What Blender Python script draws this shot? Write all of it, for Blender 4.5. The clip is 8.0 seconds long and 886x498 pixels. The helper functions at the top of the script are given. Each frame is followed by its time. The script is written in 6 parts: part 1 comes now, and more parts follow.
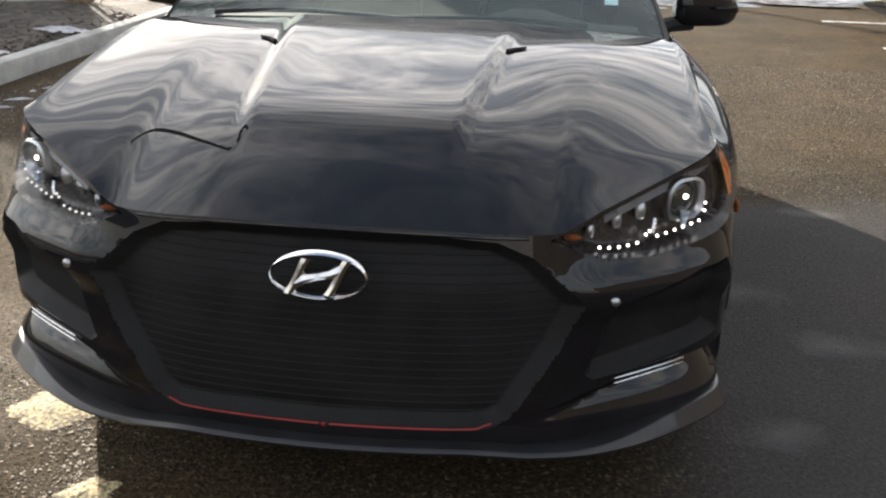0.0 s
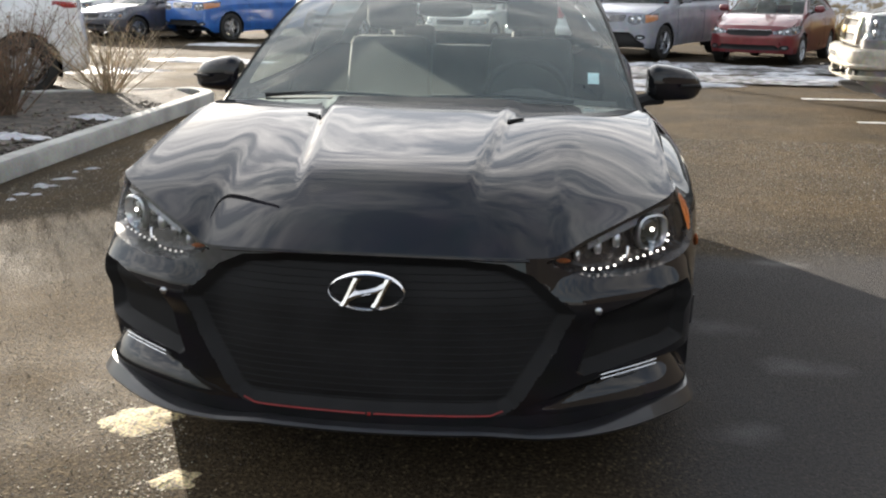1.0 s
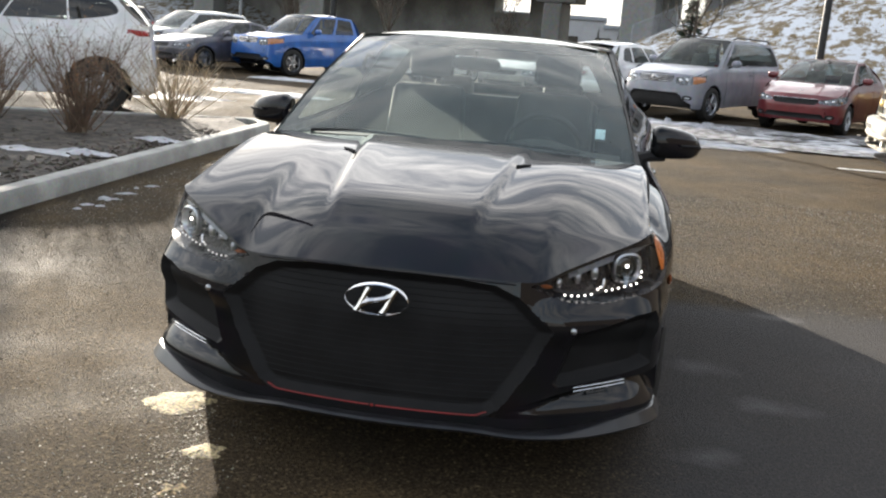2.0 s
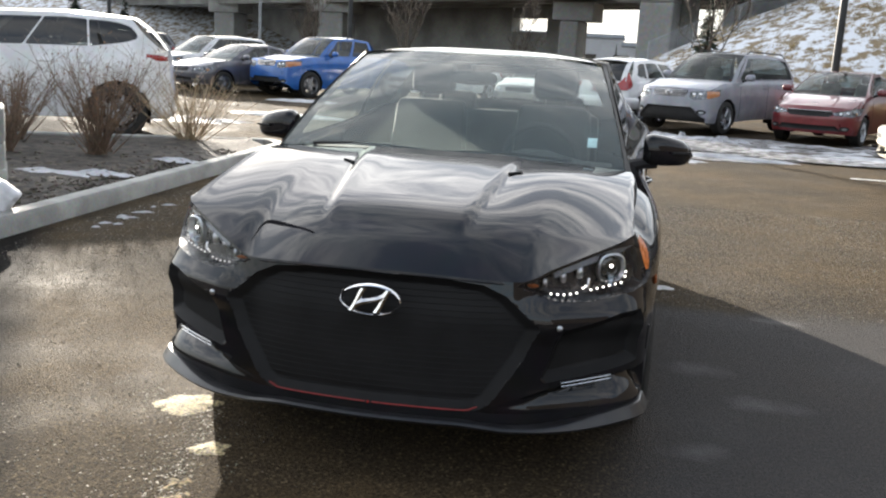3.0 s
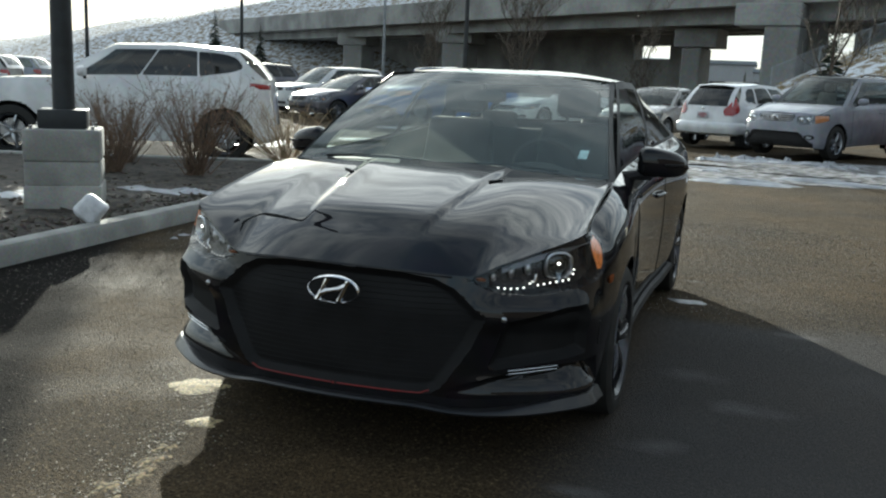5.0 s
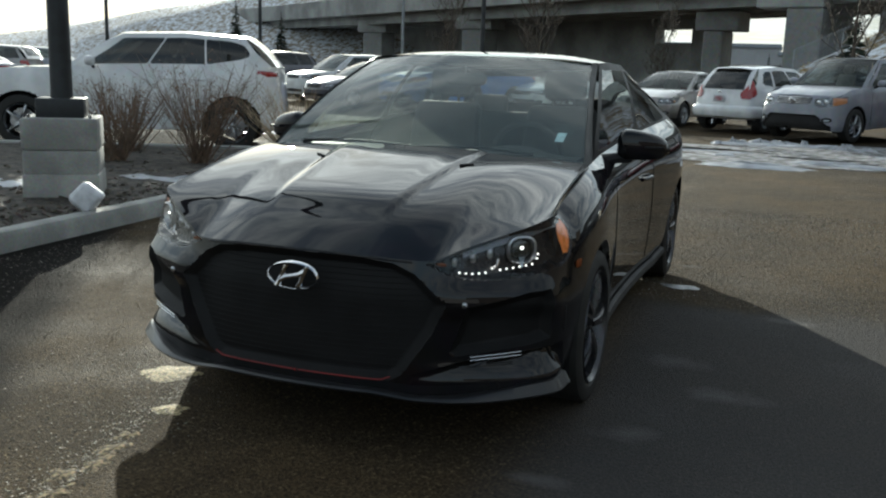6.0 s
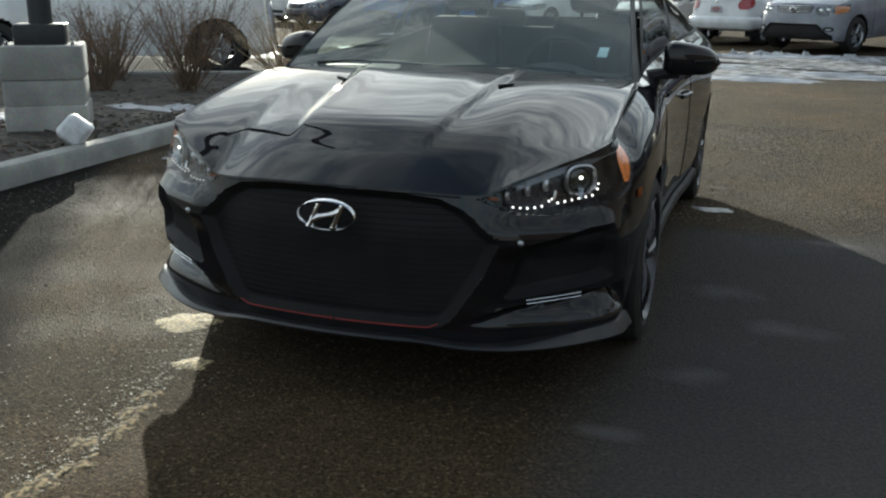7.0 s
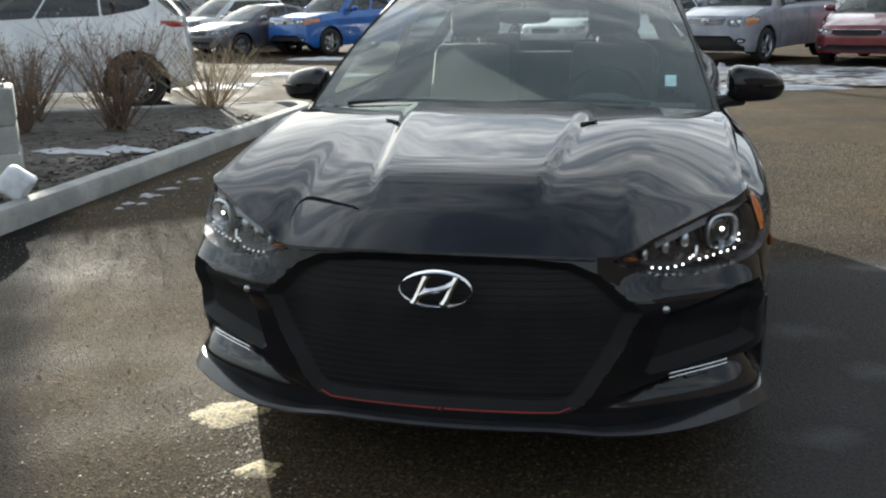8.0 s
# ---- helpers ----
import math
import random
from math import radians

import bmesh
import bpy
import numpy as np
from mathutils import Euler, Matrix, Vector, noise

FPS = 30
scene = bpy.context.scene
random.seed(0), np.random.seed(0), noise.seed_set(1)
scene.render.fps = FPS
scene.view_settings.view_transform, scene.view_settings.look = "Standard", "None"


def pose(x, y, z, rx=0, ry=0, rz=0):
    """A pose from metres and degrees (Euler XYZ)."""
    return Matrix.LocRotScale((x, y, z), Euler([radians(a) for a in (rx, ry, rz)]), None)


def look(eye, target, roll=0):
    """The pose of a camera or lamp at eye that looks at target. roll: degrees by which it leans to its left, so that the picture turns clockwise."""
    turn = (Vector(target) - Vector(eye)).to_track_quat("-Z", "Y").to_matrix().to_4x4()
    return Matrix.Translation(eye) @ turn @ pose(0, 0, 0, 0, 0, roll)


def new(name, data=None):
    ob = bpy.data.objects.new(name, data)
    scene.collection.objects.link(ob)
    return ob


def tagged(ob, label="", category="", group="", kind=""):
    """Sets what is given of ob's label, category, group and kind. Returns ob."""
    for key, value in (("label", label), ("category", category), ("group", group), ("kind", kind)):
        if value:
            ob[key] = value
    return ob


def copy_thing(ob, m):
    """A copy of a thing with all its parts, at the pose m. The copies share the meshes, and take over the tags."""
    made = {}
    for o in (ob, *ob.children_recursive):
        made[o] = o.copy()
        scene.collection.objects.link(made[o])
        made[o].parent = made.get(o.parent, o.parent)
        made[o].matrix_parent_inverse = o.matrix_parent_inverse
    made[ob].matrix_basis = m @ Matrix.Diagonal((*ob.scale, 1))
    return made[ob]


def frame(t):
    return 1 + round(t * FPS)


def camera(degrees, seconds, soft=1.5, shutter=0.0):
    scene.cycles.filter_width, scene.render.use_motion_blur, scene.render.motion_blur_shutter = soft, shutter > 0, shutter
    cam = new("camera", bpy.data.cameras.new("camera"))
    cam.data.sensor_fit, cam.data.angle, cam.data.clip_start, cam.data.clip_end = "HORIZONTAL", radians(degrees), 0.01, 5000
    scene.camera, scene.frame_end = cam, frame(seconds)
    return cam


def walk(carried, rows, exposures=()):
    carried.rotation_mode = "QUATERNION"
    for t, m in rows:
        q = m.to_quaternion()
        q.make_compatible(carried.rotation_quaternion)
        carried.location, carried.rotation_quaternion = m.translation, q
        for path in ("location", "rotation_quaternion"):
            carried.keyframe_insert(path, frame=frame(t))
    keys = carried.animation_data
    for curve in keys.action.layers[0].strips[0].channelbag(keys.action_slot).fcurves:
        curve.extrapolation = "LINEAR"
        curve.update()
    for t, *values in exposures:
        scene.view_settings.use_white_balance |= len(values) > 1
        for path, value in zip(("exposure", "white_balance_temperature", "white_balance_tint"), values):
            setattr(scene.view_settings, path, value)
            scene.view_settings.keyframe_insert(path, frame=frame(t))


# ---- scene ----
import functools

cam = camera(51.7, 8.0, soft=2.2)
PATH = [
    (0, (0.428, -1.696, 1.342), (0.234, 0.163, 0.63), 1.7),
    (0.5, (0.356, -2.005, 1.374), (0.266, -0.113, 0.734), 2.8),
    (1, (0.443, -2.256, 1.382), (0.235, -0.342, 0.84), 0.7),
    (1.5, (0.553, -2.472, 1.402), (0.287, -0.544, 0.941), 2.2),
    (1.7, (0.578, -2.577, 1.428), (0.293, -0.65, 0.973), 3.5),
    (2.8, (0.737, -2.773, 1.436), (0.388, -0.854, 0.993), 4.0),
    (3, (0.754, -2.803, 1.414), (0.393, -0.88, 1.0), 3.1),
    (3.5, (0.992, -2.75, 1.399), (0.506, -0.852, 1.001), 2.5),
    (4, (1.189, -2.781, 1.388), (0.61, -0.909, 0.985), 1.6),
    (4.5, (1.303, -2.896, 1.382), (0.677, -1.033, 1.008), 1.7),
    (4.7, (1.356, -2.955, 1.388), (0.729, -1.091, 1.024), 2.3),
    (5.8, (1.553, -2.915, 1.39), (0.9, -1.062, 1.018), 2.0),
    (6, (1.605, -2.828, 1.378), (0.928, -0.988, 0.984), 1.8),
    (6.5, (1.604, -2.67, 1.362), (0.875, -0.873, 0.873), 1.0),
    (7, (1.289, -2.584, 1.342), (0.659, -0.77, 0.783), 0.5),
    (7.5, (0.949, -2.524, 1.375), (0.453, -0.673, 0.803), -0.4),
    (8, (0.537, -2.316, 1.372), (0.115, -0.432, 0.852), -1.1),
]
EXPOSURE = [(0.0, 1.8, 6600, 11), (1.5, 1.7, 6450, 10), (3.0, 1.78, 6350, 10), (3.5, 1.3, 6050, 4), (4.5, 0.98, 5950, 0), (6.0, 0.75, 5950, 0), (6.5, 0.62, 5950, 0), (7.2, 1.1, 6030, 2), (8.0, 1.35, 6080, 5)]
walk(cam, [(t, look(eye, target, roll)) for t, eye, target, roll in PATH], EXPOSURE)

# ---- light ----
SUN_AZ, SUN_EL = math.atan2(-0.53, 0.85), radians(13)
world = bpy.data.worlds.new("world")
scene.world = world
world.use_nodes = True
wn = world.node_tree
wn.nodes.clear()


def wnode(kind, **values):
    n = wn.nodes.new(kind)
    for k, v in values.items():
        n.inputs[k].default_value = v
    return n


w_out = wnode("ShaderNodeOutputWorld")
w_bg = wnode("ShaderNodeBackground", Strength=0.082)
w_sky = wnode("ShaderNodeTexSky")
w_sky.sky_type, w_sky.sun_disc = "NISHITA", False
w_sky.sun_elevation, w_sky.sun_rotation = SUN_EL, SUN_AZ
w_sky.air_density, w_sky.dust_density, w_sky.ozone_density = 1.0, 0.6, 1.0
# broken cloud, brightest towards the sun, and a pale haze along the horizon
w_co = wnode("ShaderNodeTexCoord")
w_map = wnode("ShaderNodeVectorMath")
w_map.operation = "SCALE"
w_above = wnode("ShaderNodeMath", **{})
w_above.operation = "MAXIMUM"
w_above.inputs[1].default_value = 0.0
w_lift = wnode("ShaderNodeMath")
w_lift.operation = "ADD"
w_lift.inputs[1].default_value = 0.16
w_far = wnode("ShaderNodeMath")
w_far.operation = "DIVIDE"
w_far.inputs[0].default_value = 1.0
# the clouds lie in long streets across the view
w_street = wnode("ShaderNodeVectorMath")
w_street.operation = "MULTIPLY"
w_street.inputs[1].default_value = (0.42, 1.0, 1.0)
w_noise = wnode("ShaderNodeTexNoise", Scale=7.5, Detail=8.0, Roughness=0.62, Distortion=0.4)
w_ramp = wnode("ShaderNodeValToRGB")
w_ramp.color_ramp.elements[0].position, w_ramp.color_ramp.elements[1].position = 0.42, 0.66
w_ramp.color_ramp.elements[0].color = (0.24, 0.24, 0.24, 1)
w_sep = wnode("ShaderNodeSeparateXYZ")
w_dot = wnode("ShaderNodeVectorMath")
w_dot.operation = "DOT_PRODUCT"
w_dot.inputs[1].default_value = (-0.53, 0.85, 0.0)
w_bright = wnode("ShaderNodeMapRange", **{"From Min": 0.05, "From Max": 1.0, "To Min": 6.2, "To Max": 20.0})
w_tone = wnode("ShaderNodeVectorMath")
w_tone.operation = "SCALE"
w_tone.inputs[0].default_value = (1.0, 0.975, 0.94)
w_thin = wnode("ShaderNodeMapRange", **{"From Min": 0.76, "From Max": 0.98, "To Min": 1.0, "To Max": 0.15})
w_cover = wnode("ShaderNodeMath")
w_cover.operation = "MULTIPLY"
w_mix = wnode("ShaderNodeMix")
w_mix.data_type = "RGBA"
w_low = wnode("ShaderNodeMapRange", **{"From Min": 0.0, "From Max": 0.22, "To Min": 0.85, "To Max": 0.0})
w_haze = wnode("ShaderNodeMix")
w_haze.data_type = "RGBA"
w_veil = wnode("ShaderNodeVectorMath")
w_veil.operation = "SCALE"
w_veil.inputs[0].default_value = (0.29, 0.285, 0.275)
k = wn.links.new
k(w_co.outputs["Generated"], w_map.inputs[0])
k(w_sep.outputs["Z"], w_above.inputs[0])
k(w_above.outputs[0], w_lift.inputs[0])
k(w_lift.outputs[0], w_far.inputs[1])
k(w_far.outputs[0], w_map.inputs["Scale"])
k(w_co.outputs["Generated"], w_sep.inputs[0])
k(w_co.outputs["Generated"], w_dot.inputs[0])
k(w_map.outputs[0], w_street.inputs[0])
k(w_street.outputs[0], w_noise.inputs["Vector"])
k(w_noise.outputs["Fac"], w_ramp.inputs["Fac"])
k(w_dot.outputs["Value"], w_bright.inputs["Value"])
k(w_bright.outputs[0], w_tone.inputs["Scale"])
k(w_bright.outputs[0], w_veil.inputs["Scale"])
k(w_sep.outputs["Z"], w_thin.inputs["Value"])
k(w_ramp.outputs["Color"], w_cover.inputs[0])
k(w_thin.outputs[0], w_cover.inputs[1])
k(w_cover.outputs[0], w_mix.inputs[0])
k(w_sky.outputs[0], w_mix.inputs[6])
k(w_tone.outputs[0], w_mix.inputs[7])
k(w_sep.outputs["Z"], w_low.inputs["Value"])
k(w_low.outputs[0], w_haze.inputs[0])
k(w_mix.outputs[2], w_haze.inputs[6])
k(w_veil.outputs[0], w_haze.inputs[7])
k(w_haze.outputs[2], w_bg.inputs["Color"])
k(w_bg.outputs[0], w_out.inputs["Surface"])

sun = new("sun", bpy.data.lights.new("sun", "SUN"))
sun.data.energy, sun.data.angle, sun.data.color = 4.4, radians(0.6), (1.0, 0.90, 0.76)
sun_from = Vector((math.sin(SUN_AZ) * math.cos(SUN_EL), math.cos(SUN_AZ) * math.cos(SUN_EL), math.sin(SUN_EL)))
sun.matrix_world = look(sun_from * 60, (0, 0, 0))


# ---- materials ----
def material(name, base, rough=0.5, metal=0.0, vary=0.25, scale=6.0, fine=60.0, bump=0.1, dist=0.002, second=None, coat=0.0, coords="Object", spread=(0.4, 0.6), spec=0.5, rvary=0.15):
    """Two scales of variation in colour and roughness, and a fine relief."""
    m = bpy.data.materials.new(name)
    m.use_nodes = True
    nt = m.node_tree
    b = nt.nodes["Principled BSDF"]
    co = nt.nodes.new("ShaderNodeTexCoord")
    n1 = nt.nodes.new("ShaderNodeTexNoise")
    n1.inputs["Scale"].default_value, n1.inputs["Detail"].default_value = scale, 6.0
    n2 = nt.nodes.new("ShaderNodeTexNoise")
    n2.inputs["Scale"].default_value, n2.inputs["Detail"].default_value = fine, 4.0
    for n in (n1, n2):
        nt.links.new(co.outputs[coords], n.inputs["Vector"])
    ramp = nt.nodes.new("ShaderNodeValToRGB")
    lo = tuple(c * (1 - vary) for c in base)
    hi = second or tuple(min(1, c * (1 + vary)) for c in base)
    e = ramp.color_ramp.elements
    e[0].position, e[1].position = spread
    e[0].color, e[1].color = (*lo, 1), (*hi, 1)
    nt.links.new(n1.outputs["Fac"], ramp.inputs["Fac"])
    mix = nt.nodes.new("ShaderNodeMix")
    mix.data_type, mix.blend_type = "RGBA", "OVERLAY"
    mix.inputs[0].default_value = min(1.0, vary * 1.6)
    nt.links.new(ramp.outputs["Color"], mix.inputs[6])
    nt.links.new(n2.outputs["Color"], mix.inputs[7])
    nt.links.new(mix.outputs[2], b.inputs["Base Color"])
    rr = nt.nodes.new("ShaderNodeMapRange")
    rr.inputs["To Min"].default_value, rr.inputs["To Max"].default_value = max(0, rough - rvary), min(1, rough + rvary)
    nt.links.new(n1.outputs["Fac"], rr.inputs["Value"])
    nt.links.new(rr.outputs[0], b.inputs["Roughness"])
    b.inputs["Metallic"].default_value = metal
    b.inputs["Specular IOR Level"].default_value = spec
    b.inputs["Coat Weight"].default_value = coat
    b.inputs["Coat Roughness"].default_value = 0.03
    if bump:
        bp = nt.nodes.new("ShaderNodeBump")
        bp.inputs["Strength"].default_value, bp.inputs["Distance"].default_value = bump, dist
        nt.links.new(n2.outputs["Fac"], bp.inputs["Height"])
        nt.links.new(bp.outputs[0], b.inputs["Normal"])
    return m


def paint(name, base, rough=0.32, metal=0.3, dust=0.06):
    """Car paint under a clear coat, with a thin film of road dust."""
    return material(name, base, rough, metal, vary=dust * 2, scale=2.2, fine=9.0, bump=0.0, coat=1.0, rvary=0.08)


def glass(name, tint, rough=0.0, ior=1.75, dust=0.0):
    m = bpy.data.materials.new(name)
    m.use_nodes = True
    nt = m.node_tree
    nt.nodes.clear()
    out = nt.nodes.new("ShaderNodeOutputMaterial")
    mix = nt.nodes.new("ShaderNodeMixShader")
    # the same gloss from both sides, as a thin pane has it
    lw = nt.nodes.new("ShaderNodeLayerWeight")
    lw.inputs["Blend"].default_value = 0.5
    steep = nt.nodes.new("ShaderNodeMath")
    steep.operation = "POWER"
    steep.inputs[1].default_value = 5.0
    fr = nt.nodes.new("ShaderNodeMapRange")
    f0 = ((ior - 1) / (ior + 1)) ** 2
    fr.inputs["To Min"].default_value, fr.inputs["To Max"].default_value = f0, 1.0
    nt.links.new(lw.outputs["Facing"], steep.inputs[0])
    nt.links.new(steep.outputs[0], fr.inputs["Value"])
    tr = nt.nodes.new("ShaderNodeBsdfTransparent")
    tr.inputs["Color"].default_value = (*tint, 1)
    gl = nt.nodes.new("ShaderNodeBsdfGlossy")
    gl.inputs["Roughness"].default_value = rough
    nt.links.new(fr.outputs[0], mix.inputs[0])
    nt.links.new(tr.outputs[0], mix.inputs[1])
    nt.links.new(gl.outputs[0], mix.inputs[2])
    if dust:
        # a dry film of road dust, tinted and thickened to stand in for sky haze
        face, back = nt.nodes.new("ShaderNodeBsdfDiffuse"), nt.nodes.new("ShaderNodeBsdfTranslucent")
        film, over = nt.nodes.new("ShaderNodeMixShader"), nt.nodes.new("ShaderNodeMixShader")
        for side in (face, back):
            side.inputs["Color"].default_value = (0.66, 0.77, 0.72, 1)
        nt.links.new(face.outputs[0], film.inputs[1])
        nt.links.new(back.outputs[0], film.inputs[2])
        spot, amount = nt.nodes.new("ShaderNodeTexNoise"), nt.nodes.new("ShaderNodeMapRange")
        co = nt.nodes.new("ShaderNodeTexCoord")
        spot.inputs["Scale"].default_value, spot.inputs["Detail"].default_value = 3.0, 5.0
        amount.inputs["To Min"].default_value, amount.inputs["To Max"].default_value = dust * 0.5, dust * 1.5
        nt.links.new(co.outputs["Object"], spot.inputs["Vector"])
        nt.links.new(spot.outputs["Fac"], amount.inputs["Value"])
        nt.links.new(amount.outputs[0], over.inputs[0])
        nt.links.new(mix.outputs[0], over.inputs[1])
        nt.links.new(film.outputs[0], over.inputs[2])
        mix = over
    nt.links.new(mix.outputs[0], out.inputs[0])
    return m


def glow(name, colour, strength, base=None):
    m = bpy.data.materials.new(name)
    m.use_nodes = True
    b = m.node_tree.nodes["Principled BSDF"]
    b.inputs["Base Color"].default_value = (*(base or colour), 1)
    b.inputs["Roughness"].default_value = 0.1
    b.inputs["Emission Color"].default_value = (*colour, 1)
    b.inputs["Emission Strength"].default_value = strength
    return m


BLACK_PAINT = paint("black_paint", (0.010, 0.0095, 0.011), 0.4, 0.0, 0.12)
BLACK_PAINT.node_tree.nodes["Principled BSDF"].inputs["Specular IOR Level"].default_value = 0.0
BLACK_PAINT.node_tree.nodes["Principled BSDF"].inputs["Coat Roughness"].default_value = 0.012
BLACK_PAINT.node_tree.nodes["Principled BSDF"].inputs["Coat IOR"].default_value = 1.45
BLACK_PLASTIC = material("black_plastic", (0.016, 0.016, 0.017), 0.6, 0, 0.2, 8, 200, 0.15, 0.0006, spec=0.25)
SATIN_BLACK = material("satin_black", (0.012, 0.012, 0.013), 0.5, 0, 0.15, 8, 120, 0.0, spec=0.3)
COWL = material("cowl_plastic", (0.014, 0.014, 0.015), 0.95, 0, 0.2, 8, 200, 0.15, 0.0006, spec=0.05)
GRILLE_BLACK = material("grille_black", (0.0105, 0.0105, 0.011), 0.6, 0, 0.2, 8, 200, 0.15, 0.0006, spec=0.2)
GREY_LIP = material("grey_lip", (0.013, 0.013, 0.015), 0.4, 0.0, 0.2, 9, 80, 0.05, coat=0.3)
CHROME = material("chrome", (0.86, 0.86, 0.87), 0.12, 1.0, 0.05, 5, 40, 0.0, rvary=0.04)
SATIN = material("satin_metal", (0.45, 0.46, 0.48), 0.3, 1.0, 0.1, 6, 60, 0.05)
DARK_ALLOY = material("dark_alloy", (0.075, 0.075, 0.08), 0.3, 0.8, 0.15, 9, 60, 0.05)
RED_TRIM = material("red_trim", (0.22, 0.012, 0.011), 0.4, 0, 0.12, 9, 60, 0.0)
AMBER = material("amber_lens", (0.92, 0.24, 0.03), 0.3, 0, 0.1, 30, 120, 0.1, 0.001, coat=0.3)
RED_LENS = material("red_lens", (0.32, 0.014, 0.014), 0.12, 0, 0.12, 30, 120, 0.1, 0.001, coat=1.0)
LAMP_DARK = material("lamp_bezel", (0.015, 0.015, 0.018), 0.25, 0.3, 0.2, 20, 90, 0.0)
LED_LIT = glow("led_lit", (1.0, 0.93, 0.85), 1.9)
LED_DIM = glow("led_dim", (1.0, 0.93, 0.85), 0.25, (0.6, 0.6, 0.6))
LENS_CLEAR = glass("lens_clear", (0.95, 0.96, 0.97), 0.0, 1.4)
SCREEN_GLASS = glass("screen_glass", (0.86, 0.93, 0.90), ior=1.9, dust=0.19)
REAR_GLASS = glass("rear_glass", (0.90, 0.94, 0.92), 0.0, 1.5)
SIDE_GLASS = glass("side_glass", (0.30, 0.34, 0.33))
DOOR_GLASS = glass("door_glass", (0.55, 0.60, 0.58), 0.0, 1.5)
DARK_GLASS = glass("privacy_glass", (0.09, 0.10, 0.10))
RUBBER = material("rubber", (0.018, 0.018, 0.017), 0.75, 0, 0.25, 12, 120, 0.3, 0.001)
TRIM_IN = material("cabin_trim", (0.022, 0.022, 0.024), 0.65, 0, 0.2, 10, 150, 0.2, 0.0008)
SEAT_CLOTH = material("seat_cloth", (0.03, 0.03, 0.032), 0.8, 0, 0.25, 9, 220, 0.3, 0.0008)
PALE_TRIM = material("headliner", (0.22, 0.22, 0.21), 0.9, 0, 0.1, 9, 150, 0.2, 0.0008)
STICKER = material("sticker_paper", (0.60, 0.82, 0.92), 0.5, 0, 0.12, 30, 90, 0.0)
WHITE_PAINT = paint("white_paint", (0.72, 0.73, 0.74), 0.3, 0.0)
SILVER_PAINT = paint("silver_paint", (0.27, 0.285, 0.33), 0.5, 0.3)
SILVER_PAINT.node_tree.nodes["Principled BSDF"].inputs["Coat Weight"].default_value = 0.6
RED_PAINT = paint("red_paint", (0.15, 0.018, 0.024), 0.3, 0.2)
BLUE_PAINT = paint("blue_paint", (0.02, 0.12, 0.42), 0.3, 0.2)
BEIGE_PAINT = paint("grey_beige_paint", (0.13, 0.125, 0.115), 0.45, 0.1, 0.2)
GREY_PAINT = paint("grey_paint", (0.10, 0.10, 0.12), 0.3, 0.4)
TAUPE_PAINT = paint("taupe_paint", (0.30, 0.29, 0.28), 0.3, 0.5)
PLATE = material("plate", (0.55, 0.55, 0.58), 0.4, 0, 0.1, 20, 90, 0.0)
PLATE_RED = material("plate_red", (0.35, 0.06, 0.08), 0.4, 0, 0.1, 20, 90, 0.0)
CONCRETE = material("concrete", (0.33, 0.33, 0.31), 0.85, 0, 0.22, 2.2, 45, 0.5, 0.004)
BRIDGE_CONC = material("bridge_concrete", (0.30, 0.30, 0.29), 0.85, 0, 0.25, 0.35, 6, 0.3, 0.02)
STEEL_DARK = material("painted_steel", (0.028, 0.031, 0.034), 0.5, 0.2, 0.25, 5, 70, 0.15, 0.001)
SNOW = material("snow", (0.44, 0.45, 0.475), 0.6, 0, 0.18, 3.5, 40, 0.6, 0.02)
MULCH = material("mulch", (0.035, 0.028, 0.022), 0.9, 0, 0.5, 9, 60, 0.9, 0.02, second=(0.09, 0.075, 0.06))
TWIG = material("twig", (0.16, 0.11, 0.075), 0.8, 0, 0.3, 6, 60, 0.3, 0.002)
# cream twigs, their colour lightened for the sun shining from behind them
BACKLIT_TWIG = material("backlit_twig", (0.40, 0.31, 0.20), 0.7, 0, 0.3, 6, 60, 0.3, 0.002)
BARK = material("bark", (0.09, 0.075, 0.06), 0.9, 0, 0.35, 4, 30, 0.8, 0.01)
DRY_GRASS = material("dry_grass", (0.36, 0.27, 0.13), 0.85, 0, 0.35, 3, 30, 0.3, 0.004)
NEEDLES = material("needles", (0.03, 0.05, 0.03), 0.85, 0, 0.35, 3, 30, 0.3, 0.004)
WALL_FAR = material("far_wall", (0.42, 0.43, 0.45), 0.8, 0, 0.1, 0.2, 3, 0.0)
ROOF_FAR = material("far_roof", (0.30, 0.33, 0.37), 0.7, 0, 0.1, 0.2, 3, 0.0)
LINE_PAINT = material("line_paint", (0.62, 0.62, 0.60), 0.7, 0, 0.3, 7, 60, 0.2, 0.001)


# ---- mesh helpers ----
def link(name, verts, faces, mat, parent=None, label="", smooth=True, at=None):
    me = bpy.data.meshes.new(name)
    me.from_pydata([tuple(map(float, v)) for v in verts], [], [tuple(map(int, f)) for f in faces])
    me.materials.append(mat)
    if smooth:
        me.polygons.foreach_set("use_smooth", [True] * len(me.polygons))
        me.set_sharp_from_angle(angle=radians(38))
    me.update()
    ob = new(name, me)
    if parent:
        ob.parent = parent
    if at:
        ob.matrix_basis = at
    if label:
        ob["label"] = label
    return ob


def part(name, geo, mat, parent, label="", smooth=True):
    return link(name, geo[0], geo[1], mat, parent, label, smooth)


def thing(name, label, category, at=None, group="", kind=""):
    """A top-level Empty at the thing's base."""
    return tagged(placed(new(name), at), label, category, group, kind)


def placed(ob, at):
    if at:
        ob.matrix_basis = at
    return ob


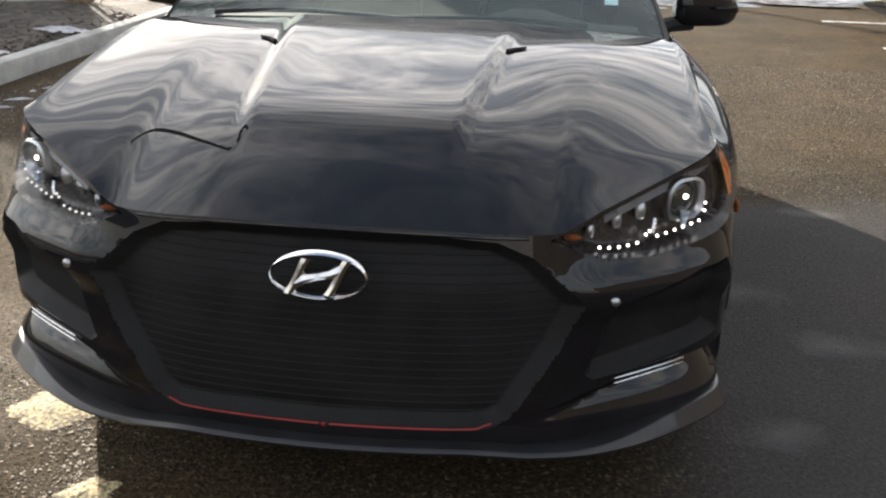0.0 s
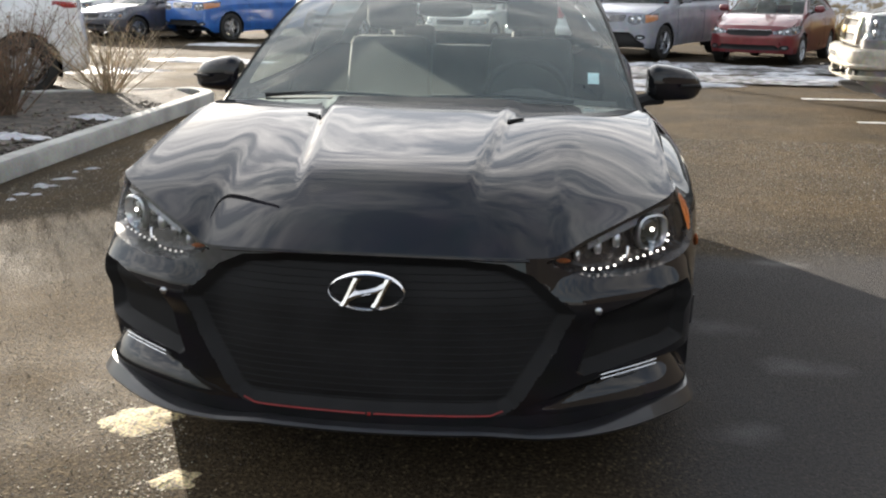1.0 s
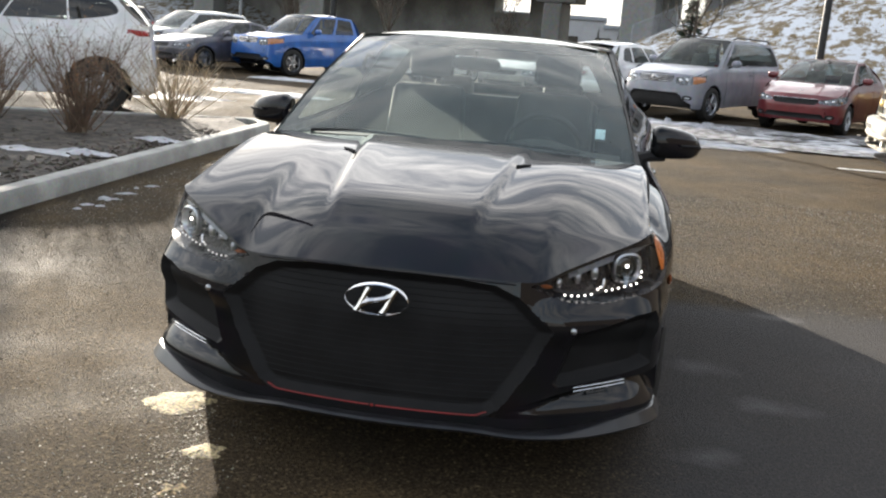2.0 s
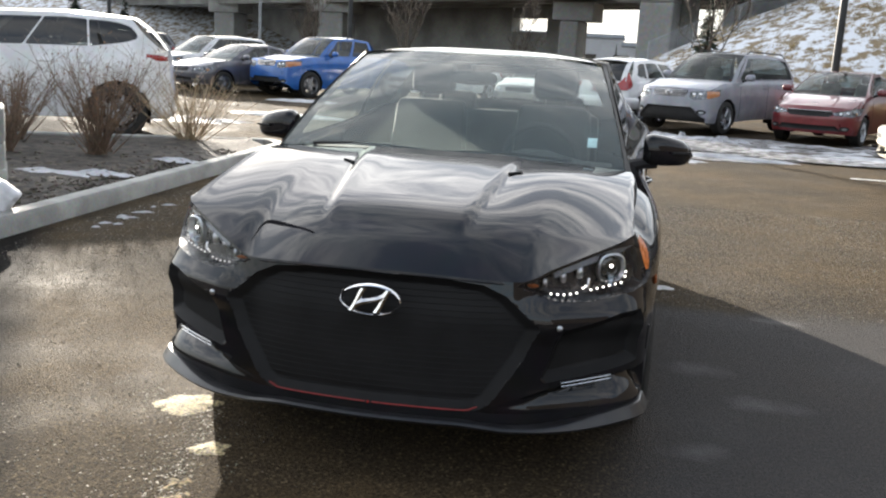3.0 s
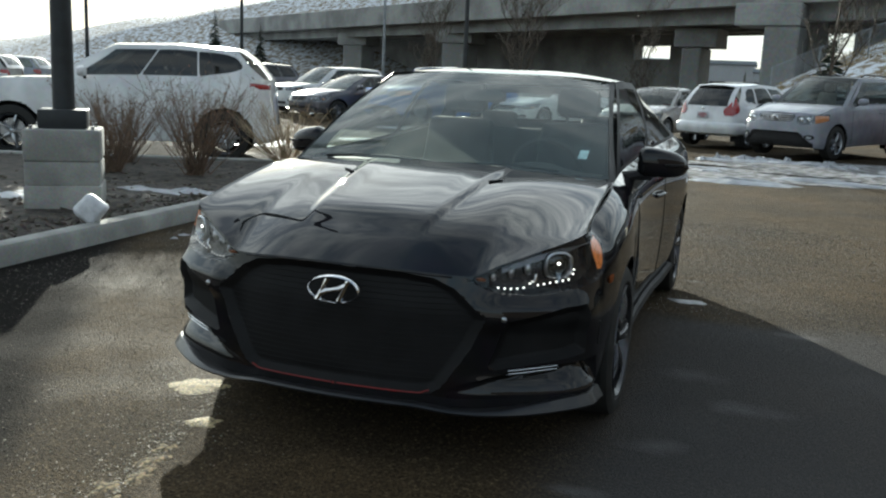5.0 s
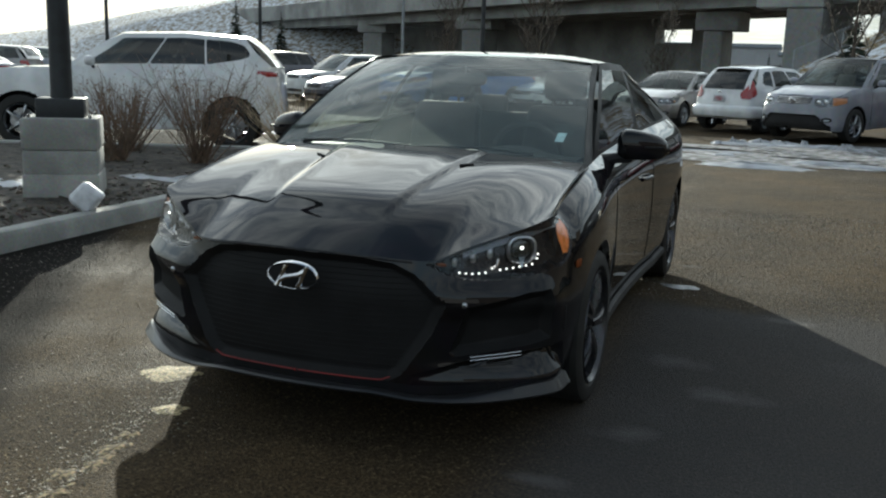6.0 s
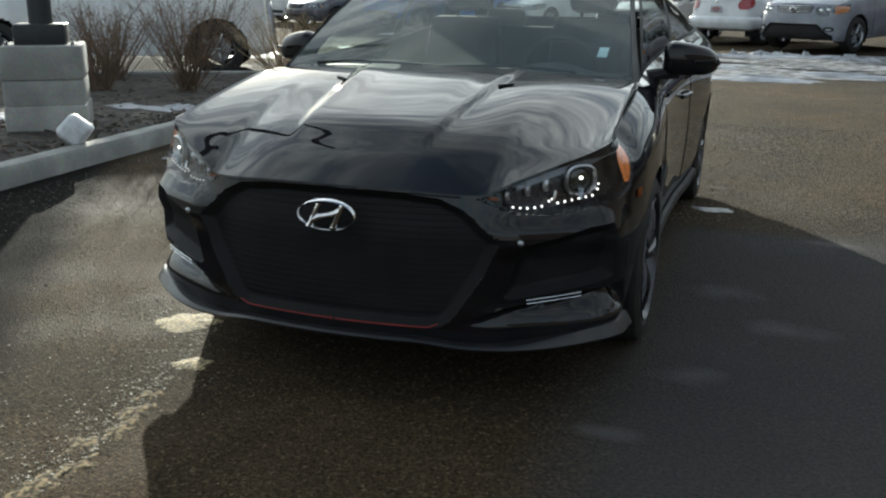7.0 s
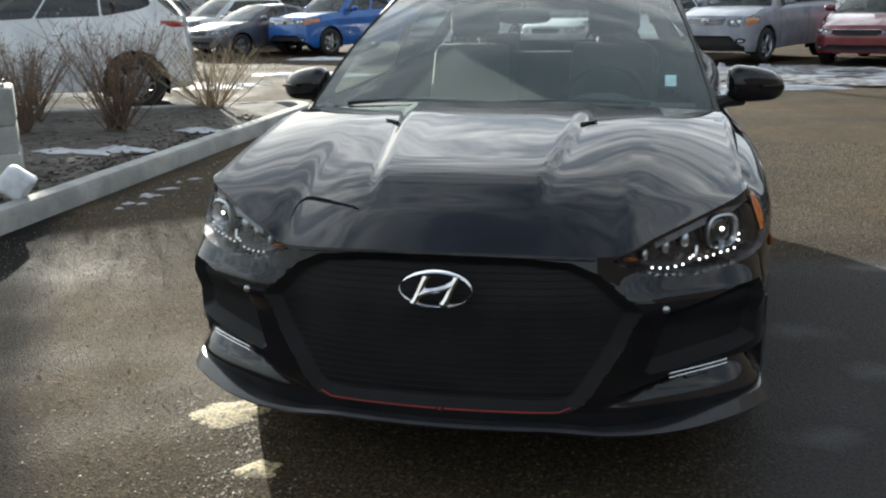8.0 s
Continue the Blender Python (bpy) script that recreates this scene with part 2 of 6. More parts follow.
def join(*geos):
    verts, faces = [], []
    for v, f in geos:
        n = len(verts)
        verts += [tuple(p) for p in v]
        faces += [tuple(i + n for i in face) for face in f]
    return verts, faces


def moved(geo, m):
    return [tuple(m @ Vector(v)) for v in geo[0]], geo[1]


def mirrored(geo):
    return [(-x, y, z) for x, y, z in geo[0]], [tuple(reversed(f)) for f in geo[1]]


def net(rows, close=False):
    """A sheet of quads through rows of points."""
    k = len(rows[0])
    verts = [p for r in rows for p in r]
    faces = []
    for i in range(len(rows) - 1):
        for j in range(k if close else k - 1):
            a, b = i * k + j, i * k + (j + 1) % k
            faces.append((a, b, b + k, a + k))
    return verts, faces


def tube(points, radius, sides=8, caps=True):
    """A tube along points; radius may be a list."""
    pts = [Vector(p) for p in points]
    rad = radius if isinstance(radius, (list, tuple)) else [radius] * len(pts)
    rows = []
    for i, p in enumerate(pts):
        d = (pts[min(i + 1, len(pts) - 1)] - pts[max(i - 1, 0)]).normalized()
        s = d.cross(Vector((0, 0, 1)))
        s = s.normalized() if s.length > 0.05 else Vector((1, 0, 0))
        u = s.cross(d)
        rows.append([tuple(p + rad[i] * (math.cos(a) * s + math.sin(a) * u)) for a in (2 * math.pi * k / sides for k in range(sides))])
    v, f = net(rows, True)
    if caps:
        f = f + [tuple(reversed(range(sides))), tuple(range(len(v) - sides, len(v)))]
    return v, f


def spun(profile, sides=32, axis="z"):
    """Profile of (r, h) turned about an axis."""
    rows = []
    for r, h in profile:
        ring = [(r * math.cos(a), r * math.sin(a)) for a in (2 * math.pi * k / sides for k in range(sides))]
        rows.append([(x, y, h) if axis == "z" else (h, x, y) for x, y in ring])
    return net(rows, True)


def block(sx, sy, sz, bevel=0.01, taper=1.0, seg=2):
    """A rounded box that stands on z = 0, its top scaled by taper."""
    bm = bmesh.new()
    bmesh.ops.create_cube(bm, size=1)
    for v in bm.verts:
        k = taper if v.co.z > 0 else 1
        v.co = Vector((v.co.x * sx * k, v.co.y * sy * k, (v.co.z + 0.5) * sz))
    if bevel:
        bmesh.ops.bevel(bm, geom=bm.edges[:], offset=bevel, segments=seg, profile=0.5, affect="EDGES")
    bm.verts.index_update()
    geo = [tuple(v.co) for v in bm.verts], [tuple(v.index for v in f.verts) for f in bm.faces]
    bm.free()
    return geo


def ball(sx, sy, sz, rings=10, sides=16, power=1.0):
    rows = []
    for i in range(rings + 1):
        t = math.pi * (0.001 + 0.998 * i / rings) - math.pi / 2
        c, s = math.cos(t), math.sin(t)
        c, s = abs(c) ** power, math.copysign(abs(s) ** power, s)
        row = []
        for k in range(sides):
            a = 2 * math.pi * k / sides
            ca, sa = math.cos(a), math.sin(a)
            row.append((sx * c * math.copysign(abs(ca) ** power, ca), sy * c * math.copysign(abs(sa) ** power, sa), sz * s))
        rows.append(row)
    return net(rows, True)


def curve_through(points, n, loose=False):
    """n points of a Catmull-Rom curve through rows of numbers, evenly spaced by length."""
    p = np.array(points, float)
    p = np.vstack([2 * p[0] - p[1], p, 2 * p[-1] - p[-2]])
    out = []
    for i in range(1, len(p) - 2):
        for t in np.linspace(0, 1, 24, endpoint=False):
            a, b, c, d = p[i - 1], p[i], p[i + 1], p[i + 2]
            out.append(0.5 * (2 * b + (c - a) * t + (2 * a - 5 * b + 4 * c - d) * t * t + (3 * b - a - 3 * c + d) * t**3))
    out.append(p[-2])
    out = np.array(out)
    s = np.r_[0, np.cumsum(np.linalg.norm(np.diff(out, axis=0), axis=1))]
    if loose:
        return out, s
    t = np.linspace(0, s[-1], n)
    return np.stack([np.interp(t, s, out[:, k]) for k in range(out.shape[1])], 1)


def smooth(a, b, x):
    t = min(1.0, max(0.0, (x - a) / (b - a)))
    return t * t * (3 - 2 * t)


# ---- cars ----
def nearest_on(poly, p):
    """Distance to a closed polygon and its nearest point."""
    q = np.roll(poly, -1, axis=0)
    d = q - poly
    t = np.clip(((p - poly) * d).sum(1) / np.maximum((d * d).sum(1), 1e-12), 0, 1)
    c = poly + t[:, None] * d
    r = np.hypot(*(c - p).T)
    k = r.argmin()
    return r[k], c[k]


def inside(poly, x, y):
    q = np.roll(poly, -1, axis=0)
    cross = ((poly[:, 1] > y) != (q[:, 1] > y)) & (x < (q[:, 0] - poly[:, 0]) * (y - poly[:, 1]) / (q[:, 1] - poly[:, 1] + 1e-12) + poly[:, 0])
    return cross.sum() % 2 == 1


def eased(table):
    """A table of (v, value) as a dense smooth curve that does not overshoot."""
    v, w = (np.array(c, float) for c in zip(*table))
    h = np.diff(v)
    k = np.diff(w) / h
    m = np.r_[0 if v[0] == 0 else k[0], [0 if a * b <= 0 else 2 * a * b / (a + b) for a, b in zip(k[:-1], k[1:])], k[-1]]
    xs, ys = [], []
    for i in range(len(h)):
        for t in np.linspace(0, 1, 14, endpoint=False):
            a, b, c, d = (1 + 2 * t) * (1 - t) ** 2, t * (1 - t) ** 2, t * t * (3 - 2 * t), t * t * (t - 1)
            xs.append(v[i] + t * h[i])
            ys.append(a * w[i] + b * h[i] * m[i] + c * w[i + 1] + d * h[i] * m[i + 1])
    return np.array([*xs, v[-1]]), np.array([*ys, w[-1]])


class Shell:
    """The lower body of a car, front at y = 0, in one sheet round from the middle of the nose to the middle of the tail."""

    def __init__(self, plan, front_top, side_top, rear_top, front_off, side_off, rear_off, bottom, turn_y=(0.3, 0.7), tail_y=None, swell=None):
        round_it = [(-plan[1][0], plan[1][1]), *plan, (-plan[-2][0], plan[-2][1])]
        out, far = curve_through(round_it, 0, loose=True)
        self.out, self.s = out[24:-24], far[24:-24] - far[24]
        self.swell = swell
        self.length = self.s[-1]
        self.front_top, self.side_top, self.rear_top = eased(front_top), eased(side_top), eased(rear_top)
        self.front_off, self.side_off, self.rear_off = eased(front_off), eased(side_off), eased(rear_off)
        self.bottom, self.turn_y = eased(bottom), turn_y
        self.end_y = plan[-1][1]
        self.tail_y = tail_y or (self.end_y - 0.7, self.end_y - 0.3)
        k = self.out[:, 0].argmax()
        self.a_wide = self.s[k]

    def plan_at(self, a):
        x, y = (np.interp(a, self.s, self.out[:, k]) for k in (0, 1))
        e = 0.01
        dx, dy = (np.interp(a + e, self.s, self.out[:, k]) - np.interp(a - e, self.s, self.out[:, k]) for k in (0, 1))
        n = math.hypot(dx, dy) or 1
        return x, y, -dy / n, dx / n  # inward normal

    def a_at_y(self, y, rear=False):
        """Length along the plan to a place on the side."""
        k = self.out[:, 0].argmax()
        return float(np.interp(y, self.out[:, 1], self.s))

    def a_at_x(self, x):
        k = self.out[:, 0].argmax()
        return float(np.interp(x, self.out[: k + 1, 0], self.s[: k + 1]))

    def parts(self, y):
        f = 1 - smooth(*self.turn_y, y)
        r = smooth(*self.tail_y, y)
        return f, 1 - f - r, r

    def top(self, a):
        x, y, *_ = self.plan_at(a)
        f, s, r = self.parts(y)
        g = lambda table, v: float(np.interp(v, *table))
        return f * g(self.front_top, x) + s * g(self.side_top, y) + r * g(self.rear_top, x)

    def low(self, a):
        x, y, *_ = self.plan_at(a)
        return float(np.interp(y, *self.bottom))

    def at(self, a, z, depth=0.0):
        x, y, nx, ny = self.plan_at(a)
        f, s, r = self.parts(y)
        g = lambda table, v: float(np.interp(v, *table))
        zt = self.top(a)
        o = f * g(self.front_off, z) + r * g(self.rear_off, z)
        if s > 0:
            o += s * g(self.side_off, (z - 0.2) / max(zt - 0.2, 0.05))
        o += depth
        if self.swell:
            o += self.swell(x, y, z)
        return x + nx * o, y + ny * o, z

    def lattice(self, columns, rows, regions):
        """Splits the sheet by polygons in (length, height): {name: (polygon, depth, slope)}; depth None cuts a hole."""
        fr = np.linspace(0, 1, rows)
        uv = np.array([[(a, self.low(a) + f * (self.top(a) - self.low(a))) for f in fr] for a in columns])
        ca = np.gradient(np.array(columns))
        polys = {n: np.array(p[0], float) for n, p in regions.items()}
        depth = np.zeros(uv.shape[:2])
        onto = np.zeros(uv.shape[:2], bool)
        for n, poly in polys.items():
            lo, hi = poly.min(0) - 0.06, poly.max(0) + 0.06
            for i, a in enumerate(columns):
                if not lo[0] < a < hi[0]:
                    continue
                cell = 0.52 * max(ca[i], (uv[i, -1, 1] - uv[i, 0, 1]) / (rows - 1))
                for j in range(rows):
                    p = uv[i, j]
                    if not (lo[1] < p[1] < hi[1]):
                        continue
                    r, c = nearest_on(poly, p)
                    if r < cell and not onto[i, j] and (0 < j < rows - 1 or regions[n][1] is None):
                        uv[i, j], onto[i, j] = c, True
                    elif not onto[i, j] and regions[n][1] and inside(poly, *p):
                        deep = regions[n][1]
                        if callable(deep):
                            depth[i, j] = deep(*p) * min(1.0, r * regions[n][2])
                        else:
                            depth[i, j] = math.copysign(min(abs(deep), r * regions[n][2]), deep)
        for n, poly in polys.items():
            depth[onto] = 0
        pts = [[self.at(*uv[i, j], depth[i, j]) for j in range(rows)] for i in range(len(columns))]
        flat = [[self.at(*uv[i, j]) for j in range(rows)] for i in range(len(columns))]
        sets = {n: [] for n in ("body", *polys)}
        for i in range(len(columns) - 1):
            for j in range(rows - 1):
                c = (uv[i, j] + uv[i + 1, j] + uv[i, j + 1] + uv[i + 1, j + 1]) / 4
                home = next((n for n, poly in polys.items() if inside(poly, *c)), "body")
                sets[home].append((i, j))
        made = {}
        for n, cells in sets.items():
            for tag, source in ((n, pts), (n + "_flat", flat)):
                ids, verts, faces = {}, [], []
                for i, j in cells:
                    quad = []
                    for q in ((i, j), (i, j + 1), (i + 1, j + 1), (i + 1, j)):
                        if q not in ids:
                            ids[q] = len(verts)
                            verts.append(source[q[0]][q[1]])
                        quad.append(ids[q])
                    faces.append(tuple(reversed(quad)))
                made[tag] = (verts, faces)
        return made


def both(geo):
    """A half and its mirror image, welded along the middle."""
    v, f = geo
    n, at, verts = len(v), [], list(v)
    for i, (x, y, z) in enumerate(v):
        if abs(x) < 1e-4:
            at.append(i)
        else:
            at.append(len(verts))
            verts.append((-x, y, z))
    return verts, list(f) + [tuple(at[i] for i in reversed(q)) for q in f]


def bonnet(shell, y_cowl, z_cowl, x_cowl, drop, power, extra=None, n=44, m=40, profile=None):
    """The sheet from the top edge of the nose and wings back to the cowl; half of it."""
    a_end = shell.a_at_y(y_cowl)
    edge = np.array([shell.at(a, shell.top(a)) for a in np.linspace(0, a_end, 260)])
    k = edge[:, 0].argmax()
    front, back = edge[: k + 1], edge[k:][::-1]
    xs = [front[k, 0] * (1 - (1 - u) ** 1.25) for u in np.linspace(0, 1, n)]
    rows = []
    for x in xs:
        x = min(x, front[k, 0] - 1e-4)
        y0, z0 = (np.interp(x, front[:, 0], front[:, c]) for c in (1, 2))
        if x <= back[0, 0]:
            u = x / back[0, 0]
            y1, z1 = y_cowl - drop * (1 - u * u), z_cowl + (back[0, 2] - z_cowl) * u ** 2.5
        else:
            y1, z1 = (np.interp(x, back[:, 0], back[:, c]) for c in (1, 2))
        p = power + (1.25 - power) * (x / front[k, 0]) ** 2
        row = []
        for t in np.linspace(0, 1, m):
            y = y0 + (y1 - y0) * t
            z = z0 + (z1 - z0) * (profile(x / front[k, 0], t) if profile else 1 - (1 - t) ** p)
            if extra:
                z += extra(x, y, t)
            row.append((x, y, z))
        rows.append(row)
    v, f = net(rows)
    return v, [tuple(reversed(q)) for q in f]


def alloy(radius, width, spokes, twin=0.0):
    """A rim with spokes, its face at +x, turning about x."""
    r = radius
    geos = [spun([(r * 0.9, -width * 0.5), (r * 0.93, -width * 0.2), (r * 0.93, width * 0.36), (r * 0.985, width * 0.47), (r, width * 0.5), (r * 1.01, width * 0.46), (r * 0.96, width * 0.3)], 40, "x")]
    geos.append(spun([(0.001, width * 0.40), (r * 0.14, width * 0.40), (r * 0.19, width * 0.36), (r * 0.2, width * 0.1)], 20, "x"))
    for k in range(spokes):
        for side in ((-twin, twin) if twin else (0,)):
            a = 2 * math.pi * k / spokes
            rows = []
            for t in np.linspace(0, 1, 5):
                rr = r * (0.14 + 0.82 * t)
                w = r * (0.085 - 0.03 * t) * (0.75 if twin else 1.25)
                x = width * (0.37 + 0.08 * math.sin(math.pi * t))
                aa = a + side * (0.35 + 0.65 * t)
                c, s = math.cos(aa), math.sin(aa)
                ring = [(-w, -0.03), (-w, 0.0), (-w * 0.6, 0.012), (w * 0.6, 0.012), (w, 0.0), (w, -0.03)]
                rows.append([(x + h, rr * c - q * s, rr * s + q * c) for q, h in ring])
            geos.append(net(rows))
    return join(*geos)


def tyre(radius, rim, width):
    w = width / 2
    return spun([(rim, -w * 0.8), (rim + 0.02, -w * 0.98), (radius - 0.03, -w), (radius - 0.006, -w * 0.86), (radius, -w * 0.6), (radius, w * 0.6), (radius - 0.006, w * 0.86), (radius - 0.03, w), (rim + 0.02, w * 0.98), (rim, w * 0.8)], 44, "x")


def wheels(car, track, axles, radius, rim, width, rim_mat, spokes, twin=0.0, disc=True):
    """Four wheels, each a tyre with its rim and brake disc."""
    tyre_geo, rim_geo = tyre(radius, rim, width), alloy(rim, width, spokes, twin)
    disc_geo = spun([(0.03, 0.0), (rim * 0.72, 0.0), (rim * 0.72, 0.02), (0.03, 0.02)], 28, "x")
    first = None
    for y in axles:
        for s in (1, -1):
            if first is None:
                w = part("wheel", tyre_geo, RUBBER, car, "black rubber tyre")
                part("rim", rim_geo, rim_mat, w)
                part("brake_disc", disc_geo, SATIN, w)
                w.matrix_basis = pose(s * (track - width / 2), y, radius)
                first = w
            else:
                w = copy_thing(first, pose(s * (track - width / 2), y, radius, 0, 0, 0 if s > 0 else 180))


def circle(a, z, r, n=40):
    return [(a + r * math.cos(2 * math.pi * k / n), z + r * math.sin(2 * math.pi * k / n)) for k in range(n)]


def rounded(corners, radii, n=6):
    """A polygon with rounded corners."""
    out = []
    for i, (p, r) in enumerate(zip(corners, radii)):
        p = np.array(p)
        a, b = np.array(corners[i - 1]), np.array(corners[(i + 1) % len(corners)])
        u, v = p + (a - p) * min(0.49, r / np.linalg.norm(a - p)), p + (b - p) * min(0.49, r / np.linalg.norm(b - p))
        out += [tuple((1 - t) ** 2 * u + 2 * t * (1 - t) * p + t * t * v) for t in np.linspace(0, 1, n)]
    return out


def cells(rows, keep):
    v, f = net(rows)
    k = len(rows[0]) - 1
    f = [tuple(reversed(q)) for n, q in enumerate(f) if keep(n // k, n % k)]
    used = sorted({i for q in f for i in q})
    at = {i: n for n, i in enumerate(used)}
    return [v[i] for i in used], [tuple(at[i] for i in q) for q in f]


def make_cabin(car, shell, spec, body_mat, screen_mat, side_mat, seats=True):
    """Windscreen, pillars, side glass, roof and rear window, from the numbers of spec."""
    g = lambda table, v, k: float(np.interp(v, [r[0] for r in table], [r[k] for r in table]))
    roofline = spec["roof"]  # rows of y, z in the middle, x of the edge, z of the edge
    inset = spec.get("inset", 0.0)
    base = lambda y: (lambda p: (p[0] - inset, p[2]))(shell.at(shell.a_at_y(y), shell.top(shell.a_at_y(y))))
    rail = lambda y: (g(roofline, y, 2), g(roofline, y, 3))
    y_cowl, y_wt, y_rt, y_rb = spec["y"]
    # windscreen, its lower edge under the bonnet's lip
    wx0, wx1 = spec["screen"]
    zc, drop = spec["z_cowl"], spec["drop"]
    rows = []
    for u in np.linspace(-1, 1, 25):
        lo = (wx0 * u, y_cowl - drop * (1 - u * u) + 0.0, zc - 0.012 + (base(y_cowl)[1] - zc) * u * u)
        hi = (wx1 * u, y_wt - spec["bow"] * (1 - u * u), g(roofline, y_wt, 1) - 0.004 - (g(roofline, y_wt, 1) - g(roofline, y_wt, 3)) * u * u)
        rows.append([tuple(lo[k] + (hi[k] - lo[k]) * t + (0, -0.02, 0.03)[k] * math.sin(math.pi * t) for k in range(3)) for t in np.linspace(0, 1, 13)])
    v, f = net(rows)
    screen = part("windscreen", (v, [tuple(reversed(q)) for q in f]), screen_mat, car, "sloping clear windscreen")
    screen.visible_shadow = False
    edge = rows[-1]
    # pillar between the windscreen and the side glass
    post = []
    for t, p in zip(np.linspace(0, 1, 13), edge):
        y = y_cowl + (y_wt - y_cowl) * t + spec["post"] * (1 - t * 0.6)
        (xa, za), (xb, zb) = base(y), rail(y)
        q = (xa + (xb - xa) * t, y, za + (zb - za) * t)
        mid = tuple((a + b) / 2 + c for a, b, c in zip(p, q, (0.012, -0.005, 0.005)))
        low = tuple(a + c for a, c in zip(p, (0.004, -0.004, 0.006)))
        post.append([p, low, mid, q])
    v, f = net(post)
    part("pillar", (v, [tuple(reversed(q)) for q in f]), spec.get("pillar_mat", body_mat), car)
    part("pillar", mirrored((v, [tuple(reversed(q)) for q in f])), spec.get("pillar_mat", body_mat), car)
    # flank, its windows with rounded corners
    gaps = spec["glass"]
    f0, f1 = spec.get("sill", 0.06), spec.get("head", 0.9)
    (b0, t0), (b1, t1) = side = ((y_cowl + spec["post"], y_wt + spec["post"] * 0.4), (y_rb - spec["tail"], y_rt - 0.02))
    long, tall = (b1 - b0 + t1 - t0) / 2, 0.45

    def flank(s, f):
        y = (b0 + (t0 - b0) * f) * (1 - s) + (b1 + (t1 - b1) * f) * s
        (xa, za), (xb, zb) = base(y), rail(y)
        return xa + (xb - xa) * f + 0.02 * math.sin(math.pi * f), y, za + (zb - za) * f

    panes = []
    for i, w in enumerate(gaps):
        r = 0.035
        tail_r = spec.get("tail_round", 0.05) if i == len(gaps) - 1 else r
        q = [(w[0] * long, f0 * tall), (w[1] * long, (f0 + (spec.get("kick", 0.0) if i == len(gaps) - 1 else 0)) * tall), (w[1] * long, f1 * tall), (w[0] * long, f1 * tall)]
        panes.append(np.array(rounded(q, (r, tail_r * 0.8, tail_r, r))))
    ns, nf = spec.get("fine", (56, 15))
    uv = np.array([[(s * long, f * tall) for f in np.linspace(0, 1, nf)] for s in np.linspace(0, 1, ns)])
    for poly in panes:
        for i in range(ns):
            for j in range(1, nf - 1):
                r, c = nearest_on(poly, uv[i, j])
                if r < 0.5 * max(long / ns, tall / nf):
                    uv[i, j] = c
    pts = [[flank(u / long, v / tall) for u, v in row] for row in uv]
    home = {}
    for i in range(ns - 1):
        for j in range(nf - 1):
            c = (uv[i, j] + uv[i + 1, j] + uv[i, j + 1] + uv[i + 1, j + 1]) / 4
            home[i, j] = next((k for k, poly in enumerate(panes) if inside(poly, *c)), -1)
    frame_geo = cells(pts, lambda i, j: home[i, j] < 0)
    for m in (False, True):
        part("window_frame", mirrored(frame_geo) if m else frame_geo, spec.get("frame_mat", body_mat), car)
        for k, w in enumerate(gaps):
            geo = cells(pts, lambda i, j: home[i, j] == k)
            pane = part("side_window", mirrored(geo) if m else geo, w[2] if len(w) > 2 else side_mat, car)
            pane.visible_shadow = False
    # roof
    rows = []
    for y in np.linspace(0, 1, 22):
        row = []
        for u in np.linspace(-1, 1, 21):
            ys = y_wt - spec["bow"] * (1 - u * u)
            ye = y_rt + spec.get("rear_bow", 0.05) * (1 - u * u)
            yy = ys + (ye - ys) * y
            zc2, xe, ze = g(roofline, yy, 1), g(roofline, yy, 2), g(roofline, yy, 3)
            row.append((xe * math.copysign(abs(u) ** 0.9, u), yy, ze + (zc2 - ze) * (1 - abs(u) ** 2.6)))
        rows.append(row)
    v, f = net(rows)
    part("roof", (v, f), body_mat, car)
    # rear window and its panel
    rows = []
    last = v[-21:]
    xb, zb = base(y_rb - 0.02)
    for p, u in zip(last, np.linspace(-1, 1, 21)):
        lo = (xb * u * 0.98, y_rb + 0.04 * (1 - u * u), zb + 0.005)
        rows.append([tuple(p[k] + (lo[k] - p[k]) * t + (0, 0.03, 0.03)[k] * math.sin(math.pi * t) for k in range(3)) for t in np.linspace(0, 1, 11)])
    r0, r1 = spec.get("rear", (1, 8))
    isrear = lambda i, j: 2 <= i <= 17 and r0 <= j < r1
    part("tailgate_frame", cells(rows, lambda i, j: not isrear(i, j)), body_mat, car)
    pane = part("rear_window", cells(rows, isrear), side_mat if not spec.get("clear_rear") else REAR_GLASS, car)
    pane.visible_shadow = False


def deck(shell, y_rb, zb_drop=0.0, n=13):
    """The sheet between the tail's top edge and the foot of the rear window."""
    a0 = shell.a_at_y(y_rb - 0.02)
    rows = []
    for a in np.linspace(a0, shell.length, n):
        p = shell.at(a, shell.top(a))
        q = (p[0] * 0.98, min(y_rb, p[1] - 0.002), shell.top(a0) + 0.004)
        rows.append([tuple(q[k] + (p[k] - q[k]) * t for k in range(3)) for t in (0, 0.4, 0.8, 1)])
    v, f = net(rows)
    return both((v, [tuple(reversed(q)) for q in f]))


def underbody(shell, arches, n=60, z=0.24):
    """A dark floor under the car and the liners of its wheel arches."""
    ring = [shell.at(a, z) for a in np.linspace(0, shell.length, n)]
    left = [(-x * 0.97, y, z) for x, y, _ in ring]
    right = [(x * 0.97, y, z) for x, y, _ in ring]
    return net([left, right])


def liners(arches, half, depth=0.27):
    geos = []
    for y, z, r in arches:
        rows = []
        for k in range(17):
            t = math.pi * k / 16 * 1.25 - math.pi * 0.125
            rows.append([(half - 0.012, y + r * math.cos(t), z + r * math.sin(t)), (half - depth, y + r * math.cos(t), z + r * math.sin(t)), (half - depth, y, z)])
        geos.append(net(rows))
    return [*geos, *[mirrored(g) for g in geos]]


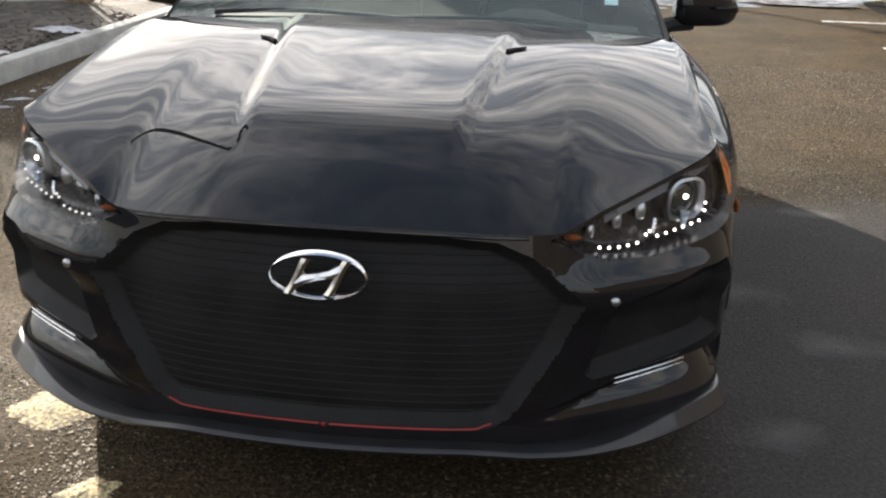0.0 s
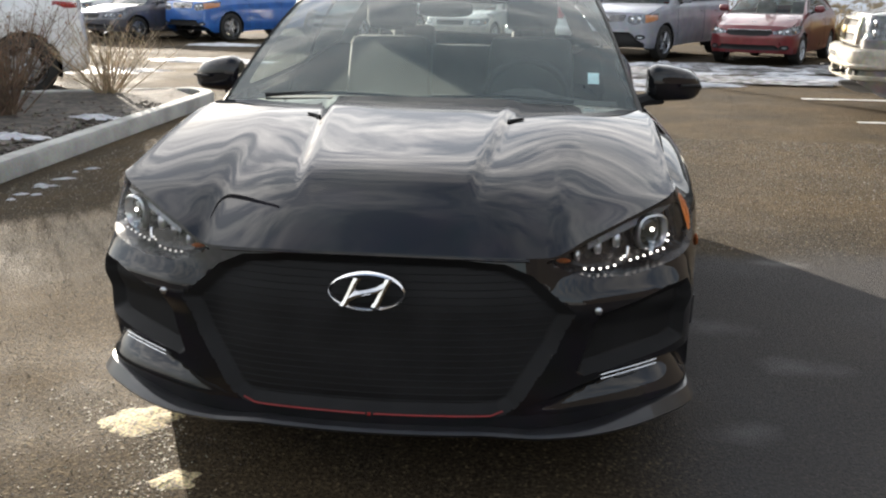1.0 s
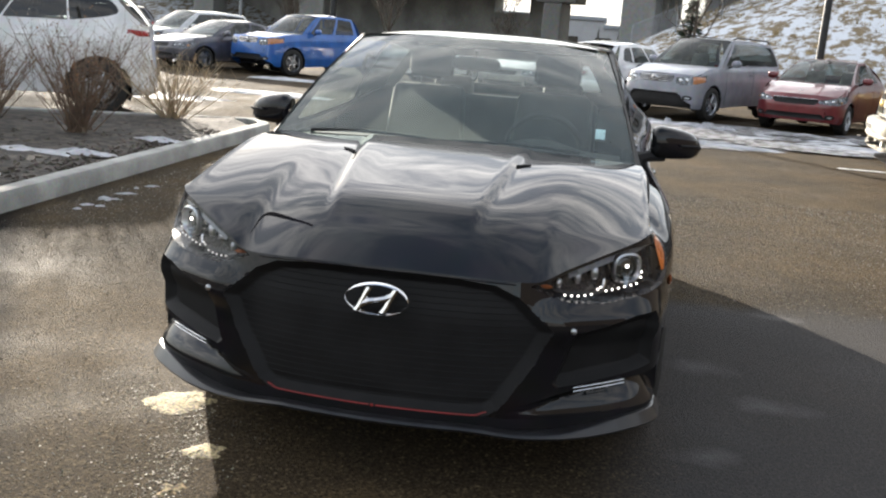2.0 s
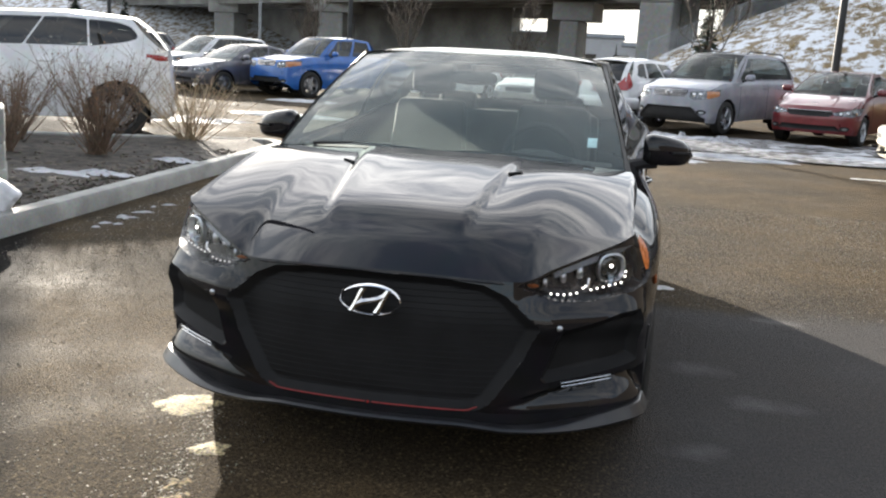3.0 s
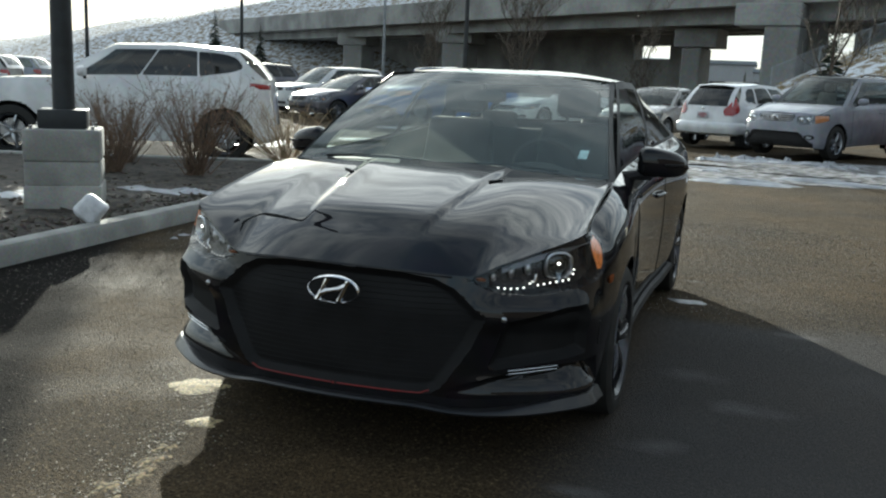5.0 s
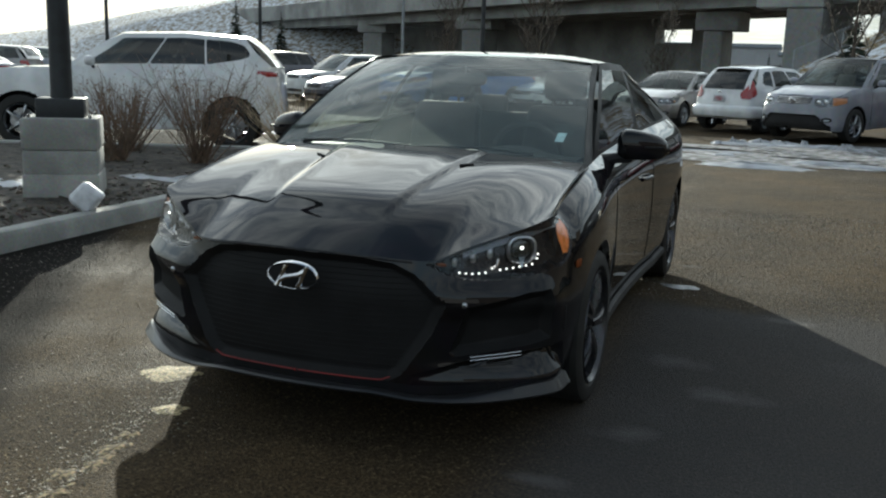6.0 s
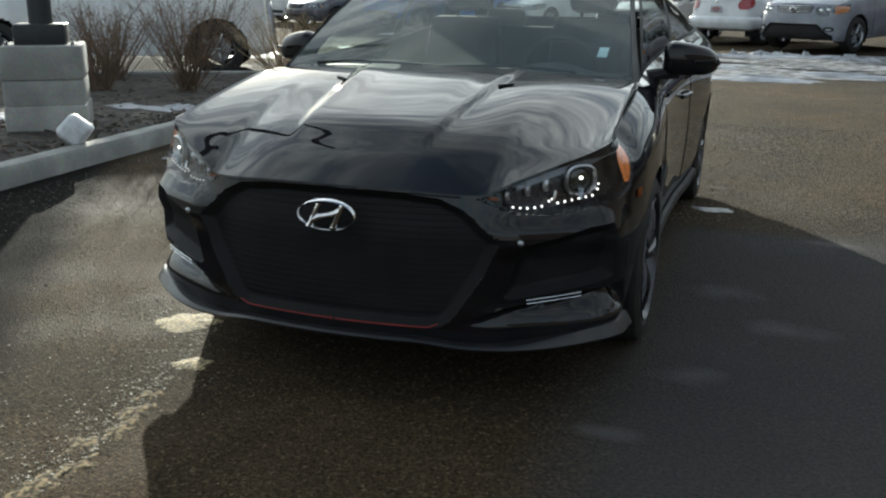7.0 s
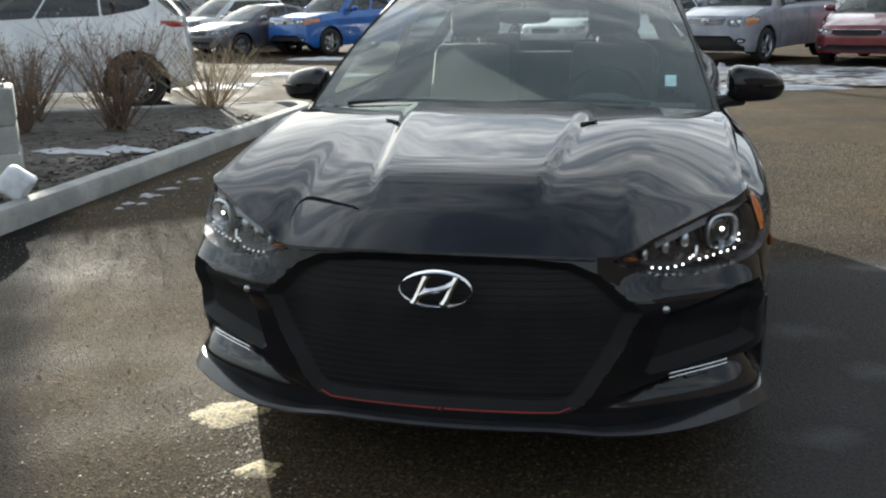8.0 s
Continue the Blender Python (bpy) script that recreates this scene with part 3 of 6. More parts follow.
def seat(at, mat, wide=0.48):
    """A front seat: cushion, back and headrest on two posts, in one mesh."""
    g = [moved(block(wide, 0.5, 0.16, 0.05), pose(0, 0, 0.12)), moved(block(wide, 0.14, 0.62, 0.05, 0.86), pose(0, 0.24, 0.2, -14)),
         moved(block(0.26, 0.1, 0.18, 0.045), pose(0, 0.41, 0.83, -8)), tube([(-0.06, 0.39, 0.72), (-0.06, 0.4, 0.9)], 0.008), tube([(0.06, 0.39, 0.72), (0.06, 0.4, 0.9)], 0.008)]
    return moved(join(*g), at)


def floor_tub(car, half, y0, y1, z, mat):
    part("cabin_floor", moved(block(half * 2, y1 - y0, 0.06, 0.02), pose(0, (y0 + y1) / 2, z)), mat, car)


# ---- the black car ----
HERO_PLAN = [(0, -0.005), (0.2, 0.005), (0.345, 0.027), (0.484, 0.075), (0.63, 0.148), (0.775, 0.235), (0.862, 0.31), (0.908, 0.41), (0.932, 0.58), (0.945, 0.88), (0.925, 1.22), (0.905, 1.55), (0.90, 2.0), (0.91, 2.5), (0.945, 3.05), (0.965, 3.5), (0.935, 3.88), (0.80, 4.1), (0.45, 4.2), (0, 4.23)]
hero_shell = Shell(
    HERO_PLAN,
    front_top=[(0, 0.716), (0.25, 0.712), (0.36, 0.706), (0.484, 0.70), (0.6, 0.743), (0.72, 0.786), (0.8, 0.81), (0.88, 0.834), (0.92, 0.85)],
    side_top=[(0.3, 0.793), (0.5, 0.834), (0.62, 0.876), (0.78, 0.914), (0.95, 0.942), (1.17, 0.965), (1.6, 0.985), (2.2, 1.01), (3.0, 1.05), (3.6, 1.07), (4.3, 1.06)],
    rear_top=[(0, 1.0), (0.9, 1.04)],
    front_off=[(0.15, 0.03), (0.25, 0.012), (0.33, 0.0), (0.54, 0.0), (0.58, 0.004), (0.62, 0.014), (0.66, 0.024), (0.72, 0.038), (0.8, 0.06), (0.9, 0.08)],
    side_off=[(0, 0.05), (0.12, 0.03), (0.3, 0.012), (0.55, 0.0), (0.7, 0.002), (0.8, 0.006), (0.88, 0.022), (0.94, 0.055), (1, 0.118)],
    rear_off=[(0.2, 0.06), (0.4, 0.0), (0.7, 0.01), (1.1, 0.12)],
    bottom=[(-0.1, 0.225), (0.1, 0.215), (0.3, 0.235), (0.5, 0.20), (3.6, 0.20), (4.2, 0.28)],
    turn_y=(0.32, 0.62),
    swell=lambda x, y, z: -0.016 * smooth(0.36, 0.262, z) * smooth(0.36, 0.58, x) * (1 - smooth(0.34, 0.47, y)) - 0.022 * smooth(0.665, 0.575, z) * smooth(0.48, 0.55, z) * smooth(0.46, 0.60, x) * (1 - smooth(0.28, 0.42, y)),
)
HERO_AXLES, HERO_ARCH = (0.885, 3.52), 0.352


def build_hero():
    car = thing("hatchback", "glossy black three-door hatchback with dusty bonnet and lit headlamps", "car")
    S = hero_shell
    ax = S.a_at_x
    ay = S.a_at_y
    a1, a2 = ay(HERO_AXLES[0]), ay(HERO_AXLES[1])
    tip = ay(0.505)
    grille = [(-0.1, 0.712), (ax(0.25), 0.702), (ax(0.365), 0.69), (ax(0.44), 0.655), (ax(0.545), 0.55), (ax(0.50), 0.44), (ax(0.40), 0.285), (ax(0.36), 0.262), (-0.1, 0.258)]
    lamp = [(ax(0.476), 0.690), (ax(0.54), 0.707), (ax(0.60), 0.733), (ax(0.72), 0.777), (ax(0.80), 0.802), (ay(0.44), 0.818), (tip, 0.828), (ay(0.50), 0.77), (ay(0.46), 0.70), (ay(0.40), 0.672), (ax(0.80), 0.648), (ax(0.70), 0.634), (ax(0.60), 0.638), (ax(0.53), 0.662)]
    intake = [(ax(0.610), 0.545), (ax(0.70), 0.566), (ax(0.80), 0.596), (ay(0.315), 0.602), (ay(0.325), 0.56), (ay(0.325), 0.415), (ax(0.80), 0.396), (ax(0.66), 0.372), (ax(0.58), 0.36), (ax(0.56), 0.375), (ax(0.585), 0.45)]
    wing = [(ax(0.40), 0.272), (ax(0.46), 0.298), (ax(0.56), 0.332), (ax(0.63), 0.348), (ax(0.78), 0.376), (ay(0.40), 0.39), (ay(0.415), 0.285), (ay(0.33), 0.262), (ax(0.70), 0.25), (ax(0.545), 0.245)]
    lip = [(-0.1, 0.245), (ax(0.4), 0.24), (ax(0.545), 0.24), (ax(0.70), 0.246), (ay(0.33), 0.27), (ay(0.40), 0.285), (ay(0.46), 0.29), (ay(0.46), 0.1), (-0.1, 0.1)]
    regions = {
        "arch_front": (circle(a1, 0.335, HERO_ARCH), None, 0),
        "arch_rear": (circle(a2, 0.335, HERO_ARCH), None, 0),
        "lamp": (lamp, 0.045, 3.0),
        "grille": (grille, 0.035, 1.2),
        "intake": (intake, 0.035, 1.2),
        "wing": (wing, lambda a, z: 0.05 * smooth(0.25, 0.38, z), 40.0),
        "lip": (lip, 0.0, 1),
    }
    columns = np.unique(np.r_[np.linspace(0, ay(0.62), 185), np.linspace(ay(0.62), ay(1.35), 50), np.linspace(ay(1.35), ay(3.05), 40), np.linspace(ay(3.05), ay(3.95), 50), np.linspace(ay(3.95), S.length, 30)].round(5))
    made = S.lattice(columns, 90, regions)
    part("body_shell", both(made["body"]), BLACK_PAINT, car, "glossy black painted side and bumper panels")
    part("grille", both(made["grille"]), GRILLE_BLACK, car, "matt black hexagonal mesh grille")
    for side in (0, 1):
        flip = mirrored if side else (lambda g: g)
        part("bumper_intake", flip(made["intake"]), GRILLE_BLACK, car, "matt black bumper intake")
        part("bumper_blade", flip(made["wing"]), BLACK_PAINT, car)
        part("bumper_skirt", flip(made["lip"]), BLACK_PAINT, car)
        lampo = part("headlamp", flip(made["lamp"]), LAMP_DARK, car, "black headlamp with lit projector and diode strip")
        part("lens", flip(made["lamp_flat"]), LENS_CLEAR, lampo).visible_shadow = False
        where = lambda a, z, d: Vector(S.at(a, z, d)) if not side else Vector(S.at(a, z, d)) * Vector((-1, 1, 1))
        # projector
        c = where(ax(0.792), 0.737, 0.02)
        out = (c - where(ax(0.792), 0.737, 0.06)).normalized()
        turn = out.to_track_quat("Z", "Y").to_matrix().to_4x4()
        bowl = spun([(0.056, -0.004), (0.055, 0.010), (0.049, 0.013), (0.044, 0.006), (0.041, -0.008)], 32)
        squarish = [(x * (1 + 0.10 * (2 * x * y / max(x * x + y * y, 1e-9)) ** 2), y * 0.92 * (1 + 0.10 * (2 * x * y / max(x * x + y * y, 1e-9)) ** 2), z) for x, y, z in bowl[0]]
        part("projector_ring", moved((squarish, bowl[1]), Matrix.Translation(c) @ turn), SATIN, lampo, "satin projector ring")
        eye = [(r, 0.018 * math.sqrt(max(0, 1 - (r / 0.042) ** 2)) - 0.014) for r in (0.0005, 0.012, 0.022, 0.032, 0.038, 0.042)]
        ball_lens = part("projector_lens", moved(spun(eye, 24), Matrix.Translation(c) @ turn), PROJECTOR, lampo, "dark round projector lens")
        part("lamp_core", moved(ball(0.007, 0.005, 0.006, 6, 10), Matrix.Translation(c + out * 0.004 + Vector((0, 0, 0.006)))), LED_LIT, ball_lens, "small lit lamp core")
        pipe = [tuple(c + out * 0.008 + Vector((dx, 0, dz))) for dx, dz in ((0.0, -0.028), (-0.001, -0.045), (0.0, -0.062))]
        part("light_pipe", tube(pipe, [0.012, 0.010, 0.006], 8), PIPE_GLASS, lampo, "pale blue light pipe")
        # brow along the top edge, and the small reflector cups
        brow = [[where(a, S.top(a) - 0.014 - d, 0.014) for d in (0.0, 0.010, 0.020)] for a in np.linspace(ax(0.60), ay(0.44), 16)]
        part("lamp_brow", net([[tuple(p) for p in r] for r in brow]), BROW, lampo, "grey upper lamp brow")
        for x, z, w in ((0.575, 0.692, 0.020), (0.635, 0.708, 0.024), (0.69, 0.722, 0.026)):
            p = where(ax(x), z, 0.028)
            part("reflector", moved(ball(w * 0.45, 0.012, w * 0.8, 6, 10, 0.7), Matrix.Translation(p)), SATIN, lampo)
        bar = [where(ax(0.714), 0.706, 0.014), where(ax(0.711), 0.69, 0.012), where(ax(0.704), 0.676, 0.010)]
        part("light_bar", tube(bar, 0.005, 6), CHROME, lampo)
        tip_in = where(ax(0.53), 0.686, 0.014)
        part("inner_reflector", moved(ball(0.02, 0.006, 0.007, 6, 10), Matrix.Translation(tip_in)), AMBER_DARK, lampo)
        # two runs of diodes, each rising at its outer end
        spots = [(0.588 + 0.021 * k, 0.659 - 0.004 * math.sin(k * 0.8) + (0.012 if k == 5 else 0.0)) for k in range(6)]
        spots += [(0.702, 0.68)] + [(0.719 + 0.021 * k, 0.668 + 0.0036 * k) for k in range(6)] + [(0.842, 0.705), (0.847, 0.721)]
        for x, z in spots:
            p = where(ax(x), z, 0.014)
            part("diode", moved(ball(0.0032, 0.004, 0.0032, 6, 8), Matrix.Translation(p)), LED_DIM if side else LED_LIT, lampo, "faintly lit diode" if side else "small lit white diode")
        # turn signal along the outer edge
        sig = []
        for z, ya, yb in ((0.824, 0.45, 0.502), (0.807, 0.42, 0.498), (0.785, 0.408, 0.492), (0.762, 0.408, 0.482), (0.735, 0.415, 0.468), (0.712, 0.42, 0.45)):
            sig.append([where(ay(ya + (yb - ya) * u), z, 0.004) for u in (0, 0.33, 0.67, 1)])
        part("turn_signal", net([[tuple(p) for p in r] for r in sig]), AMBER, lampo, "orange turn signal")
        for h in (0.0, 0.012):
            line = [where(ax(x), 0.348 + (x - 0.63) * 0.11 + h, -0.008) for x in np.linspace(0.625, 0.785, 9)]
            part("chrome_strip", tube(line, 0.0016, 6), CHROME, car, "thin chrome strip")
        line = [where(ay(0.405), z, 0.0) for z in np.linspace(0.43, 0.52, 6)]
        part("air_curtain_trim", tube(line, 0.004, 6), GREY_LIP, car)
        part("side_marker", moved(ball(0.006, 0.045, 0.016, 8, 14, 0.6), Matrix.Translation(where(ay(0.54), 0.66, 0.003))), AMBER_DARK, car, "amber side marker")
        tow = where(ax(0.60), 0.555, -0.002)
        part("bumper_sensor", moved(ball(0.011, 0.006, 0.011, 6, 12), Matrix.Translation(tow)), SATIN, car)
    for s in (1, -1):
        red = [S.at(a, 0.266 + 0.014 * smooth(ax(0.33), ax(0.365), a), -0.004) for a in np.linspace(0.012, ax(0.365), 24)]
        part("red_accent", tube([(s * x, y, z) for x, y, z in red], 0.0026, 6), RED_TRIM, car, "thin red accent line along the splitter")
    part("red_accent_tab", moved(block(0.010, 0.004, 0.010, 0.002), pose(0, -0.004, 0.262)), RED_TRIM, car)
    edge = [S.at(a, S.top(a) - 0.006, -0.002) for a in np.linspace(0, ax(0.43), 24)]
    part("bonnet_lip", tube([(-x, y, z) for x, y, z in reversed(edge[1:])] + edge, 0.0045, 6), BLACK_PAINT, car)
    # splitter: a thin blade swept round the foot of the bumper, rising at its ends
    blade = []
    for a in np.linspace(0, ay(0.44), 70):
        x, y, nx, ny = S.plan_at(a)
        k = smooth(ax(0.55), ay(0.40), a)
        face = 0.008 + 0.030 * smooth(ax(0.50), ax(0.84), a)
        z, reach = 0.228 - 0.018 * smooth(ax(0.28), ax(0.46), a) + 0.012 * k * k, 0.03 + 0.03 * smooth(0.36, 0.6, x) - 0.022 * smooth(0.62, 0.86, x) - 0.020 * smooth(ay(0.33), ay(0.43), a)
        blade.append([(x - nx * o, y - ny * o, z + h) for o, h in ((-0.06, -0.008), (reach - 0.006, -0.010), (reach, -0.006), (reach + 0.002, 0.0), (reach - 0.55 * face, face - 0.002), (reach - 0.6 * face - 0.004, face), (reach - 0.05, face - 0.004), (-0.06, face - 0.004))])
    v, f = net(blade)
    part("splitter", both((v, [tuple(reversed(q)) for q in f])), GREY_LIP, car, "dull grey lower lip")
    # grille mesh: crossing bars set back in the opening
    poly = np.array(grille)
    for k, z in enumerate(np.arange(0.275, 0.705, 0.02)):
        run = [a for a in np.arange(0, ax(0.56), 0.012) if inside(poly, a, z) and nearest_on(poly, np.array((a, z)))[0] > 0.012]
        if len(run) > 2:
            bar = [S.at(a, z, 0.034) for i, a in enumerate(run)]
            bar = [(-x, y, zz) for x, y, zz in reversed(bar[1:])] + bar
            part("grille_bar", tube(bar, 0.0018, 5), GRILLE_BLACK, car)
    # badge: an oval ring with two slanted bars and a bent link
    ring = [(0.105 * math.cos(t), -0.022, 0.623 + 0.053 * math.sin(t)) for t in np.linspace(0, 2 * math.pi, 49)]
    rows = []
    for i, t in enumerate(np.linspace(0, 2 * math.pi, 49)):
        c, s = math.cos(t), math.sin(t)
        rows.append([((0.105 + q) * c, -0.018 - h, 0.623 + (0.053 + q) * s) for q, h in ((-0.010, -0.006), (-0.008, 0.003), (-0.0045, 0.008), (-0.001, 0.003), (0.001, -0.006))])
    badge = part("badge", net(rows), CHROME, car, "oval chrome badge")
    crown = ((-1, -0.004), (-0.8, 0.004), (0, 0.010), (0.8, 0.004), (1, -0.004))
    for s in (-1, 1):
        bar = [[(s * 0.042 + w * k + sl, -0.02 - h, 0.623 + dz) for w, h in crown] for sl, dz, k in ((-0.020, -0.039, 0.013), (-0.010, -0.022, 0.011), (0, 0, 0.010), (0.010, 0.022, 0.011), (0.020, 0.039, 0.013))]
        part("badge_bar", net(bar), CHROME, badge)
    link_rows = [[(x, -0.02 - h, 0.623 + z + w * k) for w, h in crown] for x, z, k in ((-0.048, -0.016, 0.016), (-0.025, -0.006, 0.011), (0, 0.0, 0.009), (0.025, 0.006, 0.011), (0.048, 0.016, 0.016))]
    part("badge_bar", net(link_rows), CHROME, badge)

    # bonnet with its raised middle
    def extra(x, y, t):
        edge = 0.235 + 0.11 * max(0.0, y - 0.27)
        fade = smooth(0.22, 0.36, y)
        z = 0.012 * fade * (1 - smooth(edge, edge + 0.03, x)) + 0.006 * fade * smooth(edge + 0.03, 0.7, x)
        return z * (1 - 0.3 * smooth(0.95, 1.12, y)) - 0.004 * math.exp(-((x - 0.62) / 0.16) ** 2) * math.sin(math.pi * t)

    # a steep front plane that breaks into a flat rear one, and rounds off towards the wings
    @functools.lru_cache(None)
    def rise(u):
        t = np.linspace(0, 1, 201)
        s = np.clip((t - 0.06) / 0.36, 0, 1)
        slope = 1 - 0.64 * s * s * (3 - 2 * s) - 0.12 * t
        z = np.r_[0, np.cumsum((slope[1:] + slope[:-1]) / 2)]
        k = smooth(0.22, 0.72, u)
        return (1 - k) * z / z[-1] + k * (1 - (1 - t) ** (2.25 - u * u))

    def profile(u, t):
        return float(np.interp(t, np.linspace(0, 1, 201), rise(round(u, 4))))

    hood = bonnet(S, 1.16, 1.0, 0.8, 0.06, 2.25, extra, 64, 64, profile)
    part("bonnet", both(hood), BLACK_PAINT, car, "black bonnet with two long creases")
    spec = dict(y=(1.16, 2.03, 3.45, 4.02), roof=[(1.8, 1.418, 0.632, 1.400), (1.9, 1.432, 0.637, 1.405), (2.05, 1.452, 0.642, 1.412), (2.3, 1.466, 0.648, 1.42), (2.8, 1.458, 0.636, 1.41), (3.3, 1.395, 0.61, 1.35), (3.7, 1.275, 0.58, 1.235)], screen=(0.785, 0.617), z_cowl=0.995, drop=0.05, bow=0.13, post=0.14, tail=0.25, glass=[(0.05, 0.47, DOOR_GLASS), (0.5, 0.86, SIDE_GLASS)], sill=0.05, head=0.9, clear_rear=True, pillar_mat=SATIN_BLACK, frame_mat=SATIN_BLACK)
    make_cabin(car, S, spec, BLACK_PAINT, SCREEN_GLASS, SIDE_GLASS)
    part("tail_deck", deck(S, 4.02), BLACK_PAINT, car)
    part("underbody", underbody(S, None, z=0.245), BLACK_PLASTIC, car)
    for g in liners([(y, 0.335, HERO_ARCH) for y in HERO_AXLES], 0.915):
        part("wheel_arch_liner", g, BLACK_PLASTIC, car)
    wheels(car, 0.938, HERO_AXLES, 0.322, 0.236, 0.225, DARK_ALLOY, 5, 0.16)
    # shut lines: bonnet edge, door and fuel side
    for s in (1, -1):
        line = [tuple(Vector(S.at(a, S.top(a) - 0.001, -0.0015)) * Vector((s, 1, 1))) for a in np.linspace(ay(0.50), ay(1.12), 24)]
        part("shut_line", tube(line, 0.0022, 5), BLACK_PLASTIC, car)
        for yy, z0, z1 in ((1.36, 0.27, 0.955), (2.55, 0.3, 1.0)):
            line = [tuple(Vector(S.at(ay(yy + 0.05 * smooth(0.8, 0.2, z)), z, -0.0008)) * Vector((s, 1, 1))) for z in np.linspace(z0, z1, 14)]
            part("shut_line", tube(line, 0.0022, 5), BLACK_PLASTIC, car)
        sill = [tuple(Vector(S.at(ay(y), 0.215 + 0.03 * smooth(2.8, 3.1, y), -0.012)) * Vector((s, 1, 1))) for y in np.linspace(1.28, 3.12, 14)]
        part("side_sill", tube(sill, 0.028, 8), BLACK_PLASTIC, car)
        h = [tuple(Vector(S.at(ay(y), 0.80 + 0.004 * math.sin((y - 2.2) * 12), -0.03 * math.sin(math.pi * (y - 2.2) / 0.24) )) * Vector((s, 1, 1))) for y in np.linspace(2.2, 2.44, 9)]
        part("door_handle", tube(h, 0.012, 8), BLACK_PAINT, car)
        # mirror: housing, glass face and foot
        housing = []
        for t in np.linspace(0, 1, 14):
            x = 0.858 + 0.234 * t
            end = math.sqrt(max(0.0, 1 - max(0.0, (t - 0.72) / 0.28) ** 2)) * (0.72 + 0.28 * smooth(0, 0.12, t)) + 0.004
            zt, zb = 1.108 - 0.05 * t * t, 0.957 + 0.006 * t
            zm, zh = (zt + zb) / 2, (zt - zb) / 2 * end
            y0, deep = 1.555 + 0.085 * t * t, (0.065 - 0.02 * t) * end
            row = []
            for q in np.linspace(0, 2 * math.pi, 20, endpoint=False):
                c, sn = math.cos(q), math.sin(q)
                row.append((x, y0 + 0.06 + deep * math.copysign(abs(c) ** 0.6, c), zm + zh * math.copysign(abs(sn) ** 0.62, sn) - 0.02 * max(0, -c) * max(0, sn)))
            housing.append(row)
        v, f = net(housing, True)
        geo = (v, f + [tuple(reversed(range(20))), tuple(range(len(v) - 20, len(v)))])
        flip = (lambda g: g) if s > 0 else mirrored
        mirror = part("door_mirror", flip(geo), BLACK_PAINT, car, "black door mirror")
        part("mirror_foot", flip(join(tube([(0.79, 1.55, 0.95), (0.85, 1.59, 0.965), (0.92, 1.61, 0.975)], [0.034, 0.026, 0.03], 8))), BLACK_PLASTIC, mirror)
        part("mirror_repeater", flip(tube([(0.99, 1.572, 1.025), (1.03, 1.592, 1.025), (1.07, 1.62, 1.025)], 0.006, 6)), BLACK_PLASTIC, mirror)
        # wiper arms are one on each half
    for x0, x1, y0, y1 in ((-0.62, -0.02, 1.155, 1.125), (-0.05, 0.55, 1.12, 1.16)):
        p = [(x0 + (x1 - x0) * t, y0 + (y1 - y0) * t + 0.025 + 0.01 * math.sin(3.1 * t), 1.0 + 0.012 * math.sin(3.14 * t) - 0.01 * abs(x0 + (x1 - x0) * t)) for t in np.linspace(0, 1, 9)]
        part("wiper", tube(p, 0.008, 6), BLACK_PLASTIC, car, "black windscreen wiper")
    for s in (-1, 1):
        over = lambda x, y: min(hood[0], key=lambda p: (p[0] - x) ** 2 + (p[1] - y) ** 2)[2] + 0.004
        nub = [(s * x, y, over(x, y)) for x, y in ((0.375, 0.865), (0.345, 0.85), (0.325, 0.83))]
        part("washer_nozzle", tube(nub, [0.003, 0.005, 0.007], 6), BLACK_PLASTIC, car)
    cowl = [[(0.79 * u, 1.10 + 0.05 * u * u + d, 0.985 - 0.02 * u * u + h) for d, h in ((-0.02, -0.01), (0.03, -0.006), (0.09, 0.006))] for u in np.linspace(-1, 1, 21)]
    part("cowl_panel", net(cowl), COWL, car)
    # cabin
    dash = []
    for u in np.linspace(-1, 1, 15):
        dash.append([(0.72 * u, 1.16, 0.96), (0.72 * u, 1.4, 0.975 + 0.03 * math.exp(-((u - 0.5) / 0.22) ** 2)), (0.72 * u, 1.62, 0.95 + 0.05 * math.exp(-((u - 0.5) / 0.2) ** 2)), (0.72 * u, 1.7, 0.88), (0.72 * u, 1.66, 0.6)])
    part("dashboard", net(dash), TRIM_IN, car, "dark grey dashboard")
    floor_tub(car, 0.72, 1.3, 3.4, 0.3, TRIM_IN)
    for x in (-0.36, 0.36):
        part("front_seat", seat(pose(x, 2.15, 0.36), SEAT_CLOTH), SEAT_CLOTH, car, "dark cloth front seat")
    rear = join(moved(block(1.2, 0.5, 0.2, 0.05), pose(0, 2.95, 0.42)), moved(block(1.2, 0.14, 0.6, 0.05), pose(0, 3.2, 0.5, -18)), *[moved(block(0.26, 0.09, 0.14, 0.04), pose(x, 3.38, 1.05, -10)) for x in (-0.36, 0.36)])
    part("rear_bench", rear, SEAT_CLOTH, car)
    rim = [(0.36 + 0.18 * math.cos(t), 1.80 - 0.06 * math.sin(t), 0.93 + 0.17 * math.sin(t)) for t in np.linspace(0, 2 * math.pi, 33)]
    wheel = part("steering_wheel", join(tube(rim, 0.014, 8, False), moved(ball(0.07, 0.03, 0.06, 8, 14), pose(0.36, 1.79, 0.93)), tube([(0.2, 1.79, 0.93), (0.52, 1.79, 0.93)], 0.014, 6)), TRIM_IN, car)
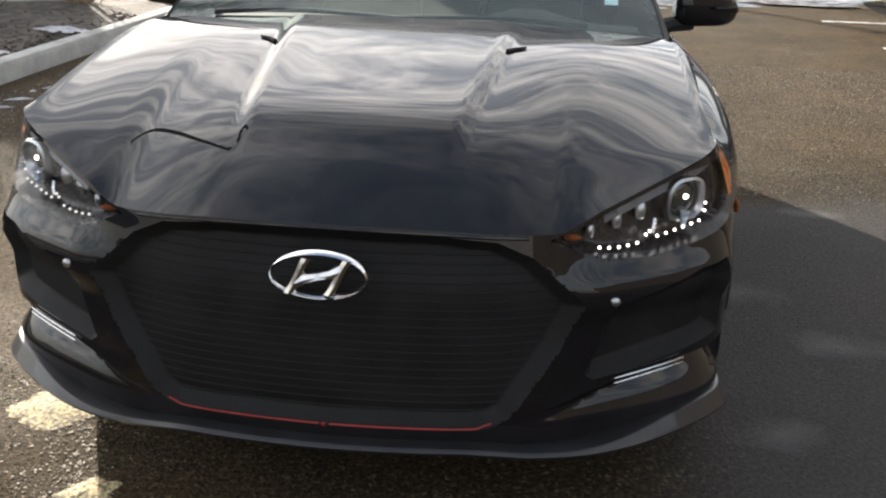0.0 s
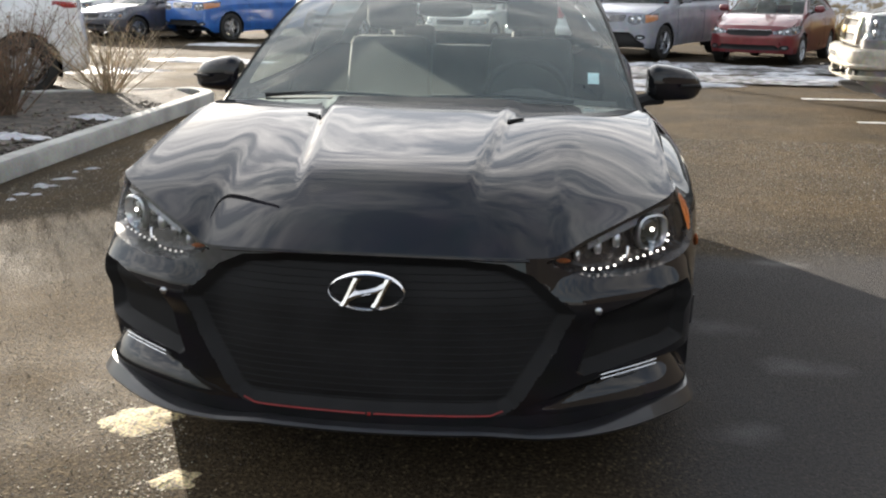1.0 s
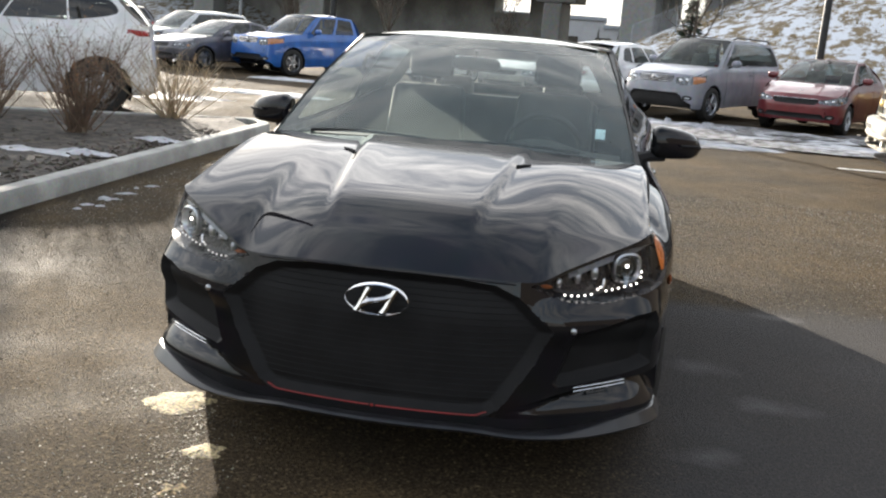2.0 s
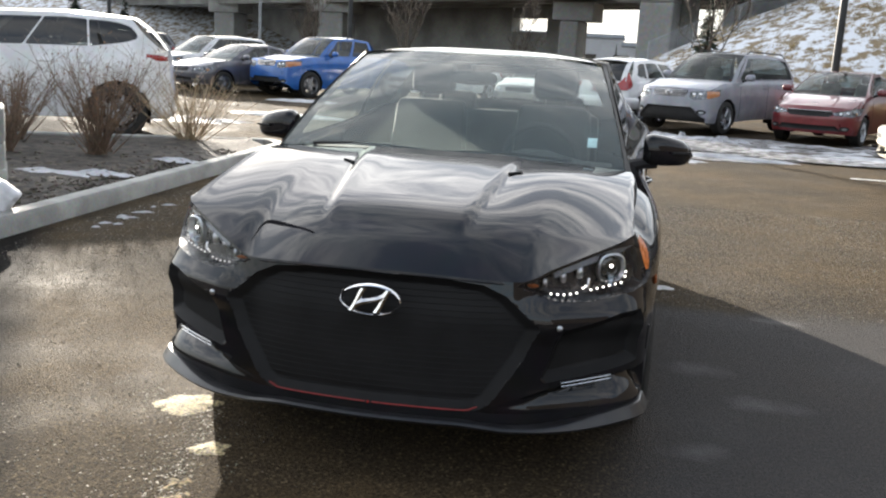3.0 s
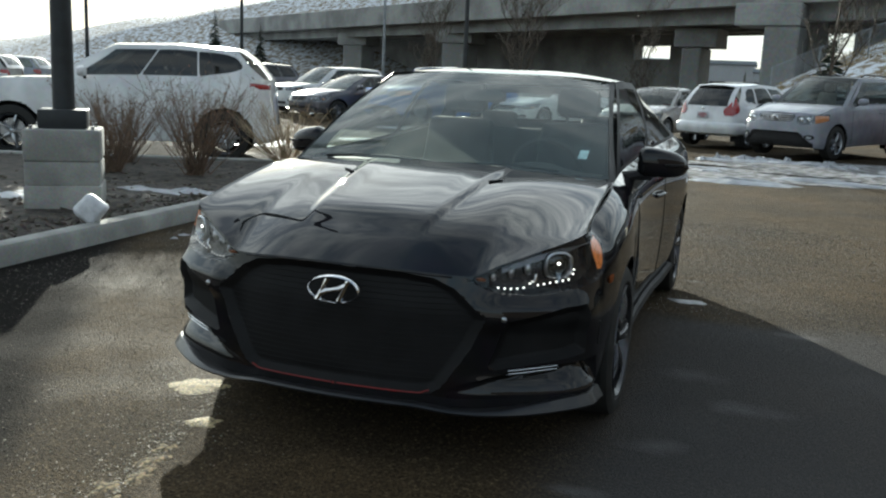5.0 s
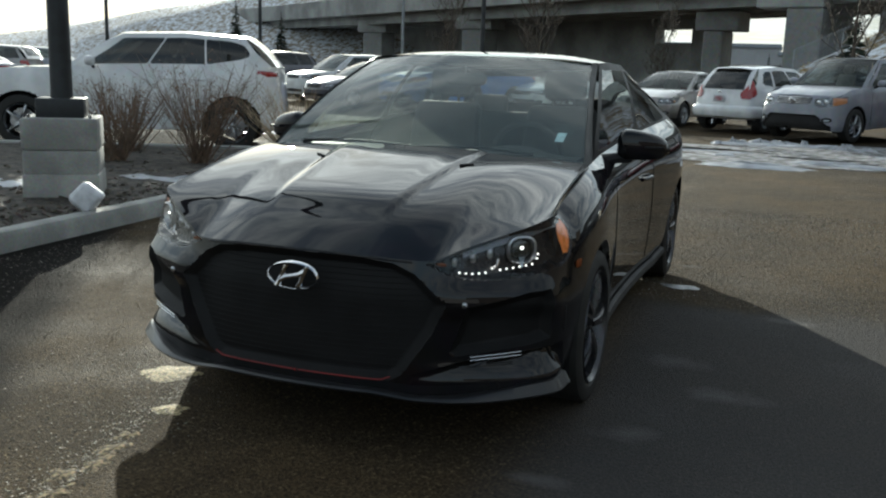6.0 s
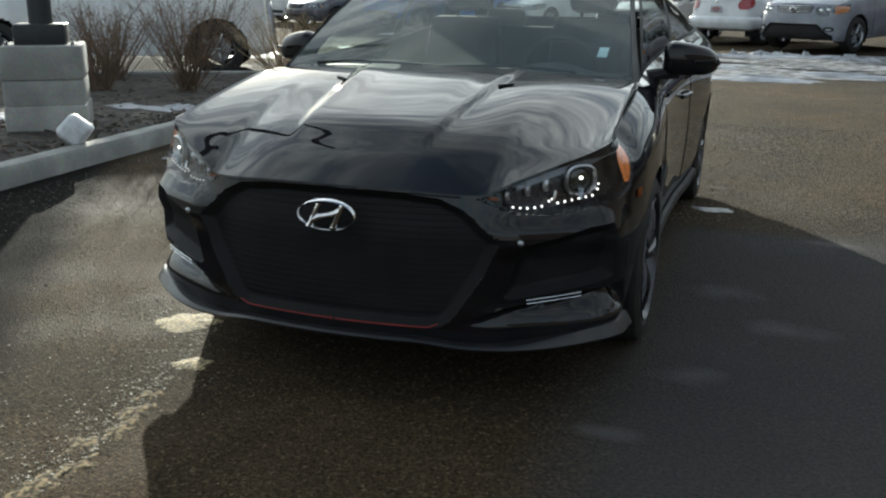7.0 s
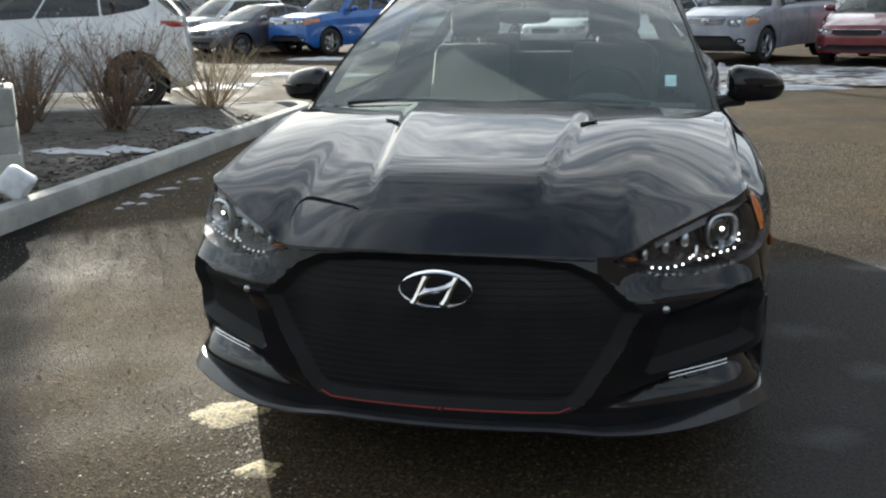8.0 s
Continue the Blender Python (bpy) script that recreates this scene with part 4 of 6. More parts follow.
    part("interior_mirror", join(moved(ball(0.12, 0.025, 0.035, 8, 16, 0.6), pose(0, 1.80, 1.31)), tube([(0, 1.80, 1.32), (0, 1.78, 1.375)], 0.01, 6)), TRIM_IN, car)
    headliner = net([[(0.56 * u, y, z - 0.03) for u in (-1, -0.5, 0, 0.5, 1)] for y, z in ((2.05, 1.42), (2.4, 1.448), (2.9, 1.435), (3.15, 1.40))])
    part("headliner", headliner, PALE_TRIM, car)
    st = [[(0.605 + dx, 1.352 + dz * 2.0 - 0.016, 1.047 + dz) for dx in (0, 0.042)] for dz in (0, 0.036)]
    part("windscreen_sticker", net(st), STICKER, car, "pale blue paper sticker")
    part("roof_antenna", moved(ball(0.03, 0.07, 0.03, 8, 12), pose(0, 3.05, 1.43)), BLACK_PAINT, car)
    for s in (1, -1):
        tl = [[tuple(Vector(S.at(a, z, -0.006)) * Vector((s, 1, 1))) for z in (0.82, 0.9, 0.97)] for a in np.linspace(ay(3.95), ay(4.1), 8)]
        part("tail_lamp", net(tl), RED_LENS, car)
    return car


PROJECTOR = material("projector_glass", (0.035, 0.036, 0.028), 0.06, 0.2, 0.2, 30, 120, 0.0, coat=1.0, rvary=0.02)
PIPE_GLASS = material("light_pipe", (0.50, 0.58, 0.66), 0.2, 0.0, 0.1, 30, 120, 0.0, coat=1.0)
BROW = material("lamp_brow", (0.16, 0.17, 0.19), 0.3, 0.5, 0.15, 20, 90, 0.0)
AMBER_DARK = material("amber_dark", (0.20, 0.06, 0.02), 0.85, 0, 0.1, 30, 120, 0.0, spec=0.05)


# ---- the other parked cars ----
def simple_car(name, label, at, mat, L, W, H, hood, cowl, kind="saloon", group="parked cars", face="plain", rear="plain", dark=False, clad=None, rail=False, rim_mat=None, thin_tail=False, cabin_y=None, axle_y=None, wheel_r=None, **shape):
    """A parked car: L, W, H; bonnet height, cowl (y, z)."""
    car = thing(name, label, "pickup truck" if "pickup" in name else "car", at, group)
    w = W / 2
    yc, zc = cowl
    nose = 0.16 if kind != "pickup" else 0.07
    plan = [(0, 0), (w * 0.35, nose * 0.12), (w * 0.68, nose * 0.6), (w * 0.88, nose * 1.45), (w * 0.965, 0.42), (w * 0.99, 0.7), (w, 1.1), (w * 0.985, L * 0.4), (w * 0.985, L * 0.62), (w, L - 1.0), (w * 0.97, L - 0.4), (w * 0.86, L - 0.13), (w * 0.5, L - 0.02), (0, L)]
    belt = zc
    up = 0.05 if kind in ("saloon", "hatch") else 0.06
    tail_z = belt + up if kind != "saloon" else belt + 0.04
    if rear == "hatch":
        up, tail_z = 0.02, belt - 0.04
    S = Shell(
        plan,
        front_top=[(0, hood), (w * 0.7, hood - 0.01), (w, hood - 0.03)],
        side_top=[(0.2, hood), (0.6, hood + (zc - hood) * 0.55), (yc, zc - 0.015), (L * 0.6, belt + up * 0.5), (L, tail_z)],
        rear_top=[(0, tail_z), (w, tail_z)],
        front_off=[(0.2, 0.05), (0.4, 0.0), (0.55, 0.0), (hood - 0.1, 0.03), (hood, 0.08), (hood + 0.2, 0.12)],
        side_off=[(0, 0.05), (0.1, 0.02), (0.35, 0.0), (0.6, 0.0), (0.8, 0.012), (0.92, 0.035), (1, 0.075)],
        rear_off=[(0.25, 0.08), (0.42, 0.0), (0.7, 0.02), (tail_z, 0.08), (tail_z + 0.2, 0.1)],
        bottom=[(0, 0.26 if kind != "pickup" else 0.42), (0.4, 0.24), (L * 0.5, 0.24 if kind not in ("pickup", "suv") else 0.3), (L, 0.32)],
    )
    big = kind in ("suv", "pickup")
    radius = 0.375 if kind == "pickup" else 0.355 if kind == "suv" else 0.31
    radius = wheel_r or radius
    arch = radius + 0.06
    axles = (0.92, L - (0.95 if kind != "pickup" else 1.2)) if L > 4.2 else (0.82, L - 0.72)
    axles = axle_y or axles
    ay, ax = S.a_at_y, S.a_at_x
    deep = {"bars": 0.25, "truck": 0.30, "slim": 0.22}.get(face, 0.18)
    hl0, hl1 = (hood - deep, hood - 0.03)
    lamp = [(ax(w * 0.56), hl0 + 0.03), (ax(w * 0.6), hl1 - 0.02), (ax(w * 0.86), hl1), (ay(0.62), hl1 + 0.03), (ay(0.5), hl0 + 0.05), (ax(w * 0.88), hl0)]
    regions = {"arch_front": (circle(ay(axles[0]), radius, arch, 28), None, 0), "arch_rear": (circle(ay(axles[1]), radius, arch, 28), None, 0)}
    regions["lamp"] = (lamp, 0.012, 1.0)
    if face == "bars":
        regions["grille"] = ([(-0.1, hood - 0.02), (ax(w * 0.42), hood - 0.03), (ax(w * 0.46), hood - 0.09), (ax(w * 0.38), hood - 0.19), (-0.1, hood - 0.2)], 0.02, 1.0)
        regions["intake"] = ([(-0.1, 0.57), (ax(w * 0.56), 0.57), (ax(w * 0.72), 0.42), (ax(w * 0.86), 0.34), (ax(w * 0.88), 0.1), (-0.1, 0.1)], 0.03, 1.0)
        regions["lamp"] = ([(ax(w * 0.50), hl0 + 0.045), (ax(w * 0.50), hl1 - 0.055), (ax(w * 0.6), hl1 - 0.035), (ax(w * 0.9), hl1 - 0.005), (ay(0.60), hl1 + 0.02), (ay(0.55), hl0 + 0.10), (ax(w * 0.9), hl0 + 0.04), (ax(w * 0.6), hl0)], 0.012, 1.0)
    elif face == "slim":
        regions["lamp"] = ([(ax(w * 0.50), hl0 + 0.055), (ax(w * 0.53), hl1 - 0.075), (ax(w * 0.86), hl1 - 0.01), (ay(0.72), hl1 + 0.045), (ay(0.6), hl0 + 0.09), (ax(w * 0.88), hl0 + 0.03)], 0.012, 1.0)
        regions["grille"] = ([(-0.1, hood - 0.09), (ax(w * 0.5), hood - 0.085), (ax(w * 0.52), hood - 0.14), (ax(w * 0.44), hood - 0.2), (-0.1, hood - 0.21)], 0.02, 1.0)
        regions["intake"] = ([(-0.1, 0.42), (ax(w * 0.6), 0.42), (ax(w * 0.7), 0.32), (-0.1, 0.31)], 0.03, 1.0)
    elif face == "truck":
        regions["lamp"] = ([(ax(w * 0.68), hl0), (ax(w * 0.68), hl1), (ay(0.36), hl1 + 0.01), (ay(0.44), hl0 + 0.12), (ay(0.4), hl0)], 0.02, 1.0)
        regions["grille"] = ([(-0.1, hood - 0.045), (ax(w * 0.64), hood - 0.045), (ax(w * 0.64), hood - 0.36), (-0.1, hood - 0.36)], 0.03, 1.5)
        regions["intake"] = ([(-0.1, hood - 0.38), (ax(w * 0.8), hood - 0.38), (ax(w * 0.8), 0.3), (-0.1, 0.3)], 0.05, 1.5)
    else:
        regions["grille"] = ([(-0.1, hood - 0.06), (ax(w * 0.45), hood - 0.06), (ax(w * 0.4), hood - 0.17), (-0.1, hood - 0.18)], 0.02, 1.0)
        regions["intake"] = ([(-0.1, 0.44), (ax(w * 0.6), 0.42), (ax(w * 0.6), 0.33), (-0.1, 0.32)], 0.03, 1.0)
    tl0 = ay(L - 0.34)
    tl1 = S.length - ax(w * 0.62)
    tz = tail_z - 0.05
    regions["tail"] = ([(tl0, tz), (tl1 - 0.04, tz), (tl1, tz - 0.12), (tl1 - 0.02, tz - 0.2), (tl0 + 0.14, tz - 0.2), (tl0, tz - 0.1)], -0.012, 1.0)
    if thin_tail:
        regions["tail"] = ([(tl0 - 0.05, tz + 0.0), (tl1, tz - 0.02), (tl1, tz - 0.09), (tl0 + 0.1, tz - 0.09), (tl0 - 0.05, tz - 0.03)], -0.012, 1.0)
    cols = np.unique(np.r_[np.linspace(0, ay(0.5), 36), np.linspace(ay(0.5), ay(1.4), 26), np.linspace(ay(1.4), ay(L - 1.6), 14), np.linspace(ay(L - 1.6), ay(L - 0.35), 28), np.linspace(ay(L - 0.35), S.length, 28)].round(4))
    made = S.lattice(cols, 27, regions)
    part("body_shell", both(made["body"]), mat, car)
    part("bonnet", both(bonnet(S, yc, zc, w, 0.07, 1.9, lambda x, y, t: 0.012 * smooth(0.3, 0.42, x) * math.sin(math.pi * t), 18, 14)), mat, car)
    part("grille", both(made["grille"]), BLACK_PLASTIC, car)
    part("lower_intake", both(made["intake"]), BLACK_PLASTIC, car)
    for m in (lambda g: g, mirrored):
        lo = part("headlamp", m(made["lamp"]), HEAD_SILVER, car, "clear headlamp")
        part("lens", m(made["lamp_flat"]), LENS_CLEAR, lo).visible_shadow = False
        if rear == "hatch":
            part("rear_quarter", m(made["tail"]), mat, car)
        else:
            part("tail_lamp", m(made["tail"]), RED_LENS, car, "red tail lamp")
        zf = 0.47 if big else 0.37
        if face != "truck":
            ring = lambda r, off: [[S.at(ax(w * 0.76) + 0.11 * q * r * math.cos(t) + 0.02, zf + 0.05 * q * r * math.sin(t), off + 0.008 * (1 - q)) for q in (1.0, 0.75, 0.5, 0.25, 0.02)] for t in np.linspace(0, 2 * math.pi, 19)]
            part("fog_pocket", m(net(ring(1.0, -0.004))), BLACK_PLASTIC, car)
            part("fog_lamp", m(net(ring(0.5, -0.012))), FOG_LENS, car)
        mid = (hl0 + hl1) / 2
        if face == "truck":
            eyes = ((ay(0.16), hl0 + 0.19, 0.05), (ay(0.16), hl0 + 0.08, 0.05))
        elif face == "bars":
            eyes = ((ax(w * 0.60), mid, 0.05), (ax(w * 0.74), mid + 0.01, 0.05))
        else:
            eyes = ((ax(w * 0.68), mid - 0.005, 0.035), (ax(w * 0.82), mid + 0.01, 0.04))
        for a, z, r in eyes:
            part("reflector", m(moved(ball(r, 0.02, r * 0.9, 8, 14), Matrix.Translation(S.at(a, z, 0.012)))), REFLECTOR, lo)
        if face == "bars":
            sig = [[S.at(a, hl0 + 0.03 + (hl1 - hl0 - 0.05) * v + 0.06 * (1 - v) * smooth(ax(w * 0.9), ay(0.57), a), 0.003) for v in np.linspace(0, 1, 5)] for a in np.linspace(ax(w * 0.86), ay(0.56), 10)]
            part("turn_signal", m(net(sig)), AMBER_SOFT, lo, "amber turn signal")
        else:
            ind = Vector(S.at(ay(0.40), mid, 0.008))
            part("turn_signal", m(moved(ball(0.02, 0.06, 0.03, 6, 10), Matrix.Translation(ind))), AMBER_DIM, lo)
    if face == "bars":
        for z in (hood - 0.05, hood - 0.092, hood - 0.134, hood - 0.172):
            ln = [S.at(abs(a), z, -0.004) for a in np.linspace(-ax(w * 0.43), ax(w * 0.43), 21)]
            ln = [(math.copysign(x, u), y, zz) for (x, y, zz), u in zip(ln, np.linspace(-1, 1, 21))]
            part("grille_bar", tube(ln, 0.008, 6), CHROME, car)
        part("badge", moved(spun([(0.06, -0.01), (0.075, 0.0), (0.06, 0.01)], 20), pose(0, -0.005, hood - 0.11, 90) @ Matrix.Diagonal((1, 0.6, 1, 1))), CHROME, car)
    if face == "truck":
        truck_front(car, S, w, hood, mat)
    if face == "slim":
        ln = [S.at(abs(a), hood - 0.085, -0.003) for a in np.linspace(-ax(w * 0.5), ax(w * 0.5), 21)]
        ln = [(math.copysign(x, u), y, zz) for (x, y, zz), u in zip(ln, np.linspace(-1, 1, 21))]
        part("grille_trim", tube(ln, 0.006, 6), CHROME, car)
    # cabin shapes by kind
    if kind == "saloon":
        yw, yr, yb = yc + 0.95, L - 1.35, L - 0.62
        glass_s = [(0.05, 0.47), (0.5, 0.86)]
    elif kind == "hatch":
        yw, yr, yb = yc + 0.95, L - 0.5, L - 0.12
        glass_s = [(0.05, 0.42), (0.45, 0.74), (0.77, 0.93)]
    elif kind == "suv":
        yw, yr, yb = yc + 0.85, L - 0.5, L - 0.1
        glass_s = [(0.05, 0.385), (0.40, 0.69), (0.705, 0.95)]
    else:
        yw, yr, yb = yc + 0.72, yc + 2.1, yc + 2.3
        glass_s = [(0.06, 0.5), (0.55, 0.93)]
    yw, yr, yb = cabin_y or (yw, yr, yb)
    ym = (yw + yr) / 2
    re = w * 0.70 if kind != "pickup" else w * 0.74
    roof = [(yw - 0.2, H - 0.06, re, H - 0.1), (yw, H - 0.035, re, H - 0.07), (ym, H, re, H - 0.04), (yr, H - (0.05 if kind != "saloon" else 0.07), re * 0.96, H - (0.09 if kind != "saloon" else 0.11)), (yr + 0.2, H - 0.12, re * 0.94, H - 0.15)]
    spec = dict(y=(yc, yw, yr, yb), roof=roof, screen=(w * 0.86, re - 0.03), z_cowl=zc - 0.004, drop=0.06, bow=0.1, post=0.12, tail=0.12 if kind != "suv" else 0.06, glass=glass_s, head=0.88, fine=(44, 11))
    if rear == "hatch":
        spec["rear"] = (1, 10)
    spec.update(shape)
    make_cabin(car, S, spec, mat, SCREEN_DARK, DARK_GLASS if dark else SIDE_GLASS)
    part("tail_deck", deck(S, yb), mat if kind != "pickup" else BLACK_PLASTIC, car)
    part("underbody", underbody(S, None, 40, 0.3), BLACK_PLASTIC, car)
    for g in liners([(y, radius, arch) for y in axles], w * 0.985):
        part("wheel_arch_liner", g, BLACK_PLASTIC, car)
    wheels(car, w * 0.985, axles, radius, radius * 0.66, 0.22, rim_mat or SATIN, 5 if big else 10, 0.0)
    floor_tub(car, w * 0.8, yc + 0.1, yb - 0.2, 0.4, TRIM_IN)
    part("dashboard", moved(block(w * 1.6, 0.45, 0.4, 0.06), pose(0, yc + 0.38, zc - 0.4)), CABIN_GREY, car)
    for x in (-0.38, 0.38):
        part("front_seat", seat(pose(x, yw + 0.25, 0.4 + (H - 1.45) * 0.6), SEAT_CLOTH), CABIN_GREY, car)
    for m in (lambda g: g, mirrored):
        x0 = w * 0.93
        g = moved(ball(0.11, 0.07, 0.075, 8, 14, 0.75), pose(w + 0.1, yc + 0.42, zc + 0.09))
        mir = part("door_mirror", m(g), mat if mat is not BEIGE_PAINT else BLACK_PLASTIC, car)
        part("mirror_foot", m(tube([(w * 0.92, yc + 0.42, zc + 0.0), (w + 0.04, yc + 0.43, zc + 0.05)], 0.025, 6)), BLACK_PLASTIC, mir)
        for yy in (yw + 0.55, L * 0.72 if kind != "pickup" else yw + 1.2):
            h = [tuple(S.at(ay(yy + d), zc - 0.14, -0.02 * math.sin(math.pi * d / 0.2))) for d in np.linspace(0, 0.2, 6)]
            part("door_handle", m(tube(h, 0.012, 6)), mat, car)
        for yy in (yc + 0.28, yw + 0.78):
            ln = [S.at(ay(yy), z, -0.001) for z in np.linspace(0.34, zc - 0.03, 8)]
            part("shut_line", m(tube(ln, 0.003, 4)), BLACK_PLASTIC, car)
        if rail:
            part("roof_rail", m(tube([(re * 0.93, yw + 0.15, H - 0.03), (re * 0.93, yw + 0.3, H + 0.02), (re * 0.93, yr - 0.2, H + 0.01), (re * 0.92, yr, H - 0.06)], 0.016, 6)), BLACK_PLASTIC, car)
        if clad:
            ln = [S.at(ay(yy), 0.34, -0.008) for yy in np.linspace(axles[0] + arch, axles[1] - arch, 8)]
            part("side_cladding", m(tube(ln, 0.05, 6)), clad, car)
    if rear == "hatch":
        b = part("number_plate", moved(block(0.31, 0.012, 0.155, 0.004), pose(0, L + 0.004, 0.70)), PLATE, car, "white and red number plate")
        for z, ww in ((0.80, 0.18), (0.765, 0.24), (0.725, 0.14)):
            part("plate_bar", moved(block(ww, 0.004, 0.022, 0.001), pose(0, L + 0.013, z)), PLATE_RED, b)
        lipline = [[(re * 0.9 * u, yr + 0.02 + d + 0.05 * (1 - u * u), H - 0.06 - 0.05 * abs(u) ** 2.6 + h) for d, h in ((-0.1, 0.002), (0.0, 0.004), (0.10, -0.012), (0.11, -0.022), (0.0, -0.03))] for u in np.linspace(-1, 1, 15)]
        part("rear_spoiler", net(lipline), mat, car)
        part("rear_bumper", both(net([[S.at(a, z, o) for z, o in ((0.33, -0.02), (0.36, -0.055), (0.46, -0.075), (0.56, -0.07), (0.60, -0.045), (0.615, -0.0))] for a in np.linspace(ay(L - 0.5), S.length, 18)])), mat, car)
        # boomerang lamps reach up beside the rear window
        for m in (lambda g: g, mirrored):
            rows = []
            for z, u0, u1 in ((1.20, 0.40, 0.52), (1.14, 0.34, 0.60), (1.07, 0.26, 0.70), (1.00, 0.18, 0.84), (0.93, 0.12, 0.98), (0.88, 0.16, 1.0), (0.83, 0.30, 0.98), (0.78, 0.52, 0.90)):
                over = max(0.0, z - zc + 0.02)
                row = []
                for u in np.linspace(u0, u1, 9):
                    a = ay(L - 0.42) + (S.length - ax(w * 0.60) - ay(L - 0.42)) * u
                    x, y, zz = S.at(a, min(z, tail_z - 0.03), -0.016)
                    row.append((x - over * 0.45, y - over * 0.75, z))
                rows.append(row)
            part("tail_lamp", m(net(rows)), RED_LENS, car, "red boomerang tail lamp")
        part("badge", moved(ball(0.05, 0.012, 0.03, 6, 12), pose(0, L - 0.005, 0.93)), CHROME, car)
        part("rear_wiper", tube([(0.0, L - 0.1, 1.04), (0.2, L - 0.13, 1.06)], 0.01, 6), BLACK_PLASTIC, car)
    return car


def truck_front(car, S, w, hood, mat):
    """Two-slot grille with a badge, a deep steel bumper with openings, and tow hooks."""
    ax, ay = S.a_at_x, S.a_at_y
    strip = lambda a0, a1, z0, z1, off, n=22: both(net([[S.at(a, z, off) for z in np.linspace(z0, z1, 4)] for a in np.linspace(a0, a1, n)]))
    g0, g1 = hood - 0.36, hood - 0.045
    bars = ((g1 - 0.035, g1), (g0 + 0.115, g0 + 0.205), (g0, g0 + 0.03))
    for z0, z1 in bars:
        rows = []
        for a in np.linspace(0, ax(w * 0.64), 20):
            rows.append([S.at(a, z, o) for z, o in ((z0, 0.03), (z0, -0.03), (z0 + 0.008, -0.038), (z1 - 0.008, -0.038), (z1, -0.03), (z1, 0.03))])
        part("grille_bar", both(net(rows)), GRILLE_CREAM, car, "pale grille bar")
    for m in (lambda g: g, mirrored):
        rows = [[S.at(a, z, o) for z in (g0, (g0 + g1) / 2, g1)] for a, o in ((ax(w * 0.57), 0.02), (ax(w * 0.57), -0.036), (ax(w * 0.61), -0.040), (ax(w * 0.655), -0.036), (ax(w * 0.655), 0.02))]
        part("grille_end", m(net(rows)), GRILLE_CREAM, car)
    part("badge", moved(join(block(0.20, 0.03, 0.045, 0.01), moved(block(0.09, 0.034, 0.085, 0.01), pose(0, 0, -0.02))), pose(0, S.at(0, g0 + 0.16, -0.05)[1], g0 + 0.135)), material("badge_gold", (0.55, 0.42, 0.16), 0.35, 0.8, 0.1), car, "gold badge")
    top = hood - 0.40
    rows = []
    for a in np.linspace(0, ay(0.34), 40):
        x, y, nx, ny = S.plan_at(a)
        k = 1 - 0.6 * smooth(ax(w * 0.86), ay(0.3), a)
        rows.append([(x - nx * o * k, y - ny * o * k, z) for o, z in ((-0.02, top), (0.10, top), (0.135, top - 0.025), (0.14, top - 0.10), (0.12, top - 0.17), (0.135, top - 0.19), (0.12, top - 0.22), (0.03, top - 0.24))])
    part("front_bumper", both(net(rows)), BUMPER_STEEL, car, "dull steel front bumper")
    rows = []
    for a in np.linspace(0, ay(0.4), 34):
        x, y, nx, ny = S.plan_at(a)
        rows.append([(x - nx * o, y - ny * o, z) for o, z in ((0.09, top - 0.30), (0.115, top - 0.31), (0.11, top - 0.345), (0.02, top - 0.36))])
    part("bumper_valance", both(net(rows)), BUMPER_STEEL, car)
    part("bumper_slot", strip(0, ax(w * 0.26), top - 0.115, top - 0.06, -0.148), BLACK_PLASTIC, car)
    for m in (lambda g: g, mirrored):
        for a in (ax(w * 0.40), ax(w * 0.74)):
            x, y, nx, ny = S.plan_at(a)
            part("bumper_post", m(moved(block(0.07, 0.05, 0.12, 0.01), pose(x - nx * 0.07, y - ny * 0.07, top - 0.345))), BUMPER_STEEL, car)
        x, y, nx, ny = S.plan_at(ax(w * 0.6))
        part("fog_lamp", m(moved(ball(0.07, 0.03, 0.04, 6, 12), pose(x, y - 0.05, top - 0.285))), FOG_LENS, car)
        hook = [(w * 0.5, 0.05, top - 0.26), (w * 0.5, -0.16, top - 0.27), (w * 0.5 + 0.05, -0.19, top - 0.275), (w * 0.5 + 0.09, -0.15, top - 0.28), (w * 0.5 + 0.09, 0.0, top - 0.28)]
        part("tow_hook", m(tube(hook, 0.013, 6)), BLACK_PLASTIC, car, "black tow hook")
        flare = [S.at(ay(0.92 + 0.445 * math.cos(q)), 0.375 + 0.445 * math.sin(q), -0.012) for q in np.linspace(0.0, math.pi, 18)]
        part("arch_flare", m(tube(flare, 0.03, 6)), BLACK_PLASTIC, car)


GRILLE_CREAM = paint("grille_cream", (0.52, 0.47, 0.38), 0.4, 0.2, 0.12)
BUMPER_STEEL = material("bumper_steel", (0.40, 0.37, 0.31), 0.5, 0.2, 0.2, 5, 40, 0.1)
FOG_LENS = material("fog_lens", (0.30, 0.32, 0.34), 0.2, 0.5, 0.2, 20, 90, 0.0, coat=1.0)
REFLECTOR = material("reflector", (0.75, 0.77, 0.80), 0.18, 0.9, 0.1, 20, 90, 0.0)
AMBER_SOFT = material("amber_soft", (0.52, 0.20, 0.07), 0.2, 0.1, 0.15, 30, 120, 0.0, coat=1.0)
AMBER_DIM = material("amber_clear", (0.42, 0.22, 0.10), 0.2, 0.1, 0.15, 30, 120, 0.0, coat=1.0)
HEAD_SILVER = material("headlamp_bowl", (0.16, 0.165, 0.175), 0.25, 0.6, 0.4, 14, 60, 0.0)
